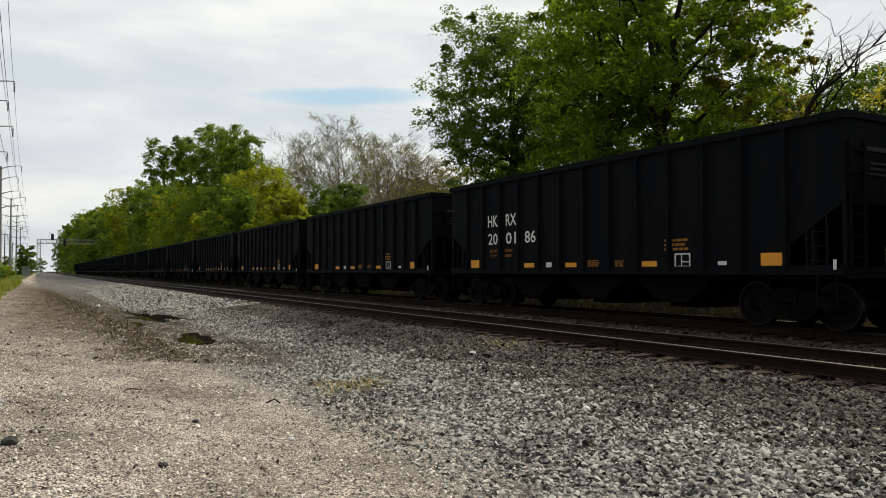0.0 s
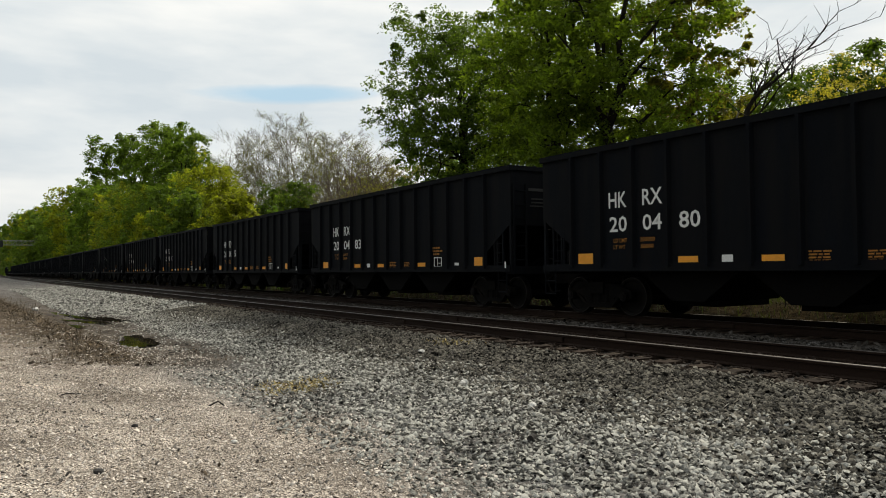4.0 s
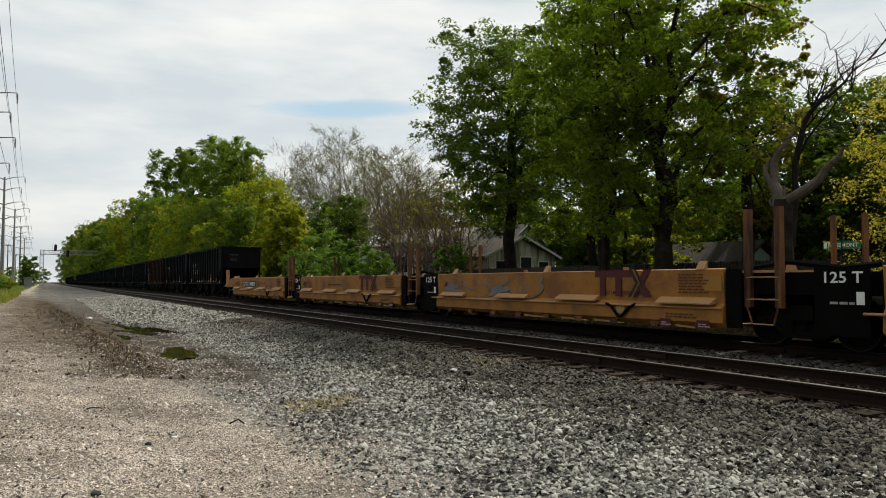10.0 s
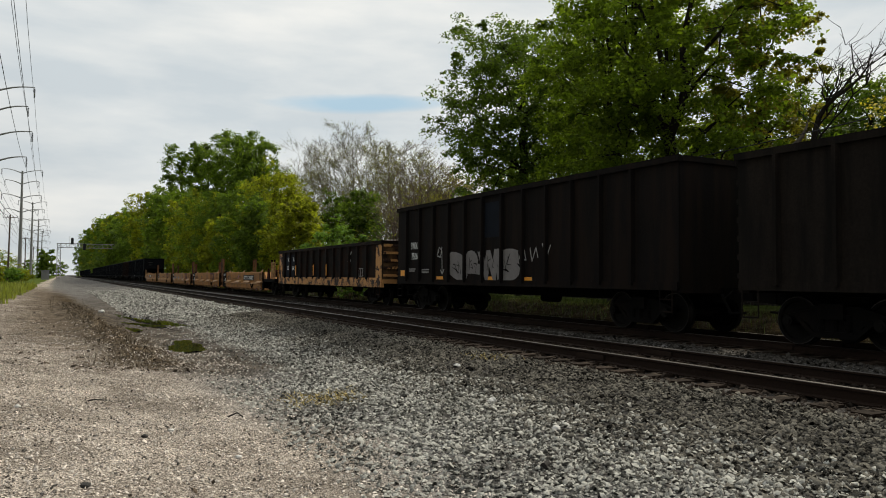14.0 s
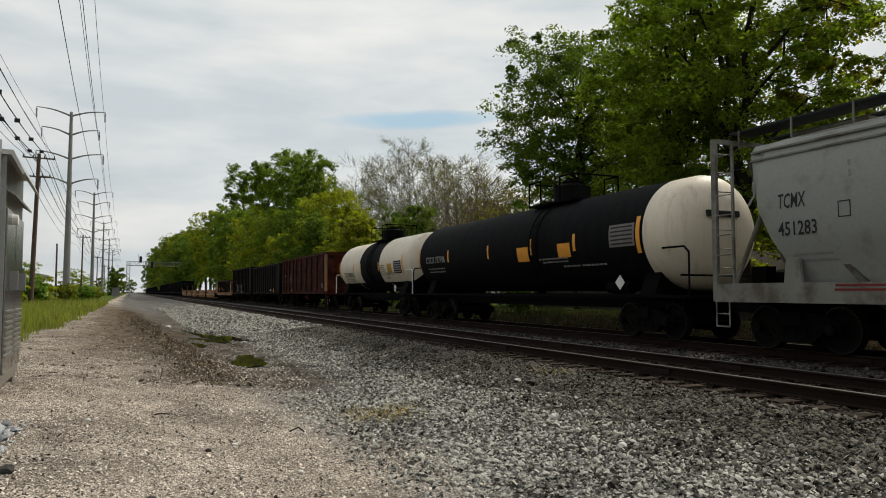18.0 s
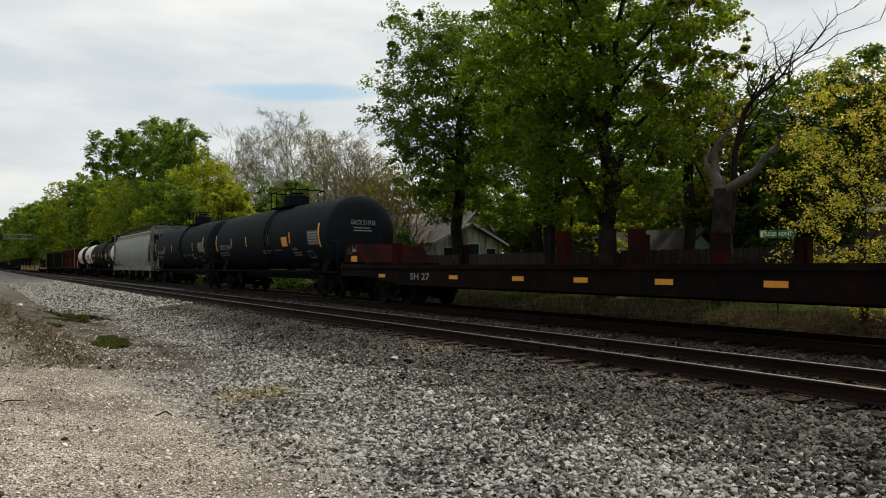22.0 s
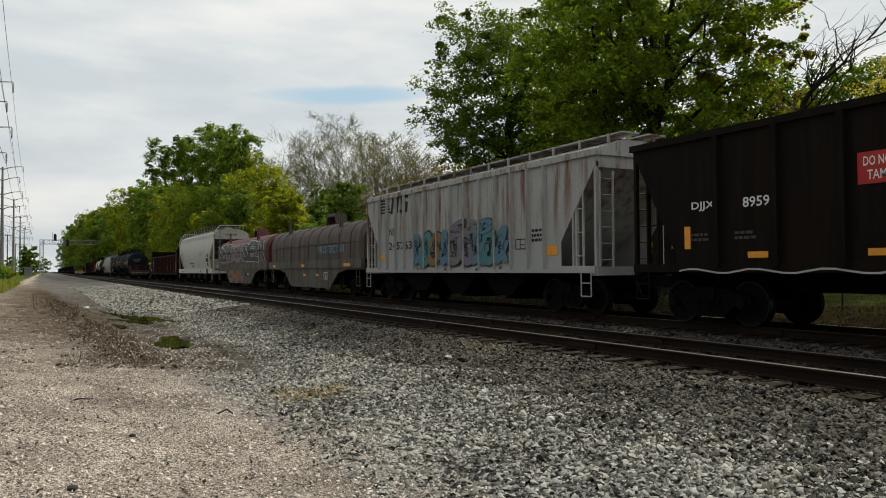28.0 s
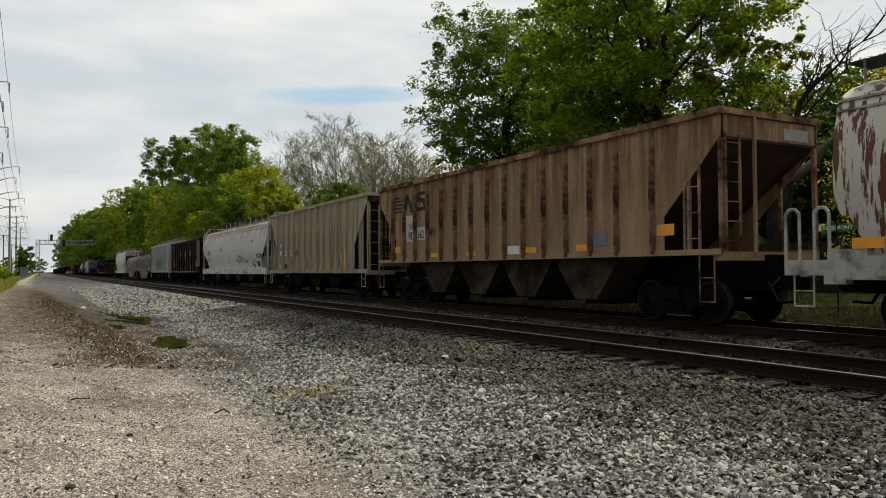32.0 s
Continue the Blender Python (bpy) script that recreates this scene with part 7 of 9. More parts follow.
    plates(car, -1.503, [(9.19, 9.64, 0.9, 1.0), (2.3, 2.7, 1.1, 1.2)], ORANGE)
    plates(car, -1.503, [(8.7, 9.12, 0.8, 1.05)], DARKINK, "data_panel")


red_coil_car()


def brown_coil_car():
    car, put = coil_car(-442.0, "brown coil car with a rounded weathered cover", 14.2, COIL_BROWN, COIL_BODY, 4, False)
    wrap_sign(car, put, "PROTECT III", 8.6, 2.0, 3.6, 0.36, mat("faded_blue_lettering", (0.12, 0.25, 0.33), 0.8, var=0.3, bump=0.0))
    plates(car, -1.553, [(12.2, 13.0, 1.36, 1.5), (0.6, 1.1, 1.36, 1.5), (6.0, 6.5, 1.36, 1.5)], ORANGE)
    plates(car, -1.503, [(6.2, 6.6, 0.9, 1.0), (8.2, 8.6, 0.9, 1.0)], ORANGE)
    stencil_box(car, -1.504, 9.4, 0.75, 0.5, 0.35, WHITE)


brown_coil_car()


# ---- ribbed covered hoppers ----
def grey_ribbed_hopper():
    car = ribbed_car("covered_hopper", "rust-streaked grey covered hopper car with bright sprayed letters", -456.87, 14.6, 1.16, 4.12, NS_GREY, [1.45, 2.2, 3.0, 3.75, 4.58, 5.42, 6.38, 7.32, 8.24, 9.18, 10.06, 10.94, 11.76, 12.53], cut=(1.4, 3.75, 1.9), bays=3, roof=True, tc=1.7, rib_w=0.06, rib_depth=0.11)
    x = -1.537
    logo = Shape()
    for k in range(5):
        logo.box(x - 0.006, x, -1.5 - k * 0.0, -2.5 + k * 0.10, 3.42 + k * 0.12, 3.48 + k * 0.12)
    logo.slab([(-2.45, 3.35), (-2.62, 4.0), (-2.80, 4.0), (-3.0, 3.62), (-3.1, 4.0), (-3.28, 4.0), (-3.1, 3.35), (-2.95, 3.35), (-2.76, 3.74), (-2.63, 3.35)], x - 0.007, x, "x")
    logo.slab([(-3.3, 3.35), (-3.95, 3.35), (-4.0, 3.72), (-3.6, 3.8), (-3.62, 3.88), (-4.0, 3.88), (-4.0, 4.0), (-3.45, 4.0), (-3.42, 3.7), (-3.78, 3.6), (-3.76, 3.47), (-3.3, 3.47)], x - 0.008, x, "x")
    part("painted_mark", logo, DARKINK, car)
    sign(car, "NS", x, -2.34, 2.52, 0.46, 0.28, DARKINK)
    sign(car, "245263", x, -2.28, 1.96, 2.05, 0.3, DARKINK)
    plates(car, x, [(1.49, 1.9, 1.59, 1.8), (12.6, 13.05, 1.55, 1.82)], ORANGE)
    wide = [INKS[0], INKS[1], INKS[3], INKS[0], INKS[4], INKS[2], INKS[0], INKS[1]]
    graffiti(car, 4.5, 1.25, 6.3, 1.25, "&8S&3G&8&", wide, SPRAY_BLACK, flat_side(x - 0.06), 51, None, 0.05, 5, 0.03)
    graffiti(car, 7.5, 2.25, 2.4, 0.5, "S&8", [INKS[2], INKS[4], INKS[0]], SPRAY_BLACK, flat_side(x - 0.066), 52, None, 0.05, 4, 0.03)
    stencil_box(car, x, 11.1, 1.75, 0.5, 0.3, DARKINK)
    scribble(car, x, -11.9, 1.95, 0.5, 0.4, 3, DARKINK)


grey_ribbed_hopper()


def scrap_gondola():
    L = 15.13
    car = ribbed_car("gondola_car", "dark brown scrap gondola car with red warning panels", -472.79, L, 1.18, 3.98, DJ_BROWN, [2.4, 3.75, 5.05, 6.25, 7.5, 8.76, 10.07, 11.42, 12.75], tc=1.7, end_paint=DJ_TAN, rib_w=0.14, cut=(1.25, 3.8, 1.5), bays=0)
    x = -1.537
    plates(car, x + 0.002, [(13.9, 15.1, 1.6, 3.85)], DJ_TAN, "tan_panel")
    sign(car, "DJJX", x, -1.72, 2.36, 0.6, 0.2, WHITE)
    sign(car, "8959", x, -3.0, 2.36, 0.6, 0.2, WHITE)
    plates(car, x, [(1.52, 1.68, 1.59, 2.06), (3.1, 3.55, 1.38, 1.5), (5.45, 5.98, 1.38, 1.5), (7.9, 8.42, 1.37, 1.5), (10.5, 11.0, 1.36, 1.48), (13.6, 13.75, 1.57, 2.08)], ORANGE)
    plates(car, x, [(5.3, 6.05, 2.56, 3.09), (10.4, 11.15, 2.55, 3.1)], RED, "warning_panel")
    for y in (5.3, 10.4):
        sign(car, "DO NOT", x - 0.006, -y - 0.1, 2.86, 0.55, 0.16, WHITE)
        sign(car, "TAMP", x - 0.006, -y - 0.16, 2.63, 0.42, 0.16, WHITE)
    plates(car, x, [(7.9, 8.5, 2.42, 3.06), (7.9, 8.5, 2.04, 2.36)], BLUE, "blue_panel")
    for k in range(6):
        plates(car, x - 0.004, [(7.95, 8.45, 2.48 + k * 0.095, 2.50 + k * 0.095)], DIMORANGE, "panel_line")
    part("painted_mark", Shape().box(x - 0.012, x - 0.006, -8.02, -8.38, 2.62, 2.84), WHITE, car)
    stencil_box(car, x, 10.5, 1.5, 0.55, 0.3, DIMWHITE)
    wave = [(1.4 + 0.25 * i, 1.13 + 0.045 * math.sin(i * 1.05) * (1 if i % 2 else 0.9)) for i in range(50)]
    ribbons(car, [wave], 0.035, SPRAY_WHITE, flat_side(-1.575))
    scribble(car, x, -1.6, 1.75, 0.6, 0.2, 2, mat("worn_stencil", (0.06, 0.056, 0.052), 0.8, var=0.3, scale=6, bump=0.0))
    scribble(car, x, -2.8, 1.75, 0.45, 0.2, 2, mat("worn_stencil", (0.06, 0.056, 0.052), 0.8, var=0.3, scale=6, bump=0.0))


scrap_gondola()


def pink_hopper():
    car, put = smooth_hopper(-489.29, "white covered hopper car with pink stains", 19.85, HOP_PINK, 1.5, 3.05, 1.85, 4.1, 4.46, ends=0.12, bays=4, trim=mat("pale_pinkish_trim", (0.53, 0.505, 0.50), 0.65, var=0.1, scale=1.0, bump=0.04, dirt=(0.40, 0.33, 0.30), amount=0.3))
    wrap_plates(car, put, [(2.11, 3.26, 2.40, 2.82)], mat("grey_number_patch", (0.32, 0.32, 0.32), 0.7, bump=0.0), "number_patch")
    wrap_sign(car, lambda u, v, d=0: put(u, v, 0.012), "BRKX", 2.09, 2.46, 0.78, 0.28, DARKINK)
    wrap_sign(car, put, "62232", 2.13, 2.02, 1.04, 0.3, DARKINK)
    wrap_plates(car, put, [(3.67, 3.8, 1.76, 2.26), (7.47, 7.6, 1.82, 2.3), (9.75, 9.88, 1.79, 2.26), (11.81, 11.94, 1.79, 2.29), (16.03, 16.16, 1.84, 2.33)], ORANGE)
    part("reflector", Shape().add([put(18.0, 1.78), put(18.9, 2.30), put(18.9, 2.42), put(18.0, 1.9)], [(0, 1, 2, 3)]), ORANGE, car)
    part("reflector", Shape().add([put(1.25, 2.2), put(1.9, 1.75), put(1.9, 1.87), put(1.25, 2.34)], [(0, 1, 2, 3)]), ORANGE, car)
    wrap_plates(car, put, [(17.2, 18.5, 2.02, 2.26)], DARKINK, "notice")
    wrap_sign(car, lambda u, v, d=0: put(u, v, 0.012), "PLASTIC GRANULES", 17.26, 2.07, 1.18, 0.14, WHITE)
    wrap_plates(car, put, [(16.21, 17.13, 1.68, 1.92)], mat("grey_number_patch", (0.32, 0.32, 0.32), 0.7, bump=0.0), "notice")
    wrap_plates(car, put, [(17.22, 17.83, 1.46, 1.80)], DARKINK, "data_panel")
    for a, b, c, d in ((3.69, 3.95, 2.26, 2.28), (3.69, 3.95, 2.51, 2.53), (3.69, 3.71, 2.28, 2.51), (3.93, 3.95, 2.28, 2.51)):
        wrap_plates(car, put, [(a, b, c, d)], DARKINK, "stencil_line")
    wrap_sign(car, put, "LD LMT 219100", 2.2, 1.6, 0.9, 0.1, DARKINK)
    wrap_sign(car, put, "LT WT 66900", 2.25, 1.43, 0.85, 0.1, DARKINK)
    rng = random.Random(4)
    dots = []
    for _ in range(85):
        c, v = 12.0 + 2.0 * rng.random(), 1.72 + 0.5 * rng.random() ** 1.3
        dots.append([(c, v), (c + rng.uniform(-0.09, 0.09), v + rng.uniform(0.03, 0.14))])
    ribbons(car, dots, 0.026, DARKINK, put)
    for u, v, n in ((7.0, 2.62, 4), (16.0, 2.98, 3), (14.3, 1.72, 4), (15.9, 1.5, 3), (16.25, 1.44, 3)):
        for r in range(n):
            wrap_plates(car, put, [(u, u + 0.45 + 0.1 * rng.random(), v + 0.075 * r, v + 0.075 * r + 0.035)], DARKINK, "data_line")
    for u, w_ in ((0.5, 0.5), (4.2, 0.3), (8.0, 0.9), (10.5, 0.25), (13.9, 0.8), (16.6, 0.4), (17.5, 0.3), (18.2, 0.35)):
        scribble(car, -1.541, -u, 1.16, w_, 0.12, 2, DARKINK)
    ribbons(car, [[(0.5 + a, 2.5 + b), (0.5 + a + rng.uniform(-0.15, 0.2), 2.5 + b + rng.uniform(0.1, 0.3)), (0.5 + a + rng.uniform(-0.1, 0.2), 2.5 + b + rng.uniform(-0.3, 0.1))] for a, b in ((rng.uniform(0, 1.3), rng.uniform(-0.6, 0.8)) for _ in range(40))], 0.013, DARKRED, put)
    plates(car, -1.542, [(2.0, 2.6, 1.05, 1.09), (5.0, 6.5, 1.05, 1.08), (14.0, 15.2, 1.05, 1.08)], DARKINK, "small_lettering")


pink_hopper()


def tan_ribbed_hopper():
    # ends take a much darker tan than the sides
    car = ribbed_car("covered_hopper", "dusty tan-grey covered hopper car with patched lettering", -509.98, 14.6, 1.14, 4.42, SO_TAN, [1.66, 2.74, 3.70, 4.64, 5.58, 6.5, 7.45, 8.4, 9.35, 10.3, 11.25, 12.4], cut=(1.45, 4.1, 2.3), bays=3, roof=False, tc=1.7, rib_w=0.06, rib_depth=0.12, floor=4.2, end_paint=mat("dark_tan_end", (0.07, 0.055, 0.036), 0.85, var=0.35, scale=1.0, fine=18, bump=0.1, dirt=(0.02, 0.015, 0.011), amount=0.5, spec=0.1))
    x = -1.537
    patch = mat("slate_number_patch", (0.15, 0.18, 0.22), 0.7, var=0.15, bump=0.0)
    plates(car, x + 0.002, [(1.8, 2.5, 1.9, 2.78), (2.82, 3.6, 1.94, 2.38), (3.78, 4.5, 1.94, 2.38)], patch, "number_patch")
    for text, y, z, w in (("NS", 1.95, 2.40, 0.42), ("98", 1.87, 1.98, 0.56), ("26", 2.90, 1.99, 0.55), ("57", 3.86, 1.99, 0.54)):
        sign(car, text, x - 0.005, -y, z, w, 0.32, WHITE)
    sign(car, "MW", x, -4.80, 1.93, 0.45, 0.33, DARKINK)
    for k, ch in enumerate("SOUTHERN"):
        sign(car, ch, x, -(4.1 + k * 0.95), 3.7, 0.25, 0.4, mat("ghost_lettering", (0.30, 0.28, 0.25), 0.8, var=0.3, bump=0.0))
    plates(car, x, [(1.68, 1.8, 1.27, 2.2), (3.87, 4.25, 1.16, 1.28), (11.9, 12.05, 1.3, 2.2), (7.0, 7.5, 1.16, 1.28), (9.8, 10.3, 1.16, 1.28)], ORANGE)
    plates(car, x, [(2.83, 3.4, 1.3, 1.56), (11.0, 11.35, 1.4, 1.75)], DARKINK, "data_panel")
    plates(car, x, [(1.9, 2.3, 1.3, 1.55), (11.4, 11.7, 1.5, 1.9)], DIMWHITE, "white_plate")
    plates(car, x, [(6.7, 7.1, 1.4, 1.8)], patch, "notice")


tan_ribbed_hopper()


def rusty_ribbed_hopper():
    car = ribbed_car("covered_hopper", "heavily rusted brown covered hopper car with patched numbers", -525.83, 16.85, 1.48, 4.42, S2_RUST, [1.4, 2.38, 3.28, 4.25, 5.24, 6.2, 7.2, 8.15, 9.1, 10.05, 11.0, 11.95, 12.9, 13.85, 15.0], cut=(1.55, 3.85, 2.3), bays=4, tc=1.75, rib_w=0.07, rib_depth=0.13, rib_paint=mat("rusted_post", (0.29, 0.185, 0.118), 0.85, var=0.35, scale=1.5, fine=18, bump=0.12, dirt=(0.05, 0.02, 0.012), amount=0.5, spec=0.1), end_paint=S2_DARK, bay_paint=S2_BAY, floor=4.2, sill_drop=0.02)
    x = -1.537
    white = mat("white_number_patch", (0.48, 0.47, 0.44), 0.7, var=0.15, bump=0.0)
    plates(car, x + 0.002, [(2.44, 3.2, 2.22, 3.18), (3.36, 4.1, 2.25, 2.72)], white, "number_patch")
    sign(car, "NS", x - 0.005, -2.71, 2.66, 0.32, 0.23, DARKINK)
    sign(car, "982", x - 0.005, -2.64, 2.28, 0.48, 0.3, DARKINK)
    sign(car, "662", x - 0.005, -3.42, 2.31, 0.48, 0.29, DARKINK)
    sign(car, "MW", x, -4.32, 2.33, 0.45, 0.32, DARKINK)
    logo = Shape()
    for k in range(5):
        logo.box(x - 0.006, x, -1.18, -2.3 + k * 0.08, 3.35 + k * 0.13, 3.41 + k * 0.13)
    logo.slab([(-2.25, 3.3), (-2.45, 3.98), (-2.65, 3.98), (-2.9, 3.56), (-3.0, 3.98), (-3.2, 3.98), (-3.0, 3.3), (-2.85, 3.3), (-2.62, 3.7), (-2.45, 3.3)], x - 0.007, x, "x")
    logo.slab([(-3.2, 3.3), (-4.0, 3.3), (-4.1, 3.7), (-3.6, 3.78), (-3.62, 3.86), (-4.15, 3.86), (-4.15, 3.98), (-3.42, 3.98), (-3.38, 3.66), (-3.85, 3.57), (-3.83, 3.43), (-3.2, 3.43)], x - 0.008, x, "x")
    part("painted_mark", logo, DARKINK, car)
    plates(car, x, [(1.5, 1.95, 1.82, 2.07), (4.42, 4.91, 1.62, 1.76), (6.9, 7.4, 1.62, 1.76), (10.1, 10.6, 1.64, 1.8), (12.3, 12.8, 1.64, 1.8), (15.1, 15.6, 1.9, 2.15)], ORANGE)
    plates(car, x, [(9.2, 9.8, 1.62, 1.86)], WHITE, "white_plate")
    plates(car, x, [(13.0, 13.45, 1.75, 2.1)], patch_grey := mat("slate_number_patch", (0.15, 0.18, 0.22), 0.7, var=0.15, bump=0.0), "data_panel")
    part("end_panel", Shape().box(-1.44, 1.44, -16.853, -16.858, 3.85, 4.28), S2_RUST, car)
    part("end_number_plate", Shape().box(0.4, 1.2, -16.86, -16.87, 3.9, 4.15), DIMWHITE, car)
    part("end_post", Shape().box(-0.6, -0.54, -16.86, -16.92, 1.5, 4.3), S2_RUST, car)


rusty_ribbed_hopper()


def last_car():
    car, put = smooth_hopper(-545.0, "white covered hopper car with peeling rusty paint", 17.0, WH_RUST, 0.25, 2.3, 1.8, 4.1, 4.5, trim=PLATFORM, ends=0.05, plain_end=True)
    part("end_platform", Shape().box(-1.5, 1.5, 0.95, -0.6, 1.05, 1.32).box(-1.52, -1.2, 0.1, -0.6, 1.32, 1.5), PLATFORM, car)
    part("jacking_pad", Shape().box(-1.55, -1.35, 0.15, -0.25, 0.9, 1.12), PLATFORM, car)
    step_iron(car, -1.5, 0.75, PLATFORM, 0.5, 1.05)
    for y in (0.95, 0.38):
        part("hand_rail", Shape().pipe([(-1.45, y, 1.3), (-1.45, y, 2.15), (-1.45, y - 0.08, 2.24), (-1.45, y - 0.2, 2.24), (-1.45, y - 0.28, 2.15), (-1.45, y - 0.28, 1.3)], 0.03), PLATFORM, car)
    plates(car, -1.542, [(0.36, 0.9, 1.5, 1.68)], ORANGE)


last_car()

# ---- trees and bushes ----
BARK = mat("bark", (0.018, 0.0145, 0.0115), 0.9, var=0.45, scale=2.5, fine=25, bump=0.6, dirt=(0.034, 0.030, 0.022), amount=0.35, spec=0.15)
PALEBARK = mat("pale_bark", (0.15, 0.132, 0.092), 0.9, var=0.35, scale=2.5, fine=25, bump=0.4)
DEADWOOD = mat("bare_dead_wood", (0.115, 0.095, 0.078), 0.85, var=0.3, scale=3, fine=25, bump=0.5, dirt=(0.08, 0.065, 0.05), amount=0.4)
TWIG = mat("brown_twigs", (0.105, 0.075, 0.055), 0.9, var=0.35, scale=2, fine=20, bump=0.3)


def leaf_mat(name, col, through_light=0.45):
    return mat(name, col, 0.6, var=0.45, scale=0.35, fine=3.0, bump=0.0, spread=0.7, leaf=through_light, spec=0.25)


OAK = leaf_mat("spring_oak_leaves", (0.155, 0.205, 0.034), 0.72)
DEEP = leaf_mat("deep_green_leaves", (0.085, 0.125, 0.026), 0.66)
FRESH = leaf_mat("fresh_yellow_green_leaves", (0.215, 0.225, 0.030), 0.72)
GOLD = leaf_mat("golden_new_leaves", (0.40, 0.34, 0.07), 0.5)
MIDGREEN = leaf_mat("mid_green_leaves", (0.115, 0.165, 0.032), 0.64)
BUD = leaf_mat("pale_buds", (0.19, 0.185, 0.062), 0.5)
OLIVE = leaf_mat("olive_new_leaves", (0.20, 0.18, 0.04), 0.6)
BUSH = leaf_mat("bright_bush_leaves", (0.13, 0.215, 0.04), 0.5)


def leaves_mesh(centres, radii, per, size, rng, flat=0.6):
    """Small leaf blades in flattened, slightly drooping sprays: verts and quad faces."""
    n = len(centres) * per
    c = np.repeat(centres, per, 0)
    r = np.repeat(radii, per)
    d = rng.normal(0, 1, (n, 3))
    d /= np.linalg.norm(d, axis=1)[:, None]
    out = rng.uniform(0, 1, n) ** 0.42 * rng.uniform(0.8, 1.2, n)
    p = c + d * (r * out)[:, None] * np.array([1, 1, flat])
    p[:, 2] -= 0.18 * r * out ** 2
    nrm = d * 0.45 + rng.normal(0, 0.45, (n, 3)) + np.array([0, 0, 0.75])
    nrm /= np.linalg.norm(nrm, axis=1)[:, None]
    u = np.cross(nrm, rng.normal(0, 1, (n, 3)))
    u /= np.linalg.norm(u, axis=1)[:, None] + 1e-9
    w = np.cross(nrm, u)
    s = size * np.exp(rng.normal(0, 0.28, n))[:, None]
    bend = nrm * s * rng.uniform(-0.25, 0.25, (n, 1))
    v = np.stack([p - u * s * 0.55, p + w * s * 0.36 + bend, p + u * s * 0.55, p - w * s * 0.36 + bend], 1).reshape(-1, 3)
    return v, np.arange(4 * n).reshape(-1, 4)


def stem(shape, p, q, r0, r1, rng, n=6, steps=3, sway=0.06):
    """A bending, tapering limb."""
    p, q = np.array(p, float), np.array(q, float)
    length = np.linalg.norm(q - p)
    pts = [p + (q - p) * k / steps + (rng.normal(0, sway * length, 3) if 0 < k < steps else 0) for k in range(steps + 1)]
    shape.tube(pts, [r0 + (r1 - r0) * k / steps for k in range(steps + 1)], n)
    return pts[-1]


def arched(shape, p, q, r0, r1, rng, n=5, steps=4, rise=0.22, sway=0.03):
    """A limb that leaves its parent steeply and arches over; gives its points back."""
    p, q = np.array(p, float), np.array(q, float)
    length = np.linalg.norm(q - p)
    mid = p + (q - p) * np.array([0.38, 0.38, 0.5]) + np.array([0, 0, rise * length]) * (1 if q[2] > p[2] - 0.3 * length else 0.3)
    pts = [p]
    for k in range(1, steps + 1):
        f = k / steps
        x = p * (1 - f) ** 2 + mid * 2 * f * (1 - f) + q * f * f
        pts.append(x + (rng.normal(0, sway * length, 3) if k < steps else 0))
    shape.tube(pts, [r0 + (r1 - r0) * k / steps for k in range(steps + 1)], n)
    return pts


def gather(pts, k, rng):
    """Sorts points into k neighbourly bunches."""
    k = max(1, min(k, len(pts)))
    mid = pts[rng.choice(len(pts), k, replace=False)]
    for _ in range(6):
        who = np.argmin(((pts[:, None] - mid[None]) ** 2).sum(-1), 1)
        mid = np.array([pts[who == i].mean(0) if (who == i).any() else mid[i] for i in range(k)])
    return who, mid


def crown_points(h, r, base, n, shell, squeeze, seed, rng):
    """Places of the leaf sprays: spread evenly through an uneven crown, thinner inside."""
    m = 9 * n
    d = rng.normal(0, 1, (m, 3))
    d /= np.linalg.norm(d, axis=1)[:, None]
    rad = (shell ** 3 + (1 - shell ** 3) * rng.uniform(0, 1, m)) ** (1 / 3)
    a = np.arctan2(d[:, 1], d[:, 0])
    lump = 1 + 0.13 * np.sin(2 * a + seed + 1.5 * d[:, 2]) + 0.12 * np.sin(4 * a + 2.3 * seed - 3 * d[:, 2]) + 0.10 * np.sin(6 * d[:, 2] + 3 * a + seed)
    c = d * (rad * lump)[:, None]
    c[:, :2] *= (1 - 0.25 * squeeze * np.clip(c[:, 2], -0.2, 1))[:, None]
    keep = [0]
    sep = 1.55 * (4.2 / n) ** (1 / 3) * 0.62
    for i in range(1, m):
        if len(keep) >= n:
            break
        if ((c[keep] - c[i]) ** 2).sum(1).min() > sep * sep:
            keep.append(i)
    c = c[keep]
    c[:, :2] /= np.percentile(np.hypot(c[:, 0], c[:, 1]), 97)
    lo, hi = np.percentile(c[:, 2], [2, 95])
    c[:, 2] = (c[:, 2] - lo) / (hi - lo)
    return c[(c[:, 2] > -0.03) & (c[:, 2] < 1.0)]


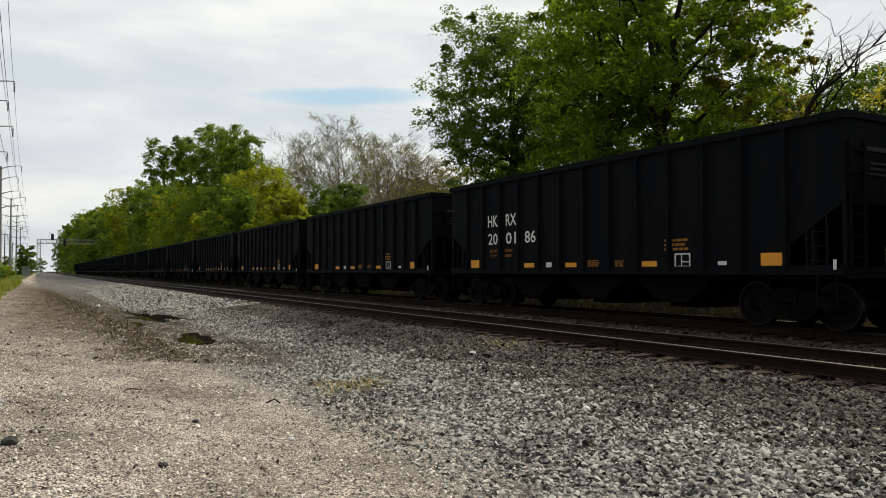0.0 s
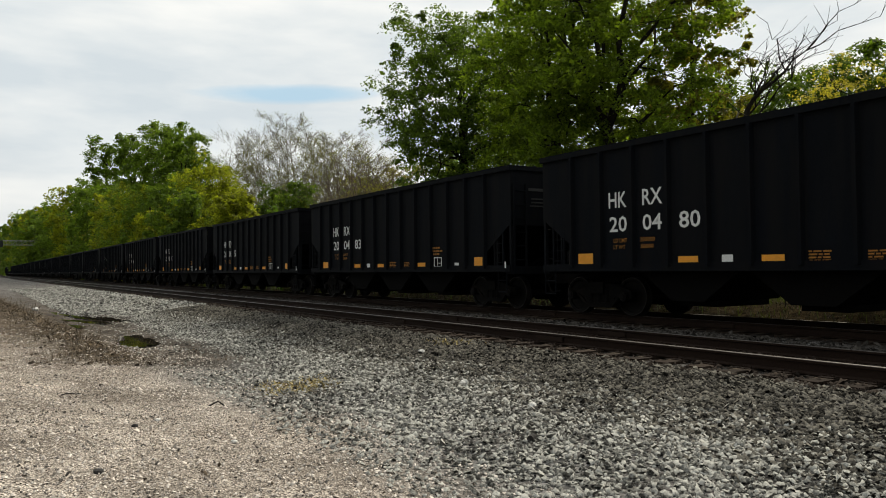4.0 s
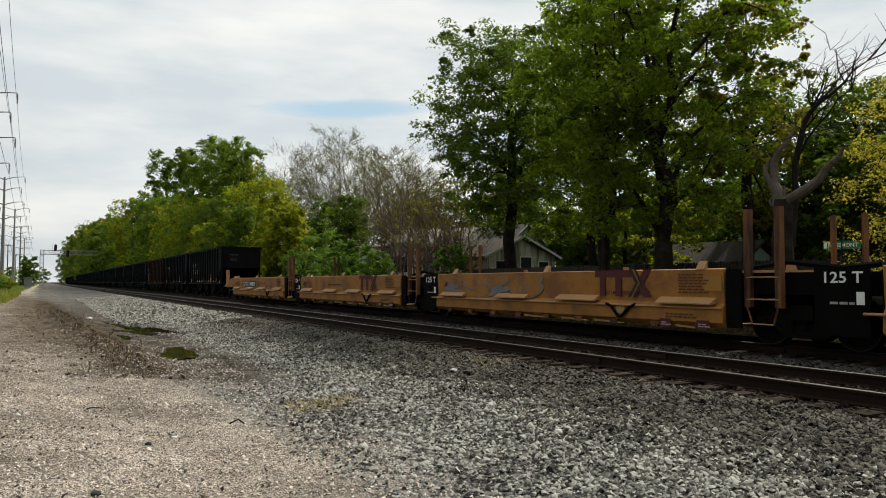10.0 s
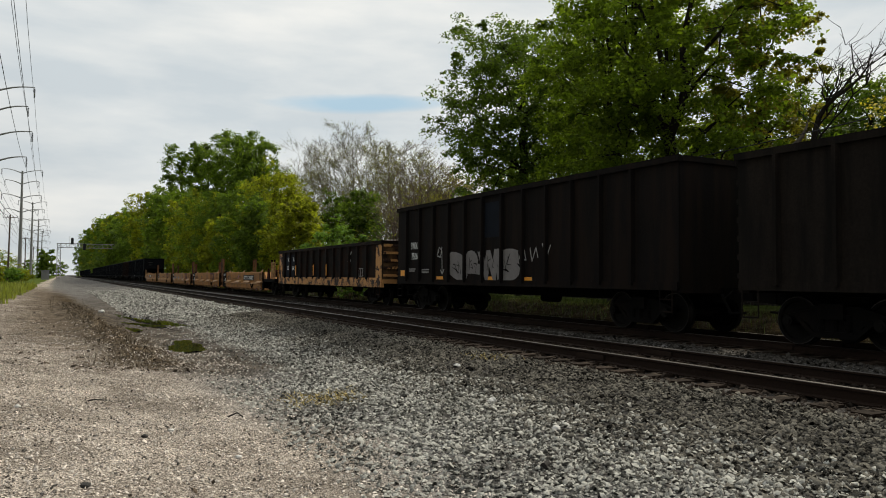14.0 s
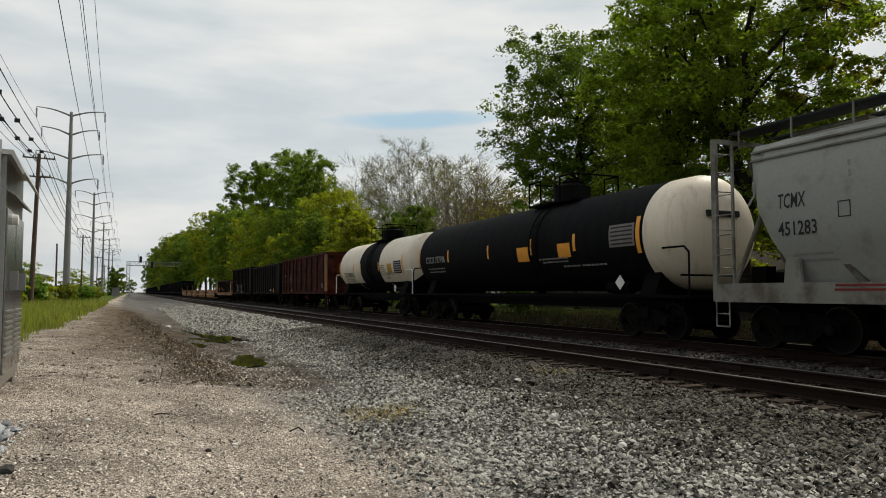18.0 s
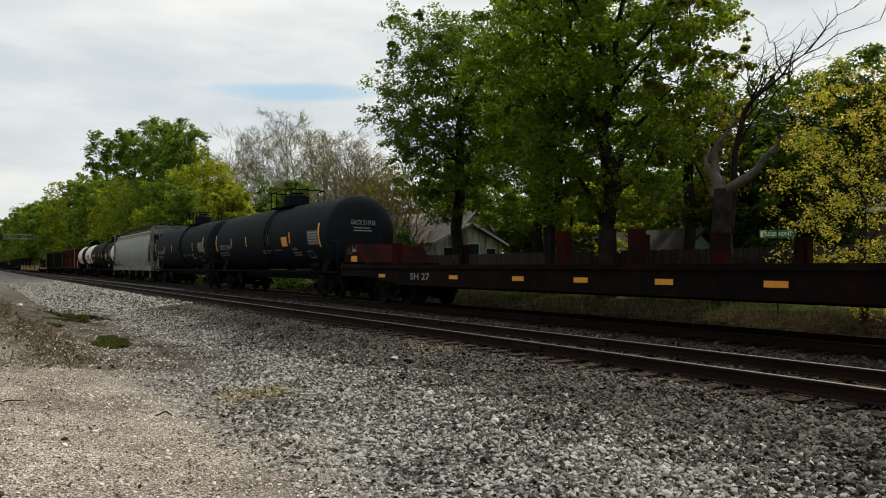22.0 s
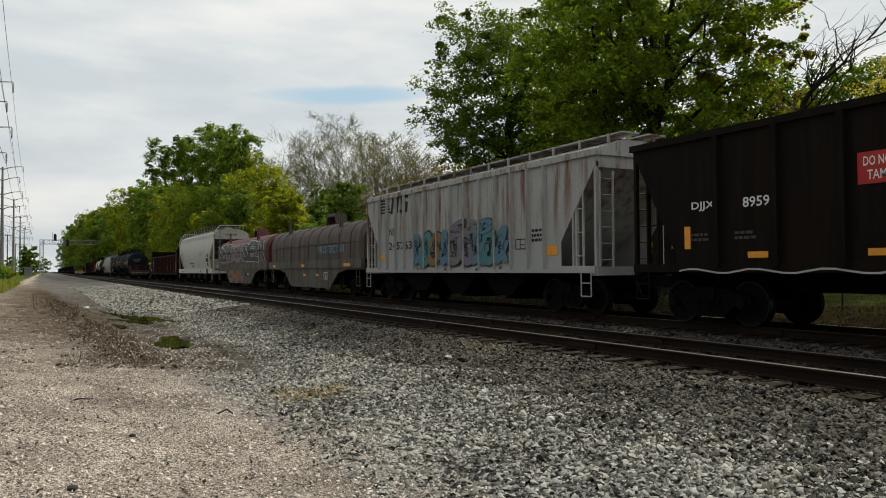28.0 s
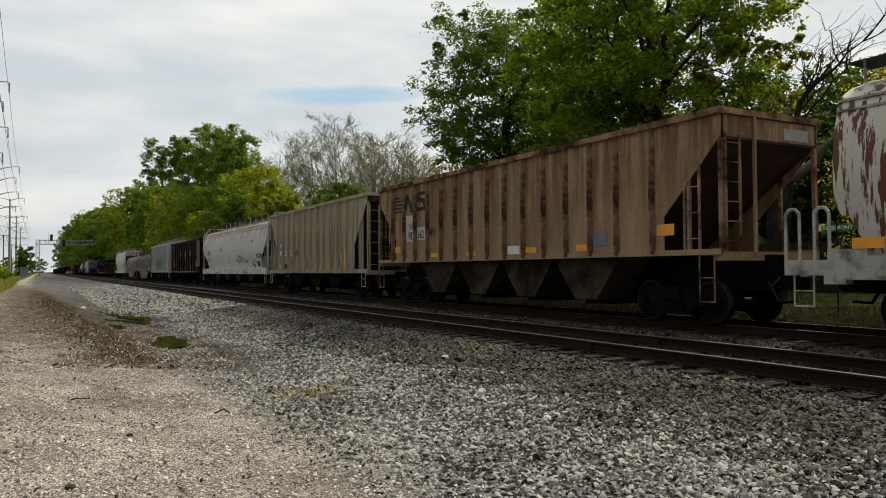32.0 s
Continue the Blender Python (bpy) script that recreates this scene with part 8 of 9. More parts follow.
def tree(name, label, x, y, h, r, base, sprays, per, size, leaf, seed, bark=None, trunk=0.25, forks=1, shell=0.3, flat=0.6, spray=0.17, limbs=8, lean=(0, 0), group="trees beside the railway", squeeze=1.0, kind="", twigs=True, split=0.0):
    rng = np.random.default_rng(seed)
    g = float(ground_z(np.array(float(x)), np.array(float(y)))) - 0.05
    ob = thing(name, label, "tree" if h > 5 else "bush", pose(x, y, g), group, kind)
    rs = spray * r * np.exp(rng.normal(0, 0.25, 4000))
    c = crown_points(h, r, base, sprays, shell, squeeze, seed, rng)
    rs = rs[:len(c)]
    edge = spray * r
    c = c * np.array([r - edge, r - edge, h - base - edge * flat - 0.3 * edge]) + np.array([0, 0, base + 0.3 * edge])
    c[:, 0] += lean[0] * c[:, 2] / h
    c[:, 1] += lean[1] * c[:, 2] / h
    # every spray is a bunch of smaller ones round its twigs
    sub = 4
    d2 = rng.normal(0, 1, (len(c) * sub, 3))
    d2 /= np.linalg.norm(d2, axis=1)[:, None]
    c2 = np.repeat(c, sub, 0) + d2 * (np.repeat(rs, sub) * rng.uniform(0.3, 0.95, len(c) * sub))[:, None] * np.array([1, 1, flat])
    v, f = leaves_mesh(c2, np.repeat(rs, sub) * rng.uniform(0.36, 0.62, len(c) * sub), max(4, per // sub), size, rng, flat)
    crown = bulk("crown", v, f, leaf)
    crown.parent = ob
    wood = Shape()
    low = split or (base * 0.9 if forks > 1 else base + (h - base) * 0.25)
    foot = stem(wood, (0, 0, -0.1), (0.02 * r, 0, low), trunk * 1.2, trunk * 0.9, rng, 10, 4, 0.012)
    stems = []
    for k in range(forks):
        a = 2 * math.pi * k / forks + seed
        off = 0.26 * r if forks > 1 else 0.04 * r
        top = np.array([off * math.cos(a) + lean[0] * 0.7, off * math.sin(a) + lean[1] * 0.7, h * rng.uniform(0.78, 0.88)])
        stems.append(np.array(arched(wood, foot, top, trunk * (0.85 if forks == 1 else 0.62), trunk * 0.09, rng, 8, 7, 0.05 if forks > 1 else 0.0, 0.012)))
    who, mids = gather(c, limbs, rng)
    for i, q in enumerate(mids):
        mine = np.where(who == i)[0]
        if not len(mine):
            continue
        nodes = np.concatenate(stems)
        reach = np.hypot(nodes[:, 0] - q[0], nodes[:, 1] - q[1])
        k = np.argmin(reach + 2.0 * np.abs(nodes[:, 2] - (q[2] - 0.75 * reach - 0.05 * h)))
        f0 = max(0.0, 1 - nodes[k][2] / h)
        limb = np.array(arched(wood, nodes[k], q, trunk * (0.14 + 0.30 * f0), trunk * 0.10, rng, 6, 4))
        bunch, ends = gather(c[mine], max(1, len(mine) // 5), rng)
        for j, e in enumerate(ends):
            start = limb[np.argmin(((limb - e) ** 2).sum(1) + 3.0 * np.maximum(0, limb[:, 2] - e[2]) ** 2)]
            twig = np.array(arched(wood, start, e, trunk * 0.09 + 0.008, trunk * 0.035 + 0.005, rng, 4, 3))
            if twigs:
                for s in mine[bunch == j]:
                    stem(wood, twig[np.argmin(((twig - c[s]) ** 2).sum(1))], c[s], trunk * 0.03 + 0.005, 0.005, rng, 3, 2, 0.05)
    part("trunk", wood, bark or BARK, ob)
    return ob


def bare_tree(name, label, x, y, h, r, seed, bark, twigs=520, trunk=0.18, buds=0, bud=None, bud_size=0.1, group="bare trees beside the railway", stems=0, thin=0.009):
    rng = np.random.default_rng(seed)
    g = float(ground_z(np.array(float(x)), np.array(float(y)))) - 0.05
    ob = thing(name, label, "tree", pose(x, y, g), group)
    wood = Shape()
    tips, queue = [], []
    stems = stems or int(rng.integers(2, 5))
    for k in range(stems):
        a = 2 * math.pi * k / stems + seed
        top = np.array([0.42 * r * math.cos(a), 0.42 * r * math.sin(a), h * rng.uniform(0.72, 0.86)])
        line = arched(wood, (0.1 * math.cos(a), 0.1 * math.sin(a), 0), top, trunk * 0.8, trunk * 0.10, rng, 6, 8, 0.02, 0.012)
        for f in range(2, 9):
            for _ in range(3):
                b = rng.uniform(0, 2 * math.pi)
                queue.append((line[f], np.array([math.cos(b) * 0.95, math.sin(b) * 0.95, 0.75]), trunk * (0.34 - 0.033 * f), h * (0.25 - 0.015 * f)))
    made = 0
    while queue and made < twigs:
        p, d, rr, ln = queue.pop(0)
        d = d / np.linalg.norm(d)
        q = p + d * ln * rng.uniform(0.75, 1.15)
        q[2] = min(q[2], h * rng.uniform(0.88, 1.0))
        stem(wood, p, q, rr, rr * 0.5, rng, 4 if rr > 0.03 else 3, 3 if ln > 0.1 * h else 2, 0.05)
        made += 1
        tips.append(q)
        for _ in range(3):
            f = rng.uniform(0.3, 1.0)
            nd = d + rng.normal(0, 0.38, 3)
            nd[2] = abs(nd[2]) * 0.85 + 0.2
            queue.append((p + (q - p) * f, nd, max(thin, rr * 0.5), max(0.25, ln * 0.62)))
    part("trunk", wood, bark, ob)
    if buds:
        pts = np.array(tips)[rng.integers(len(tips) // 4, len(tips), buds)]
        v, f = leaves_mesh(pts, np.full(buds, 0.03 * h), 4, bud_size, rng, 1.0)
        crown = bulk("crown", v, f, bud)
        crown.parent = ob
    return ob


def plant_trees():
    big = "tall spring-green broadleaf tree with dark forked trunk"
    tree("tree", big, 22.6, 22.5, 18.5, 5.8, 3.6, 390, 220, 0.145, OAK, 11, trunk=0.40, forks=2, limbs=12, spray=0.165, split=2.9, flat=0.62, shell=0.42)
    tree("tree", big, 23.0, 26.6, 19.0, 5.3, 3.3, 340, 220, 0.145, OAK, 12, trunk=0.34, forks=3, limbs=11, spray=0.17, split=0.9, flat=0.62, shell=0.42)
    tree("tree", "tall dark-green broadleaf tree with an open crown", 25.5, 38.2, 17.4, 6.8, 4.3, 400, 220, 0.16, DEEP, 13, trunk=0.34, limbs=13, spray=0.165, squeeze=0.35)
    tree("tree", "leafy tree between the two tall ones", 26.5, 31.5, 15.5, 4.4, 3.4, 140, 180, 0.165, OAK, 29, trunk=0.24, limbs=8, spray=0.19)
    tree("tree", "tall tree with olive new leaves and brown flowers", 26.0, 21.0, 15.5, 3.0, 3.5, 130, 190, 0.15, OLIVE, 30, trunk=0.22, limbs=8, spray=0.2)
    tree("tree", "young sapling with thin yellow-green leaves", 24.5, 24.2, 6.2, 2.4, 1.8, 40, 120, 0.13, FRESH, 14, trunk=0.08, limbs=4, spray=0.2)
    # right of the big trees
    tree("tree", "young tree with golden new leaves", 20.2, 10.6, 7.4, 2.6, 0.3, 240, 90, 0.062, GOLD, 15, trunk=0.09, limbs=9, spray=0.15, shell=0.1, squeeze=0.6, flat=0.9)
    tree("tree", "tall tree with dark spring leaves over the verge", 21.5, 3.6, 13.0, 4.2, 2.8, 190, 220, 0.13, OLIVE, 17, trunk=0.28, limbs=9)
    for i, (xx, yy, hh) in enumerate(((31, 21.8, 10.2), (33, 20.6, 11.0), (34.5, 19.0, 11.8), (35, 16.6, 12.2), (35, 12.0, 12.6), (33, 6.0, 11.0), (36, -1.0, 12.0), (29.5, 18.6, 7.6))):
        tree("tree", "dense dark-green tree behind the verge", xx, yy, hh, 3.5, 0.4, 130, 190, 0.17, DEEP, 160 + i, trunk=0.22, group="backyard trees", limbs=7, spray=0.27, flat=0.8, squeeze=0.5, twigs=False)
    # behind the houses
    k = 0
    for yy in np.arange(4, 96, 7.5):
        k += 1
        tree("tree", "green backyard tree behind the houses", 44 + 6 * math.sin(k * 2.1), yy, 11.5 + 2.0 * math.sin(k * 1.7), 5.0, 0.6, 100, 130, 0.30, MIDGREEN if k % 3 else FRESH, 100 + k, trunk=0.22, group="backyard trees", spray=0.22, twigs=False, limbs=6)
    for yy, xx, hh in ((18.5, 32, 5.5), (22.5, 30.8, 6.4), (30.5, 31, 7.5), (34.5, 31.5, 7.5), (37.5, 36, 9), (47, 38, 9), (25.5, 32, 7.0), (28.0, 31.2, 6.0)):
        k += 1
        tree("tree", "bright leafy tree in a backyard", xx, yy, hh, 2.9, 1.0, 80, 150, 0.18, FRESH if k % 2 else BUSH, 140 + k, trunk=0.13, group="backyard trees", spray=0.2, twigs=False, limbs=6)
    for i, (xx, yy) in enumerate(((41, 38), (43, 43), (42, 48), (44, 53), (41, 58), (40, 32), (42, 27), (37.5, 46.0), (38.5, 42.0))):
        tree("tree", "dark leafy screen of a backyard hedge", xx, yy, 7.0 + 0.8 * math.sin(3 * i), 3.6, 0.0, 80, 130, 0.26, DEEP, 230 + i, trunk=0.12, spray=0.28, flat=0.85, group="backyard trees", limbs=5, twigs=False)
    # low bushes along the far side
    for xx, yy, hh, rr in ((20.2, 58, 6.0, 2.4), (19.3, 51, 4.8, 2.2), (19.8, 46.5, 4.2, 2.1), (21.2, 38.0, 3.7, 1.5), (24.0, 68.5, 7.4, 2.0), (20.2, 63.5, 5.0, 2.3)):
        k += 1
        tree("bush", "bright green leafy bush by the railway", xx, yy, hh, rr, 0.1, 70, 130, 0.16, BUSH, 200 + k, trunk=0.05, spray=0.24, group="bushes by the railway", limbs=5, twigs=False)
    for xx, yy, hh in ((38.0, 76.0, 12.5), (43.0, 74.5, 13.5), (47.0, 72.0, 13.0)):
        k += 1
        tree("tree", "open backyard tree with brown-olive new leaves", xx, yy, hh, 4.4, 1.5, 120, 130, 0.22, OLIVE, 200 + k, trunk=0.2, group="backyard trees", spray=0.24, limbs=8)
    # budding brown thicket and pale bare trees
    for xx, yy, hh in ((27, 57.3, 12.2), (26, 52.1, 10.9), (25.5, 48.7, 9.8), (25, 45.7, 8.8), (27.5, 61.3, 12.6), (24.5, 43.2, 7.6)):
        k += 1
        bare_tree("tree", "brown budding thicket tree with few leaves", xx, yy, hh, 3.4, 300 + k, TWIG, 800, 0.14, 190, OLIVE, 0.11, stems=4, thin=0.010)
    for xx, yy, hh, rr, ss in ((42, 157, 29, 7, 2), (44, 150, 30.5, 6, 2), (46, 142, 30.5, 6, 2), (42, 121, 25.0, 6, 2), (43, 115.5, 26.2, 6, 2), (44, 111.5, 28.6, 5.5, 1), (41, 98, 22.6, 6, 2), (39, 86.6, 19.4, 5, 3), (37, 77.5, 17.2, 4.5, 3), (46, 130, 26.5, 6, 2)):
        k += 1
        bare_tree("tree", "tall pale tree with bare budding branches", xx, yy, hh, rr, 400 + k, PALEBARK, 2600, 0.28, 900, BUD, 0.13, stems=ss, thin=0.020)
    # green belt further along
    belt = "tall full green tree in the belt"
    tree("tree", belt, 27.0, 129.5, 27.2, 7.4, 6.0, 190, 260, 0.30, MIDGREEN, 501, trunk=0.45, spray=0.22, flat=0.85, shell=0.5, limbs=10, squeeze=0.3, twigs=False)
    tree("tree", belt, 26.0, 113.0, 23.0, 5.4, 5.0, 150, 230, 0.28, MIDGREEN, 503, trunk=0.35, spray=0.25, flat=0.85, shell=0.5, limbs=8, squeeze=0.3, twigs=False)
    tree("tree", belt, 27.5, 163, 30.5, 6.4, 8.0, 130, 220, 0.36, MIDGREEN, 502, trunk=0.45, spray=0.26, flat=0.85, shell=0.5, limbs=7, squeeze=0.3, twigs=False)
    tree("tree", belt, 27.0, 196, 36.0, 6.6, 10.0, 110, 220, 0.42, MIDGREEN, 504, trunk=0.5, spray=0.27, flat=0.85, shell=0.5, limbs=6, squeeze=0.2, twigs=False)
    for xx, yy, hh in ((28, 72, 10.8), (32, 84, 12), (33, 95, 13)):
        k += 1
        tree("tree", "dark green tree below the bare ones", xx, yy, hh, 3.4, 0.2, 110, 170, 0.22, DEEP, 480 + k, trunk=0.15, spray=0.28, flat=0.85, limbs=6, twigs=False)
    for xx, yy, hh, rr, lf in ((22.0, 77.5, 12.8, 4.0, FRESH), (20.5, 69.3, 9.4, 2.8, FRESH), (23.0, 90.3, 15.4, 4.6, FRESH), (21.0, 96.0, 14.2, 4.2, MIDGREEN), (21.0, 111.3, 14.8, 4.6, MIDGREEN), (21, 124, 16, 4.8, FRESH), (21, 135, 16.4, 5.0, MIDGREEN), (20.0, 84, 11.0, 3.4, MIDGREEN), (19.6, 103, 10.5, 3.6, FRESH)):
        k += 1
        tree("tree", "round yellow-green tree in fresh leaf" if lf is FRESH else "round mid-green tree in the belt", xx, yy, hh, rr * 1.12, 0.2, 160, 200, 0.21, lf, 520 + k, trunk=0.2, spray=0.24, flat=0.85, shell=0.5, limbs=7, twigs=False)
    for i, yy in enumerate([146, 157, 168, 180, 191, 203, 216, 232, 250, 270, 292, 316, 343, 372, 405, 440, 480, 525, 575, 640, 720, 820, 940]):
        far = yy > 240
        hh = float(np.interp(yy, [138, 168, 203, 233, 312, 435, 600, 940], [16, 21, 23.5, 21, 26, 33, 37, 40])) + 1.2 * math.sin(i * 2.7)
        over = 200 < yy < 262
        tree("tree", "green tree in the distant belt", 19.6 if over else 21.5 + 1.6 * math.sin(i * 1.9) - (2.0 if far else 0), yy, hh, 7.0 if over else 6.0 + (2.0 if far else 0), 5.2 if over else 0.4, 110, 110, 0.42 if not far else 0.7, MIDGREEN if i % 5 else FRESH, 600 + i, trunk=0.3, spray=0.27, flat=0.85, shell=0.5, group="distant trees", limbs=6, twigs=False, squeeze=0.6)
    for i, (xx, yy, hh) in enumerate(((2, 1250, 24), (-9, 1150, 20), (-22, 1200, 26), (-38, 1100, 22))):
        tree("tree", "hazy green tree at the far end of the line", xx, yy, hh, 9, 0.5, 40, 70, 1.4, MIDGREEN, 660 + i, trunk=0.4, spray=0.25, group="distant trees", twigs=False)
    # left of the tracks
    tree("tree", "green tree behind the metal cabinet", -12.0, 50.0, 15.5, 3.4, 3.0, 90, 150, 0.24, MIDGREEN, 701, trunk=0.25, group="trees by the power line", spray=0.22)
    tree("tree", "round green tree beside the service road", -3.6, 232, 8.6, 3.5, 0.3, 70, 110, 0.42, MIDGREEN, 702, trunk=0.2, group="trees by the power line", spray=0.24, twigs=False)
    for i, (xx, yy, hh, rr) in enumerate(((-10.0, 74, 3.4, 2.2), (-8.6, 82, 3.0, 2.0), (-9.5, 96, 3.4, 2.4), (-11, 62, 2.6, 1.8), (-7.6, 108, 2.6, 1.8), (-6.6, 125, 2.4, 2.0), (-6.0, 150, 2.4, 2.2), (-8.0, 175, 3.0, 2.5), (-13, 110, 4.5, 3.2), (-16, 130, 6, 4), (-12, 190, 7, 4), (-14, 240, 8, 5), (-22, 200, 9, 5), (-7, 300, 7, 5), (-16, 330, 9, 6))):
        tree("bush", "wild green bush by the power line", xx, yy, hh, rr, 0.1, 45, 77, 0.24, BUSH if i % 2 else FRESH, 720 + i, trunk=0.05, spray=0.25, group="bushes by the power line", twigs=False, limbs=4)


plant_trees()


def dead_tree():
    """An old stump of a tree with pale bare forked limbs."""
    rng = np.random.default_rng(77)
    ob = thing("dead_tree", "old dead tree with pale barkless forked limbs", "tree", pose(22.5, 16.7, -0.1))
    dark = Shape()
    stem(dark, (0, 0, 0), (0.0, -0.05, 4.2), 0.40, 0.31, rng, 14, 9, 0.010)
    part("trunk", dark, BARK, ob)
    pale = Shape()
    # a knotted hollow fork, its torn left limb bent out and back in
    stem(pale, (0, 0.0, 4.0), (0.0, 0.35, 4.9), 0.24, 0.16, rng, 10, 3, 0.03)
    b = stem(pale, (0.0, 0.30, 4.8), (0.0, 0.30, 5.55), 0.16, 0.13, rng, 9, 3, 0.05)
    b2 = stem(pale, b, (0.0, -0.25, 6.2), 0.12, 0.075, rng, 8, 3, 0.05)
    stem(pale, b2, (0.1, -0.45, 6.75), 0.075, 0.025, rng, 8, 2, 0.05)
    stem(pale, (0, 0.28, 4.5), (-0.1, 0.60, 5.5), 0.13, 0.075, rng, 8, 3, 0.06)
    stem(pale, (-0.05, 0.55, 5.4), (-0.05, 0.35, 5.75), 0.10, 0.05, rng, 7, 2, 0.05)
    for k in range(5):
        a = rng.uniform(0, 6.28)
        stem(pale, (0.2 * math.cos(a), 0.1 + 0.2 * math.sin(a), 4.0), (0.15 * math.cos(a), 0.15 + 0.2 * math.sin(a), 4.7), 0.09, 0.05, rng, 6, 3, 0.06)
    part("dead_limb", pale, DEADWOOD, ob, "pale torn limb without bark")
    pale2 = Shape()
    c = stem(pale2, (0, -0.05, 4.05), (0.1, -0.95, 4.55), 0.21, 0.165, rng, 10, 3, 0.03)
    c2 = stem(pale2, c, (0.2, -1.75, 5.3), 0.16, 0.115, rng, 8, 3, 0.04)
    stem(pale2, c2, (0.2, -2.15, 5.75), 0.105, 0.06, rng, 8, 2, 0.04)
    part("dead_limb", pale2, DEADWOOD, ob, "pale torn limb without bark")
    thin = Shape()
    trunk_line = arched(thin, (1.0, 0.9, 0.0), (1.0, -0.2, 7.0), 0.14, 0.10, rng, 7, 5, 0.0, 0.012)
    tops = []
    for q, r in (((1.0, -2.5, 8.6), 0.085), ((1.2, -1.4, 8.3), 0.055), ((0.6, -2.2, 7.7), 0.045), ((1.3, -0.8, 8.6), 0.05)):
        tops.append(arched(thin, trunk_line[-1] if r > 0.05 else trunk_line[-2], q, r, 0.018, rng, 6, 6, 0.04, 0.02))
    for k in range(26):
        line = tops[k % 4]
        start = line[int(rng.integers(2, 7))]
        tip = start + np.array([rng.normal(0, 0.6), rng.normal(-0.55, 0.65), rng.uniform(0.5, 1.5)])
        branch = arched(thin, start, tip, 0.026, 0.008, rng, 4, 4, 0.05, 0.04)
        for _ in range(5):
            p = branch[int(rng.integers(1, 5))]
            stem(thin, p, p + np.array([rng.normal(0, 0.3), rng.normal(-0.15, 0.35), rng.uniform(0.1, 0.6)]), 0.011, 0.005, rng, 3, 2, 0.06)
    part("branch", thin, BARK, ob)


dead_tree()


# ---- dry weeds and grass ----
def grass_patch(name, label, n, region, height, material, seed, keep=None, lean=0.25, width=0.006):
    rng = np.random.default_rng(seed)
    (x0, x1), (y0, y1) = region
    x, y = rng.uniform(x0, x1, n), y0 + (y1 - y0) * rng.uniform(0, 1, n) ** 1.4
    if keep is not None:
        k = keep(x, y, rng)
        x, y = x[k], y[k]
    n = len(x)
    h = height * np.exp(rng.normal(0, 0.35, n))
    a = rng.uniform(0, 2 * np.pi, n)
    w = width * (1 + rng.uniform(0, 1, n)) * (1 + np.clip(y - 10, 0, 80) / 25)
    z = ground_z(x, y) - 0.01
    dx, dy = rng.normal(0, lean, n) * h, rng.normal(0, lean, n) * h
    c, s = np.cos(a) * w, np.sin(a) * w
    v = np.stack([np.stack([x - c, y - s, z], 1), np.stack([x + c, y + s, z], 1), np.stack([x + dx * 0.45 + c * 0.7, y + dy * 0.45 + s * 0.7, z + h * 0.6], 1), np.stack([x + dx * 0.45 - c * 0.7, y + dy * 0.45 - s * 0.7, z + h * 0.6], 1), np.stack([x + dx, y + dy, z + h * 0.97], 1)], 1).reshape(-1, 3)
    i = 5 * np.arange(n)[:, None]
    quads = np.concatenate([i + np.array([[0, 1, 2]]), i + np.array([[0, 2, 3]]), i + np.array([[3, 2, 4]])], 0)
    return tagged(bulk(name, v, quads, material), label, "grass", kind="stuff")


GRASS = leaf_mat("meadow_grass", (0.20, 0.215, 0.05), 0.4)
DARKWEED = leaf_mat("dark_verge_weeds", (0.055, 0.07, 0.022), 0.35)
DRYWEED = mat("dry_weed", (0.10, 0.074, 0.042), 0.9, var=0.35, scale=4, bump=0.0)
grass_patch("roadside_grass", "tall green grass beside the gravel road", 30000, ((-9, -1.9), (22, 90)), 0.34, GRASS, 1, lambda x, y, r: (x < -2.2 - 0.35 * np.sin(0.8 * y) - 0.3 * np.sin(2.1 * y + 1) - 0.5 * (y < 26) - 0.5 * r.uniform(0, 1, len(x)) ** 2) & (y > 22 + 3 * r.uniform(0, 1, len(x)) ** 2 + np.sin(3 * x)))
# shade of train and trees is put into this grass colour
grass_patch("far_side_grass", "matted grass beyond the train, coloured dark for shade", 12000, ((17.6, 21.5), (-2, 70)), 0.08, mat("shade_dark_grass", (0.032, 0.025, 0.014), 0.9, var=0.4, scale=3, fine=20, bump=0.0, spread=0.7, leaf=-1.0), 2, lean=0.7)
grass_patch("far_side_weeds", "green weeds beyond the train", 5000, ((18.2, 24), (-2, 80)), 0.24, DARKWEED, 3, lean=0.4)
grass_patch("straw_tuft", "flattened straw-coloured grass in the gravel", 1500, ((2.7, 3.9), (8.9, 9.9)), 0.05, mat("yellow_straw", (0.40, 0.315, 0.12), 0.9, var=0.3, scale=3, fine=20, bump=0.0, spread=0.7, leaf=-1.0), 4, lambda x, y, r: r.uniform(0, 1, len(x)) < np.exp(-((x - 3.3) / 0.42) ** 2 - ((y - 9.4) / 0.32) ** 2), lean=1.4)
grass_patch("ridge_straw", "dead grass on the low dirt ridge", 9000, ((-1.0, 2.6), (13.5, 40)), 0.10, mat("grey_dead_grass", (0.115, 0.09, 0.062), 0.9, var=0.4, scale=3, bump=0.0, spread=0.7, leaf=-1.0), 5, lambda x, y, r: np.abs(x - (1.25 - 0.034 * (y - 18)) - 0.2 * np.sin(1.7 * y)) < 0.62 * r.uniform(0, 1, len(x)) ** 1.5, lean=1.2)
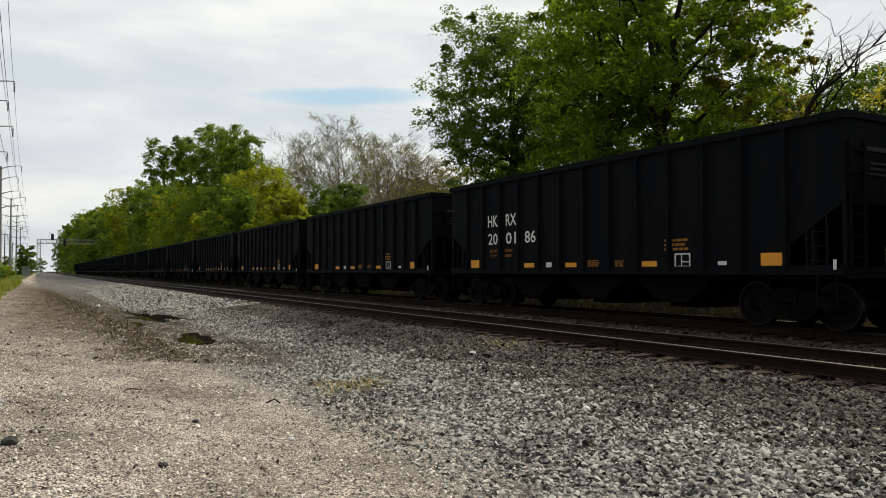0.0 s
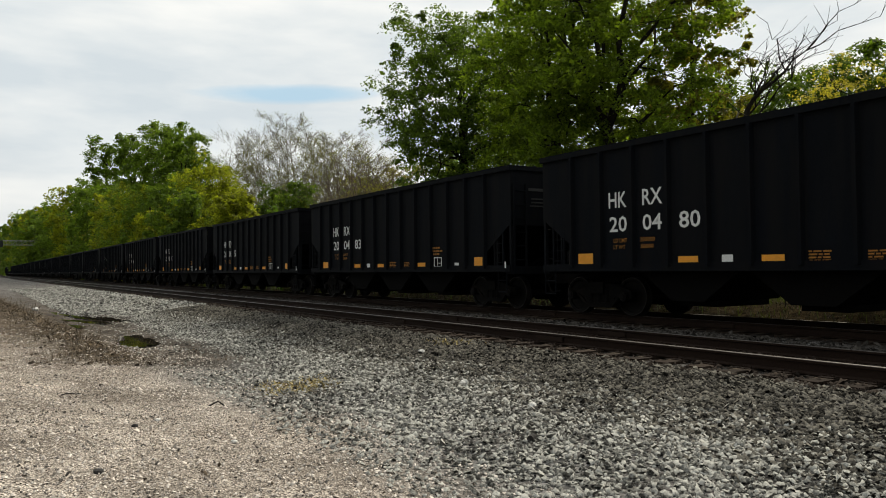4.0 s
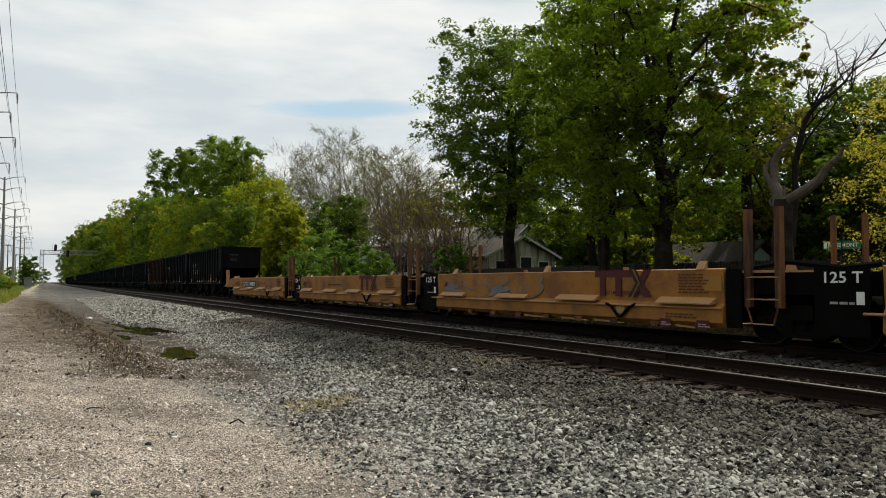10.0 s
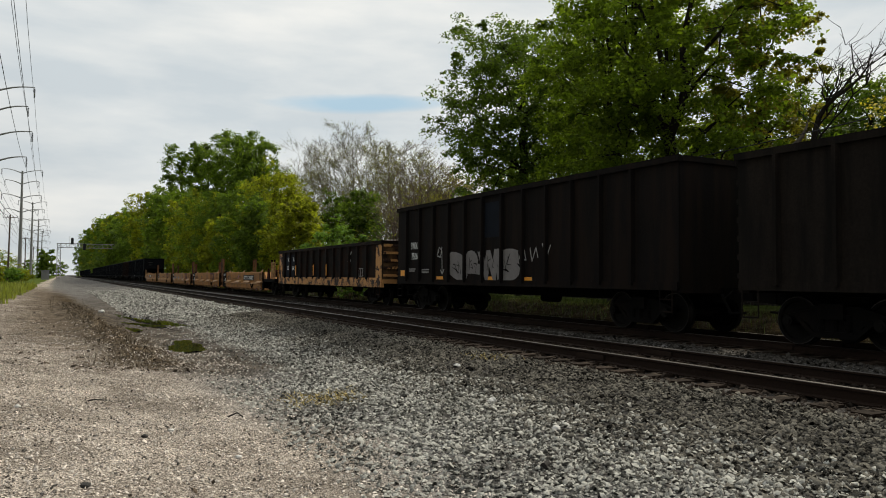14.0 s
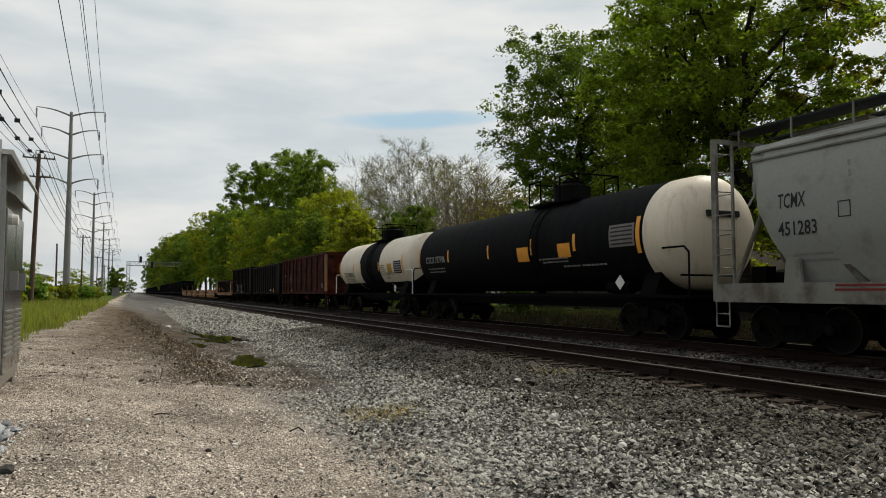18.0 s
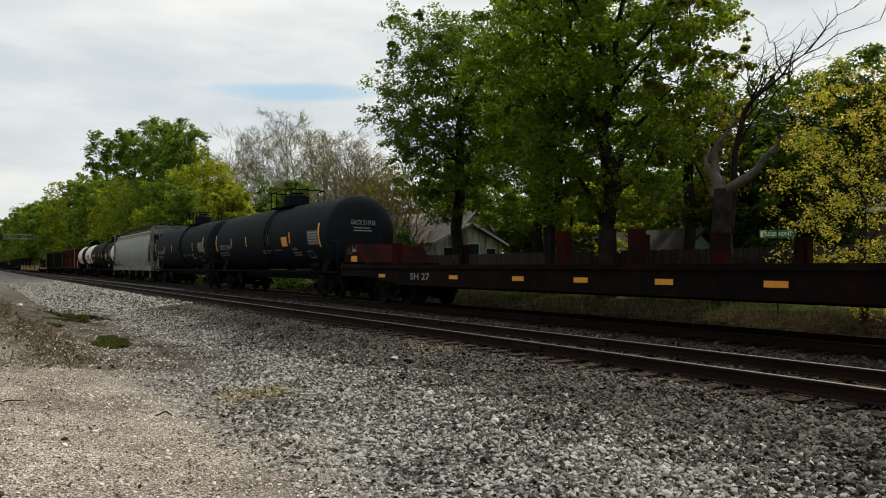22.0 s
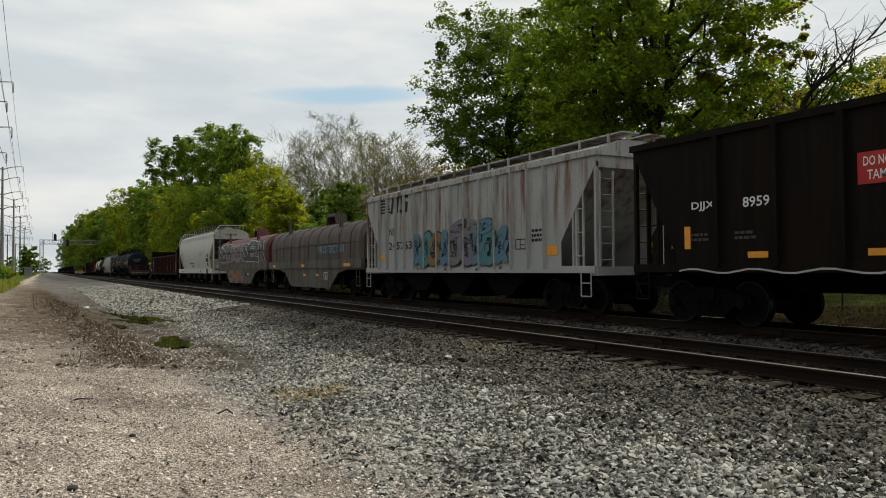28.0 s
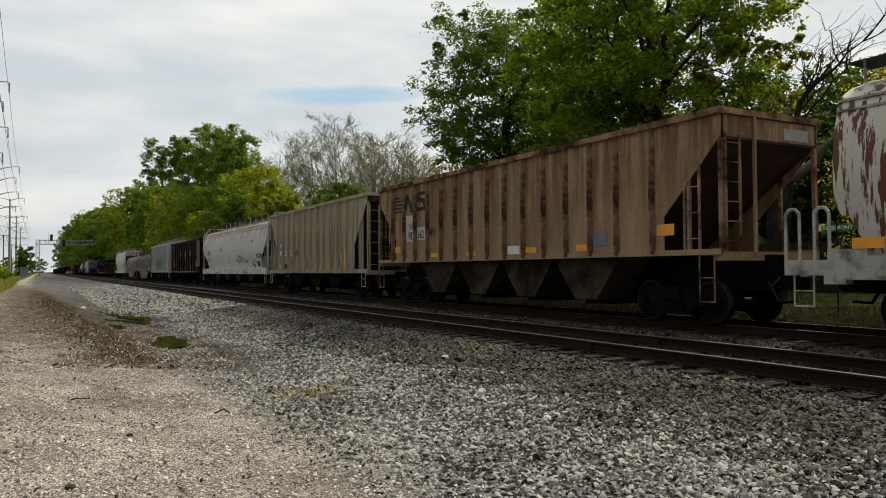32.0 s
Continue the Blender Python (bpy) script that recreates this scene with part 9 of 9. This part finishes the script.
grass_patch("tie_end_grass", "yellow dead grass caught at the tie ends", 700, ((6.5, 7.5), (10.2, 12.6)), 0.06, MATS["yellow_straw"], 6, lambda x, y, r: r.uniform(0, 1, len(x)) < np.exp(-((x - 7.0) / 0.25) ** 2 - ((y - 11.4) / 0.5) ** 2), lean=1.2)


def dry_weeds():
    rng = np.random.default_rng(8)
    for i, (x, y, h) in enumerate(((1.05, 18.4, 0.42), (1.3, 18.0, 0.36), (0.75, 19.2, 0.34), (1.6, 17.6, 0.28), (0.25, 26.6, 0.7), (0.45, 24.5, 0.55), (0.1, 28.5, 0.6), (0.6, 22.0, 0.4), (-0.4, 31.0, 0.6), (1.9, 17.2, 0.22))):
        ob = thing("dry_weed", "dry brown weed stalks on the dirt ridge", "weed", pose(x + 0.3, y, float(ground_z(np.array(x + 0.3), np.array(y))) - 0.01), "dry weeds")
        s = Shape()
        for _ in range(4):
            q = np.array([rng.normal(0, 0.28 * h), rng.normal(0, 0.28 * h), h * rng.uniform(0.5, 1.05)])
            e = stem(s, (0, 0, 0), q, 0.006, 0.003, rng, 4, 3, 0.06)
            for _ in range(3):
                stem(s, q * rng.uniform(0.5, 0.95), q + rng.normal(0, 0.14 * h, 3), 0.003, 0.002, rng, 3, 2, 0.05)
        part("stalk", s, DRYWEED, ob)


dry_weeds()

# ---- houses, fence and street sign beyond the train ----
SIDING = mat("white_siding", (0.55, 0.56, 0.56), 0.7, var=0.12, scale=1.5, bump=0.1)
MINT = mat("mint_siding", (0.42, 0.55, 0.50), 0.7, var=0.1, scale=1.5, bump=0.1)
BRICK = mat("dark_brick_wall", (0.12, 0.075, 0.06), 0.85, var=0.3, scale=3, bump=0.3)
SHINGLE = mat("grey_shingle", (0.115, 0.10, 0.088), 0.9, var=0.3, scale=3, fine=30, bump=0.4)
SHINGLE_DARK = mat("brown_shingle", (0.055, 0.045, 0.04), 0.9, var=0.3, scale=3, fine=30, bump=0.4)
GLASS = mat("window_glass", (0.02, 0.025, 0.03), 0.08, var=0.1, bump=0.0, spec=0.6)
FENCE = mat("fence_wood", (0.036, 0.029, 0.024), 0.9, var=0.4, scale=2, fine=25, bump=0.3, spread=0.8)


def house(label, x0, x1, y0, y1, eave, ridge, along, wall, roof, base=0.2, over=0.4):
    ob = thing("house", label, "house", group="houses behind the fence")
    w = Shape()
    if along == "y":
        m = (x0 + x1) / 2
        part("wall", Shape().slab([(x0, base), (x1, base), (x1, eave), (m, ridge - 0.12), (x0, eave)], y0, y1, "y"), wall, ob)
        k = (ridge - eave) / (m - x0)
        for s, e in ((-1, x0), (1, x1)):
            part("roof", Shape().slab([(m, ridge), (e + s * over, eave - k * over), (e + s * over, eave - k * over + 0.12), (m, ridge + 0.14)], y0 - over, y1 + over, "y"), roof, ob)
        part("fascia", Shape().box(x0 - over - 0.03, x0 - over, y0 - over, y1 + over, eave - k * over - 0.06, eave - k * over + 0.12), SIDING, ob)
    else:
        m = (y0 + y1) / 2
        part("wall", Shape().slab([(y0, base), (y1, base), (y1, eave), (m, ridge - 0.12), (y0, eave)], x0, x1, "x"), wall, ob)
        k = (ridge - eave) / (m - y0)
        for s, e in ((-1, y0), (1, y1)):
            part("roof", Shape().slab([(m, ridge), (e + s * over, eave - k * over), (e + s * over, eave - k * over + 0.12), (m, ridge + 0.14)], x0 - over, x1 + over, "x"), roof, ob)
            part("barge_board", Shape().slab([(m, ridge + 0.02), (e + s * over, eave - k * over), (e + s * over, eave - k * over + 0.16), (m, ridge + 0.18)], x0 - over - 0.04, x0 - over, "x"), SIDING, ob)
    return ob


def window(ob, x, y0, y1, z0, z1):
    f = part("window", Shape().box(x - 0.05, x, y0 - 0.08, y1 + 0.08, z0 - 0.08, z1 + 0.08), SIDING, ob)
    part("pane", Shape().box(x - 0.065, x - 0.05, y0, y1, z0, z1), GLASS, f)


a = house("weathered pale wooden house with a brown shingle roof", 30.0, 36.5, 39.85, 45.75, 3.05, 4.35, "x", mat("weathered_pale_siding", (0.50, 0.47, 0.42), 0.85, var=0.3, scale=2, bump=0.2, dirt=(0.14, 0.12, 0.095), amount=0.45, streak=True), SHINGLE_DARK, over=0.35)
window(a, 30.0, 42.0, 42.9, 1.7, 3.0)
for yy in (40.9, 44.6):
    window(a, 30.0, yy - 0.4, yy + 0.4, 1.7, 2.7)
a.matrix_basis = pose(29.1, 42.1, 0, 0, 0, 93) @ pose(-30, -42.8, 0)
e = house("grey-green gabled house with white barge boards", 0.0, 5.0, -2.7, 2.7, 3.5, 6.0, "x", mat("grey_green_siding", (0.20, 0.21, 0.18), 0.8, var=0.2, scale=1.5, bump=0.1), SHINGLE, over=0.4)
e.matrix_basis = pose(35.0, 50.0, 0, 0, 0, 88)
b = house("long low house with a pale grey shingle roof", -3.9, 3.9, -4.7, 4.7, 5.0, 6.36, "y", SIDING, mat("pale_shingle", (0.215, 0.185, 0.16), 0.9, var=0.22, scale=3, fine=30, bump=0.4))
for yy in (-3.2, 0.0, 3.0):
    window(b, -3.9, yy, yy + 1.4, 2.2, 3.6)
part("wing_wall", Shape().box(-3.4, 2.4, 4.72, 8.4, 0.2, 4.55), SIDING, b)
part("wing_roof", Shape().slab([(-3.8, 4.5), (2.7, 5.15), (2.7, 5.3), (-3.8, 4.65)], 4.75, 8.75, "y"), SHINGLE, b)
window(b, -3.4, 6.0, 7.2, 2.3, 3.6)
b.matrix_basis = pose(34.6, 61.6, 0, 0, 0, 39)
house("small shed with a brown shingle roof and mint gable", 26.2, 28.4, 21.5, 26.0, 2.25, 3.0, "y", MINT, SHINGLE_DARK)
c = house("dark brick house with a pale roof edge", 31.0, 40.0, 5.0, 18.8, 3.9, 6.2, "y", BRICK, SHINGLE_DARK)
for yy in (5.0, 9.5, 13.5):
    window(c, 31.0, yy, yy + 1.5, 1.5, 3.0)
d = house("grey house half hidden by leaves", 34.0, 41.0, 28.0, 37.0, 3.2, 5.4, "y", mat("beige_siding", (0.36, 0.33, 0.28), 0.7, var=0.15, bump=0.1), SHINGLE)
window(d, 34.0, 31.0, 32.4, 1.5, 2.8)


def board_fence():
    ob = thing("fence", "weathered dark wooden board fence", "fence", kind="")
    rng = random.Random(3)
    meshes = []
    for k in range(3):
        t = rng.uniform(-0.03, 0.03)
        meshes.append(Shape().slab([(-0.07, 0.0), (0.07, 0.0), (0.07, 1.88 + t), (0.04, 1.93 + t), (-0.04, 1.93 + t), (-0.07, 1.88 + t)], -0.012, 0.012, "x").mesh("board", FENCE))
    for i, y in enumerate(np.arange(12.0, 44.0, 0.155)):
        o = part("board", meshes[i % 3], None, ob)
        o.matrix_basis = pose(25.5 + 0.4 * math.sin(y * 0.15), y, 0.22 + rng.uniform(-0.02, 0.02))
    for z in (0.7, 1.7):
        part("rail", Shape().box(25.6, 25.68, 12, 44, z, z + 0.09), FENCE, ob)


board_fence()


def street_sign():
    ob = thing("street_sign", "green street name sign with white letters on a thin post", "street sign", pose(20.4, 13.2, 0.0, 0, 0, 18))
    part("post", Shape().rod((0, 0, -0.2), (0, 0, 2.55), 0.022, n=8), BARK, ob)
    part("name_plate", Shape().box(-0.012, 0.012, 0.50, -0.50, 2.22, 2.46), mat("sign_green", (0.008, 0.16, 0.075), 0.4, var=0.1, bump=0.0), ob)
    sign(ob, "ROSEMONT", -0.014, 0.36, 2.28, 0.78, 0.12, WHITE)
    plate(ob, -0.014, 0.48, 2.25, 0.08, 0.18, WHITE, "white_plate")


street_sign()


def hanging_wire(name, label, pts, sag, r, material, group=""):
    run = []
    for p, q in zip(pts[:-1], pts[1:]):
        p, q = np.array(p, float), np.array(q, float)
        t = np.linspace(0, 1, 13)[:, None]
        line = p + (q - p) * t
        line[:, 2] -= (4 * sag * t * (1 - t))[:, 0]
        run += [tuple(v) for v in (line if not run else line[1:])]
    return tagged(part(name, Shape().tube(run, [r] * len(run), 5), material), label, "cable", group)


CABLE = mat("cable_black", (0.02, 0.02, 0.022), 0.6, var=0.1, bump=0.0)
hanging_wire("service_cable", "black cable strung in front of the trees", [(21.0, 4, 6.6), (21.0, 34, 6.0)], 0.5, 0.018, CABLE)

# ---- power line, cabinet and signals on the other side ----
STEEL = mat("weathered_steel", (0.23, 0.225, 0.22), 0.6, 0.4, var=0.2, scale=0.8, bump=0.1)
POLEWOOD = mat("pole_wood", (0.085, 0.055, 0.04), 0.9, var=0.35, scale=2, fine=20, bump=0.3)
INSULATOR = mat("insulator_grey", (0.05, 0.05, 0.055), 0.4, var=0.2, bump=0.0)
TOWERS = [(-6.5, 19), (-8.0, 114), (-8.8, 205), (-9.2, 292), (-9.6, 385), (-10.0, 480)]
ARMS = [(26.0, 4.3), (23.3, 3.6), (19.9, 4.2), (16.4, 3.6)]


def steel_pole(x, y):
    ob = thing("power_pole", "tall tapered steel power line pole with curved arms", "power pole", pose(x, y, -0.2), "steel power poles")
    part("shaft", Shape().rod((0, 0, 0), (0, 0, 26.6), 0.50, 0.20, n=12), STEEL, ob, smooth=50)
    for z, w in ARMS:
        for sx in (-1, 1):
            arm = Shape()
            pts = [(sx * w * t, 0, z + 0.95 * t ** 1.0 - 0.0 + 0.25 * math.sin(math.pi * t)) for t in np.linspace(0, 1, 6)]
            for (p, q, k) in zip(pts[:-1], pts[1:], range(5)):
                arm.rod(p, q, 0.13 - 0.015 * k, 0.115 - 0.015 * k, n=6)
            o = part("arm", arm, STEEL, ob)
            tip = pts[-1]
            ins = Shape().rod((tip[0], 0, tip[2]), (tip[0], 0, tip[2] - 1.5), 0.03, n=6)
            for k in range(9):
                ins.rod((tip[0], 0, tip[2] - 0.2 - k * 0.14), (tip[0], 0, tip[2] - 0.27 - k * 0.14), 0.11, n=8)
            part("insulator", ins, INSULATOR, o)
    return ob


for x, y in TOWERS[1:]:
    steel_pole(x, y)
for z, w in ARMS:
    for sx in (-1, 1):
        hanging_wire("power_cable", "thin power line cable", [(x + sx * w, y, z - 0.75) for x, y in TOWERS], 1.6, 0.022, CABLE, "power line cables")


def wood_pole(x, y, h, arms, lean=0.0, r=0.17):
    ob = thing("utility_pole", "brown wooden utility pole with cross arms", "utility pole", pose(x, y, -0.2, 0, lean, 0), "wooden utility poles")
    part("shaft", Shape().rod((0, 0, 0), (0, 0, h), r, r * 0.7, n=10), POLEWOOD, ob, smooth=50)
    for z, w in arms:
        a = part("cross_arm", Shape().box(-w, w, -0.06, 0.06, z - 0.06, z + 0.06), POLEWOOD, ob)
        for sx in (-0.95, -0.35, 0.35, 0.95):
            part("insulator", Shape().rod((sx * w, 0, z + 0.06), (sx * w, 0, z + 0.26), 0.05, n=8), INSULATOR, a)
    return ob


wood_pole(-8.0, 75, 13.9, [(13.5, 1.3), (11.8, 1.0)], 1.2, 0.22)
wood_pole(-8.6, 158, 12.5, [(12.0, 1.2)], 0.5)
wood_pole(-8.2, 101, 7.3, [], 0.0, 0.13)
wood_pole(-9.0, 240, 12.0, [(11.6, 1.2)], 0.0)
wood_pole(-9.4, 320, 12.0, [(11.6, 1.2)], 0.0)
LINE = [(-6.6, 2, 13.6), (-7.7, 75, 13.4), (-8.5, 158, 11.9), (-9.0, 240, 11.5), (-9.4, 320, 11.5)]
for k, (dx, dz) in enumerate(((-1.2, 0.2), (-0.4, 0.25), (0.5, 0.2), (1.2, 0.2), (-0.9, -1.6), (0.9, -1.5))):
    hanging_wire("utility_cable", "black bundled utility cable", [(x + dx, y, z + dz) for x, y, z in LINE], 1.5, 0.035 if k in (1, 2) else 0.022, CABLE, "utility cables")
spacers = Shape()
for f in np.linspace(0.15, 0.95, 8):
    for dx in (-0.4, 0.5):
        p = np.array(LINE[0]) + (np.array(LINE[1]) - np.array(LINE[0])) * f
        z = p[2] + 0.22 - 4 * 1.5 * f * (1 - f)
        spacers.box(p[0] + dx - 0.16, p[0] + dx + 0.16, p[1] - 0.06, p[1] + 0.06, z - 0.2, z + 0.06)
tagged(part("cable_spacer", spacers, CABLE), "small black spacers clipped along the utility cables", "spacer", kind="stuff")

ALU = mat("brushed_aluminium", (0.46, 0.45, 0.42), 0.36, 0.85, var=0.16, scale=0.7, fine=14, bump=0.04, dirt=(0.33, 0.32, 0.29), amount=0.35, streak=True)
ALU_DARK = mat("aluminium_trim", (0.25, 0.25, 0.24), 0.5, 0.7, var=0.2, bump=0.1)


def signal_cabinet():
    ob = thing("equipment_cabinet", "tall brushed aluminium railway equipment cabinet with an overhanging roof", "cabinet", pose(-1.27, 10.45, -0.14, 0, 0, 2))
    w, dp, h = 2.6, 2.3, 3.02
    part("body", Shape().box(-w, 0, 0, dp, 0.14, h), ALU, ob)
    part("roof", Shape().slab([(-w - 0.1, h), (0.06, h), (0.19, h - 0.24), (0.21, h - 0.21), (0.08, h + 0.06), (-w - 0.1, h + 0.13)], -0.06, dp + 0.1, "y"), ALU, ob)
    part("visor", Shape().slab([(0.0, h - 0.42), (0.12, h - 0.50), (0.12, h - 0.47), (0.0, h - 0.38)], 0.05, dp, "y"), ALU_DARK, ob)
    for x in (-0.12, -w + 0.3):
        lug = part("lifting_lug", Shape().box(x - 0.075, x + 0.075, -0.10, -0.06, h - 0.24, h + 0.17), ALU, ob)
        part("lug_hole", Shape().rod((x, -0.105, h + 0.09), (x, -0.098, h + 0.09), 0.035, n=14).rod((x, -0.105, h - 0.18), (x, -0.098, h - 0.18), 0.04, n=14), DARKINK, lug)
    for x in (-0.9, -1.75):
        part("seam", Shape().box(x - 0.012, x + 0.012, -0.008, 0.0, 0.16, h - 0.02), ALU_DARK, ob)
    part("corner_trim", Shape().box(-0.05, 0.012, -0.012, 0.05, 0.14, h), ALU_DARK, ob)
    for y0, y1 in ((0.10, 1.12), (1.18, 2.2)):
        door = part("door", Shape().box(0.0, 0.03, y0, y1, 0.3, h - 0.65), mat("polished_aluminium", (0.30, 0.30, 0.29), 0.18, 0.95, var=0.1, bump=0.03), ob)
        vent = [Shape().box(0.03, 0.05, y0 + 0.1, y1 - 0.1, 0.5 + k * 0.07, 0.53 + k * 0.07) for k in range(9)]
        for v in vent:
            part("louvre", v, ALU, door)
        part("door_handle", Shape().box(0.03, 0.12, (y0 + y1) / 2 - 0.06, (y0 + y1) / 2 + 0.06, 1.35, 1.6), ALU_DARK, door)
    part("round_sticker", Shape().rod((-0.20, -0.004, h - 0.62), (-0.20, 0.0, h - 0.62), 0.085, n=20), WHITE, ob)
    part("sticker_mark", Shape().box(-0.26, -0.14, -0.008, -0.004, h - 0.64, h - 0.58).box(-0.25, -0.21, -0.008, -0.004, h - 0.68, h - 0.64).box(-0.18, -0.14, -0.008, -0.004, h - 0.66, h - 0.64), DARKINK, ob)
    for x in (-0.14, -w + 0.14):
        for y in (0.12, dp - 0.12):
            part("foot", Shape().box(x - 0.1, x + 0.1, y - 0.1, y + 0.1, -0.1, 0.14), ALU_DARK, ob)
    # small white disc high on the door side
    part("warning_lamp", Shape().rod((0.02, 0.62, h - 0.75), (0.10, 0.62, h - 0.75), 0.07, n=12), WHITE, ob)


signal_cabinet()
scatter_stones("coarse_gravel_pile", mat("bluish_stone", (0.27, 0.285, 0.30), 0.9, var=0.5, fine=60, bump=0.3, spread=0.8, leaf=-1.0, spec=0.02), "patch of coarse bluish gravel near the cabinet", 3200, ((-3.6, -0.75), (6.2, 8.6)), 0.033, 12, lambda x, y, r: r.uniform(0, 1, len(x)) < np.exp(-((x + 1.9) / 1.1) ** 4))


def warehouse():
    ob = thing("warehouse", "low white warehouse behind bushes", "building")
    part("wall", Shape().box(-30, -13.5, 118, 150, 0, 3.9), SIDING, ob)
    part("roof", Shape().box(-30.3, -13.2, 117.7, 150.3, 3.9, 4.15), STEEL, ob)
    for x in (-28, -24, -20, -16.5):
        part("door", Shape().box(x, x + 2.0, 117.93, 118, 0.2, 2.6), STEEL, ob)


warehouse()


def small_box():
    ob = thing("relay_box", "small grey trackside relay box", "cabinet", pose(-3.0, 190, -0.1))
    part("body", Shape().box(-0.8, 0.8, -0.5, 0.5, 0.2, 2.2), STEEL, ob)
    part("lid", Shape().box(-0.95, 0.95, -0.65, 0.65, 2.2, 2.35), STEEL, ob)


small_box()


def signal_bridge():
    ob = thing("signal_bridge", "grey lattice signal bridge across the tracks", "signal bridge")
    y = 262
    for x0 in (-1.1, 18.2):
        leg = Shape()
        for dx in (0, 1.0):
            for dy in (0, 1.0):
                leg.rod((x0 + dx, y + dy, -0.2), (x0 + dx, y + dy, 11.2), 0.09, n=6)
        for z in np.arange(0, 11, 1.1):
            leg.rod((x0, y, z), (x0 + 1, y, z + 1.1), 0.05, n=5).rod((x0 + 1, y, z), (x0, y, z + 1.1), 0.05, n=5)
        part("leg", leg, STEEL, ob)
    beam = Shape()
    for z in (9.9, 11.2):
        for dy in (0, 1.0):
            beam.rod((-1.1, y + dy, z), (19.2, y + dy, z), 0.09, n=6)
    for k, x in enumerate(np.arange(-1.1, 18.3, 1.3)):
        beam.rod((x, y, 9.9), (x + 1.3, y, 11.2), 0.05, n=5).rod((x, y, 9.9), (x, y, 11.2), 0.05, n=5)
    part("beam", beam, STEEL, ob)
    for x, z in ((3.1, 12.0), (6.6, 10.3)):
        s = part("signal_head", Shape().slab([(x - 0.42, z - 1.1), (x + 0.42, z - 1.1), (x + 0.42, z + 0.8), (x, z + 1.1), (x - 0.42, z + 0.8)], y - 0.9, y - 0.6, "y"), DARKINK, ob)
        part("ladder", Shape().box(x - 0.8, x - 0.7, y - 0.7, y - 0.6, 9.9, z + 1.6), STEEL, ob)


signal_bridge()


# ---- small things on the ground ----
def litter():
    def at(x, y):
        return float(ground_z(np.array(x), np.array(y)))
    dark = mat("charred_wood", (0.02, 0.017, 0.015), 0.9, var=0.4, bump=0.3)
    can = part("pipe_stub", Shape().rod((3.90, 5.22, at(3.9, 5.22) + 0.035), (3.98, 5.27, at(3.98, 5.27) + 0.035), 0.03, n=12), dark)
    tagged(can, "short black pipe stub lying in the gravel", "pipe")
    for x, y, ln, a in ((4.02, 11.94, 0.42, 0.3), (2.05, 8.48, 0.36, 0.0), (0.6, 9.8, 0.25, 0.5), (3.6, 21.5, 0.8, 0.2), (3.2, 24.0, 0.7, 0.1), (2.9, 14.9, 0.3, 0.8)):
        c, s = math.cos(a) * ln / 2, math.sin(a) * ln / 2
        ob = Shape()
        rng = np.random.default_rng(int(x * 100))
        stem(ob, (x - c, y - s, at(x - c, y - s) + 0.015), (x + c, y + s, at(x + c, y + s) + 0.015), 0.011, 0.006, rng, 6, 4, 0.06)
        tagged(part("stick", ob, dark), "dark broken stick on the gravel", "stick", "broken sticks")
    rng = random.Random(6)
    stone = mat("dark_stone", (0.035, 0.033, 0.031), 0.9, var=0.4, bump=0.3)
    pale = mat("white_stone", (0.62, 0.60, 0.57), 0.9, var=0.15, bump=0.2)
    for x, y, r, m in ((-0.62, 6.3, 0.06, stone), (0.35, 5.6, 0.035, stone), (0.9, 7.4, 0.03, stone), (1.6, 6.6, 0.03, pale), (8.22, 9.87, 0.05, pale), (1.2, 7.9, 0.03, pale), (-0.2, 8.8, 0.03, pale), (1.75, 34.5, 0.12, pale), (5.2, 8.2, 0.06, pale), (4.9, 6.4, 0.05, pale), (6.2, 11.0, 0.06, pale), (5.6, 4.0, 0.05, stone)):
        b = bmesh.new()
        bmesh.ops.create_icosphere(b, subdivisions=2, radius=r)
        for v in b.verts:
            v.co *= 1 + 0.35 * noise.noise(v.co * (1.3 / r) + Vector((x, y, 0)))
            v.co.z *= 0.65
        me = bpy.data.meshes.new("stone")
        b.to_mesh(me)
        b.free()
        me.materials.append(m)
        ob = new("stone", me)
        ob.location = (x, y, at(x, y) + r * 0.35 if x < 8 else -0.12)
        tagged(ob, "loose dark stone on the gravel" if m is stone else "loose pale stone on the gravel", "stone", "loose stones")


litter()

# ---- the train rolls by ----
SPEED, SLOWING = 17.8185, 0.016913


def along(front, t):
    return front + SPEED * t - SLOWING * t * t


def motions():
    for car, front in TRAIN:
        walk(car, [(t, pose(MID_FAR, along(front, t), 0)) for t in (0.0, 8.0, 16.0, 24.0, 32.0)])


motions()
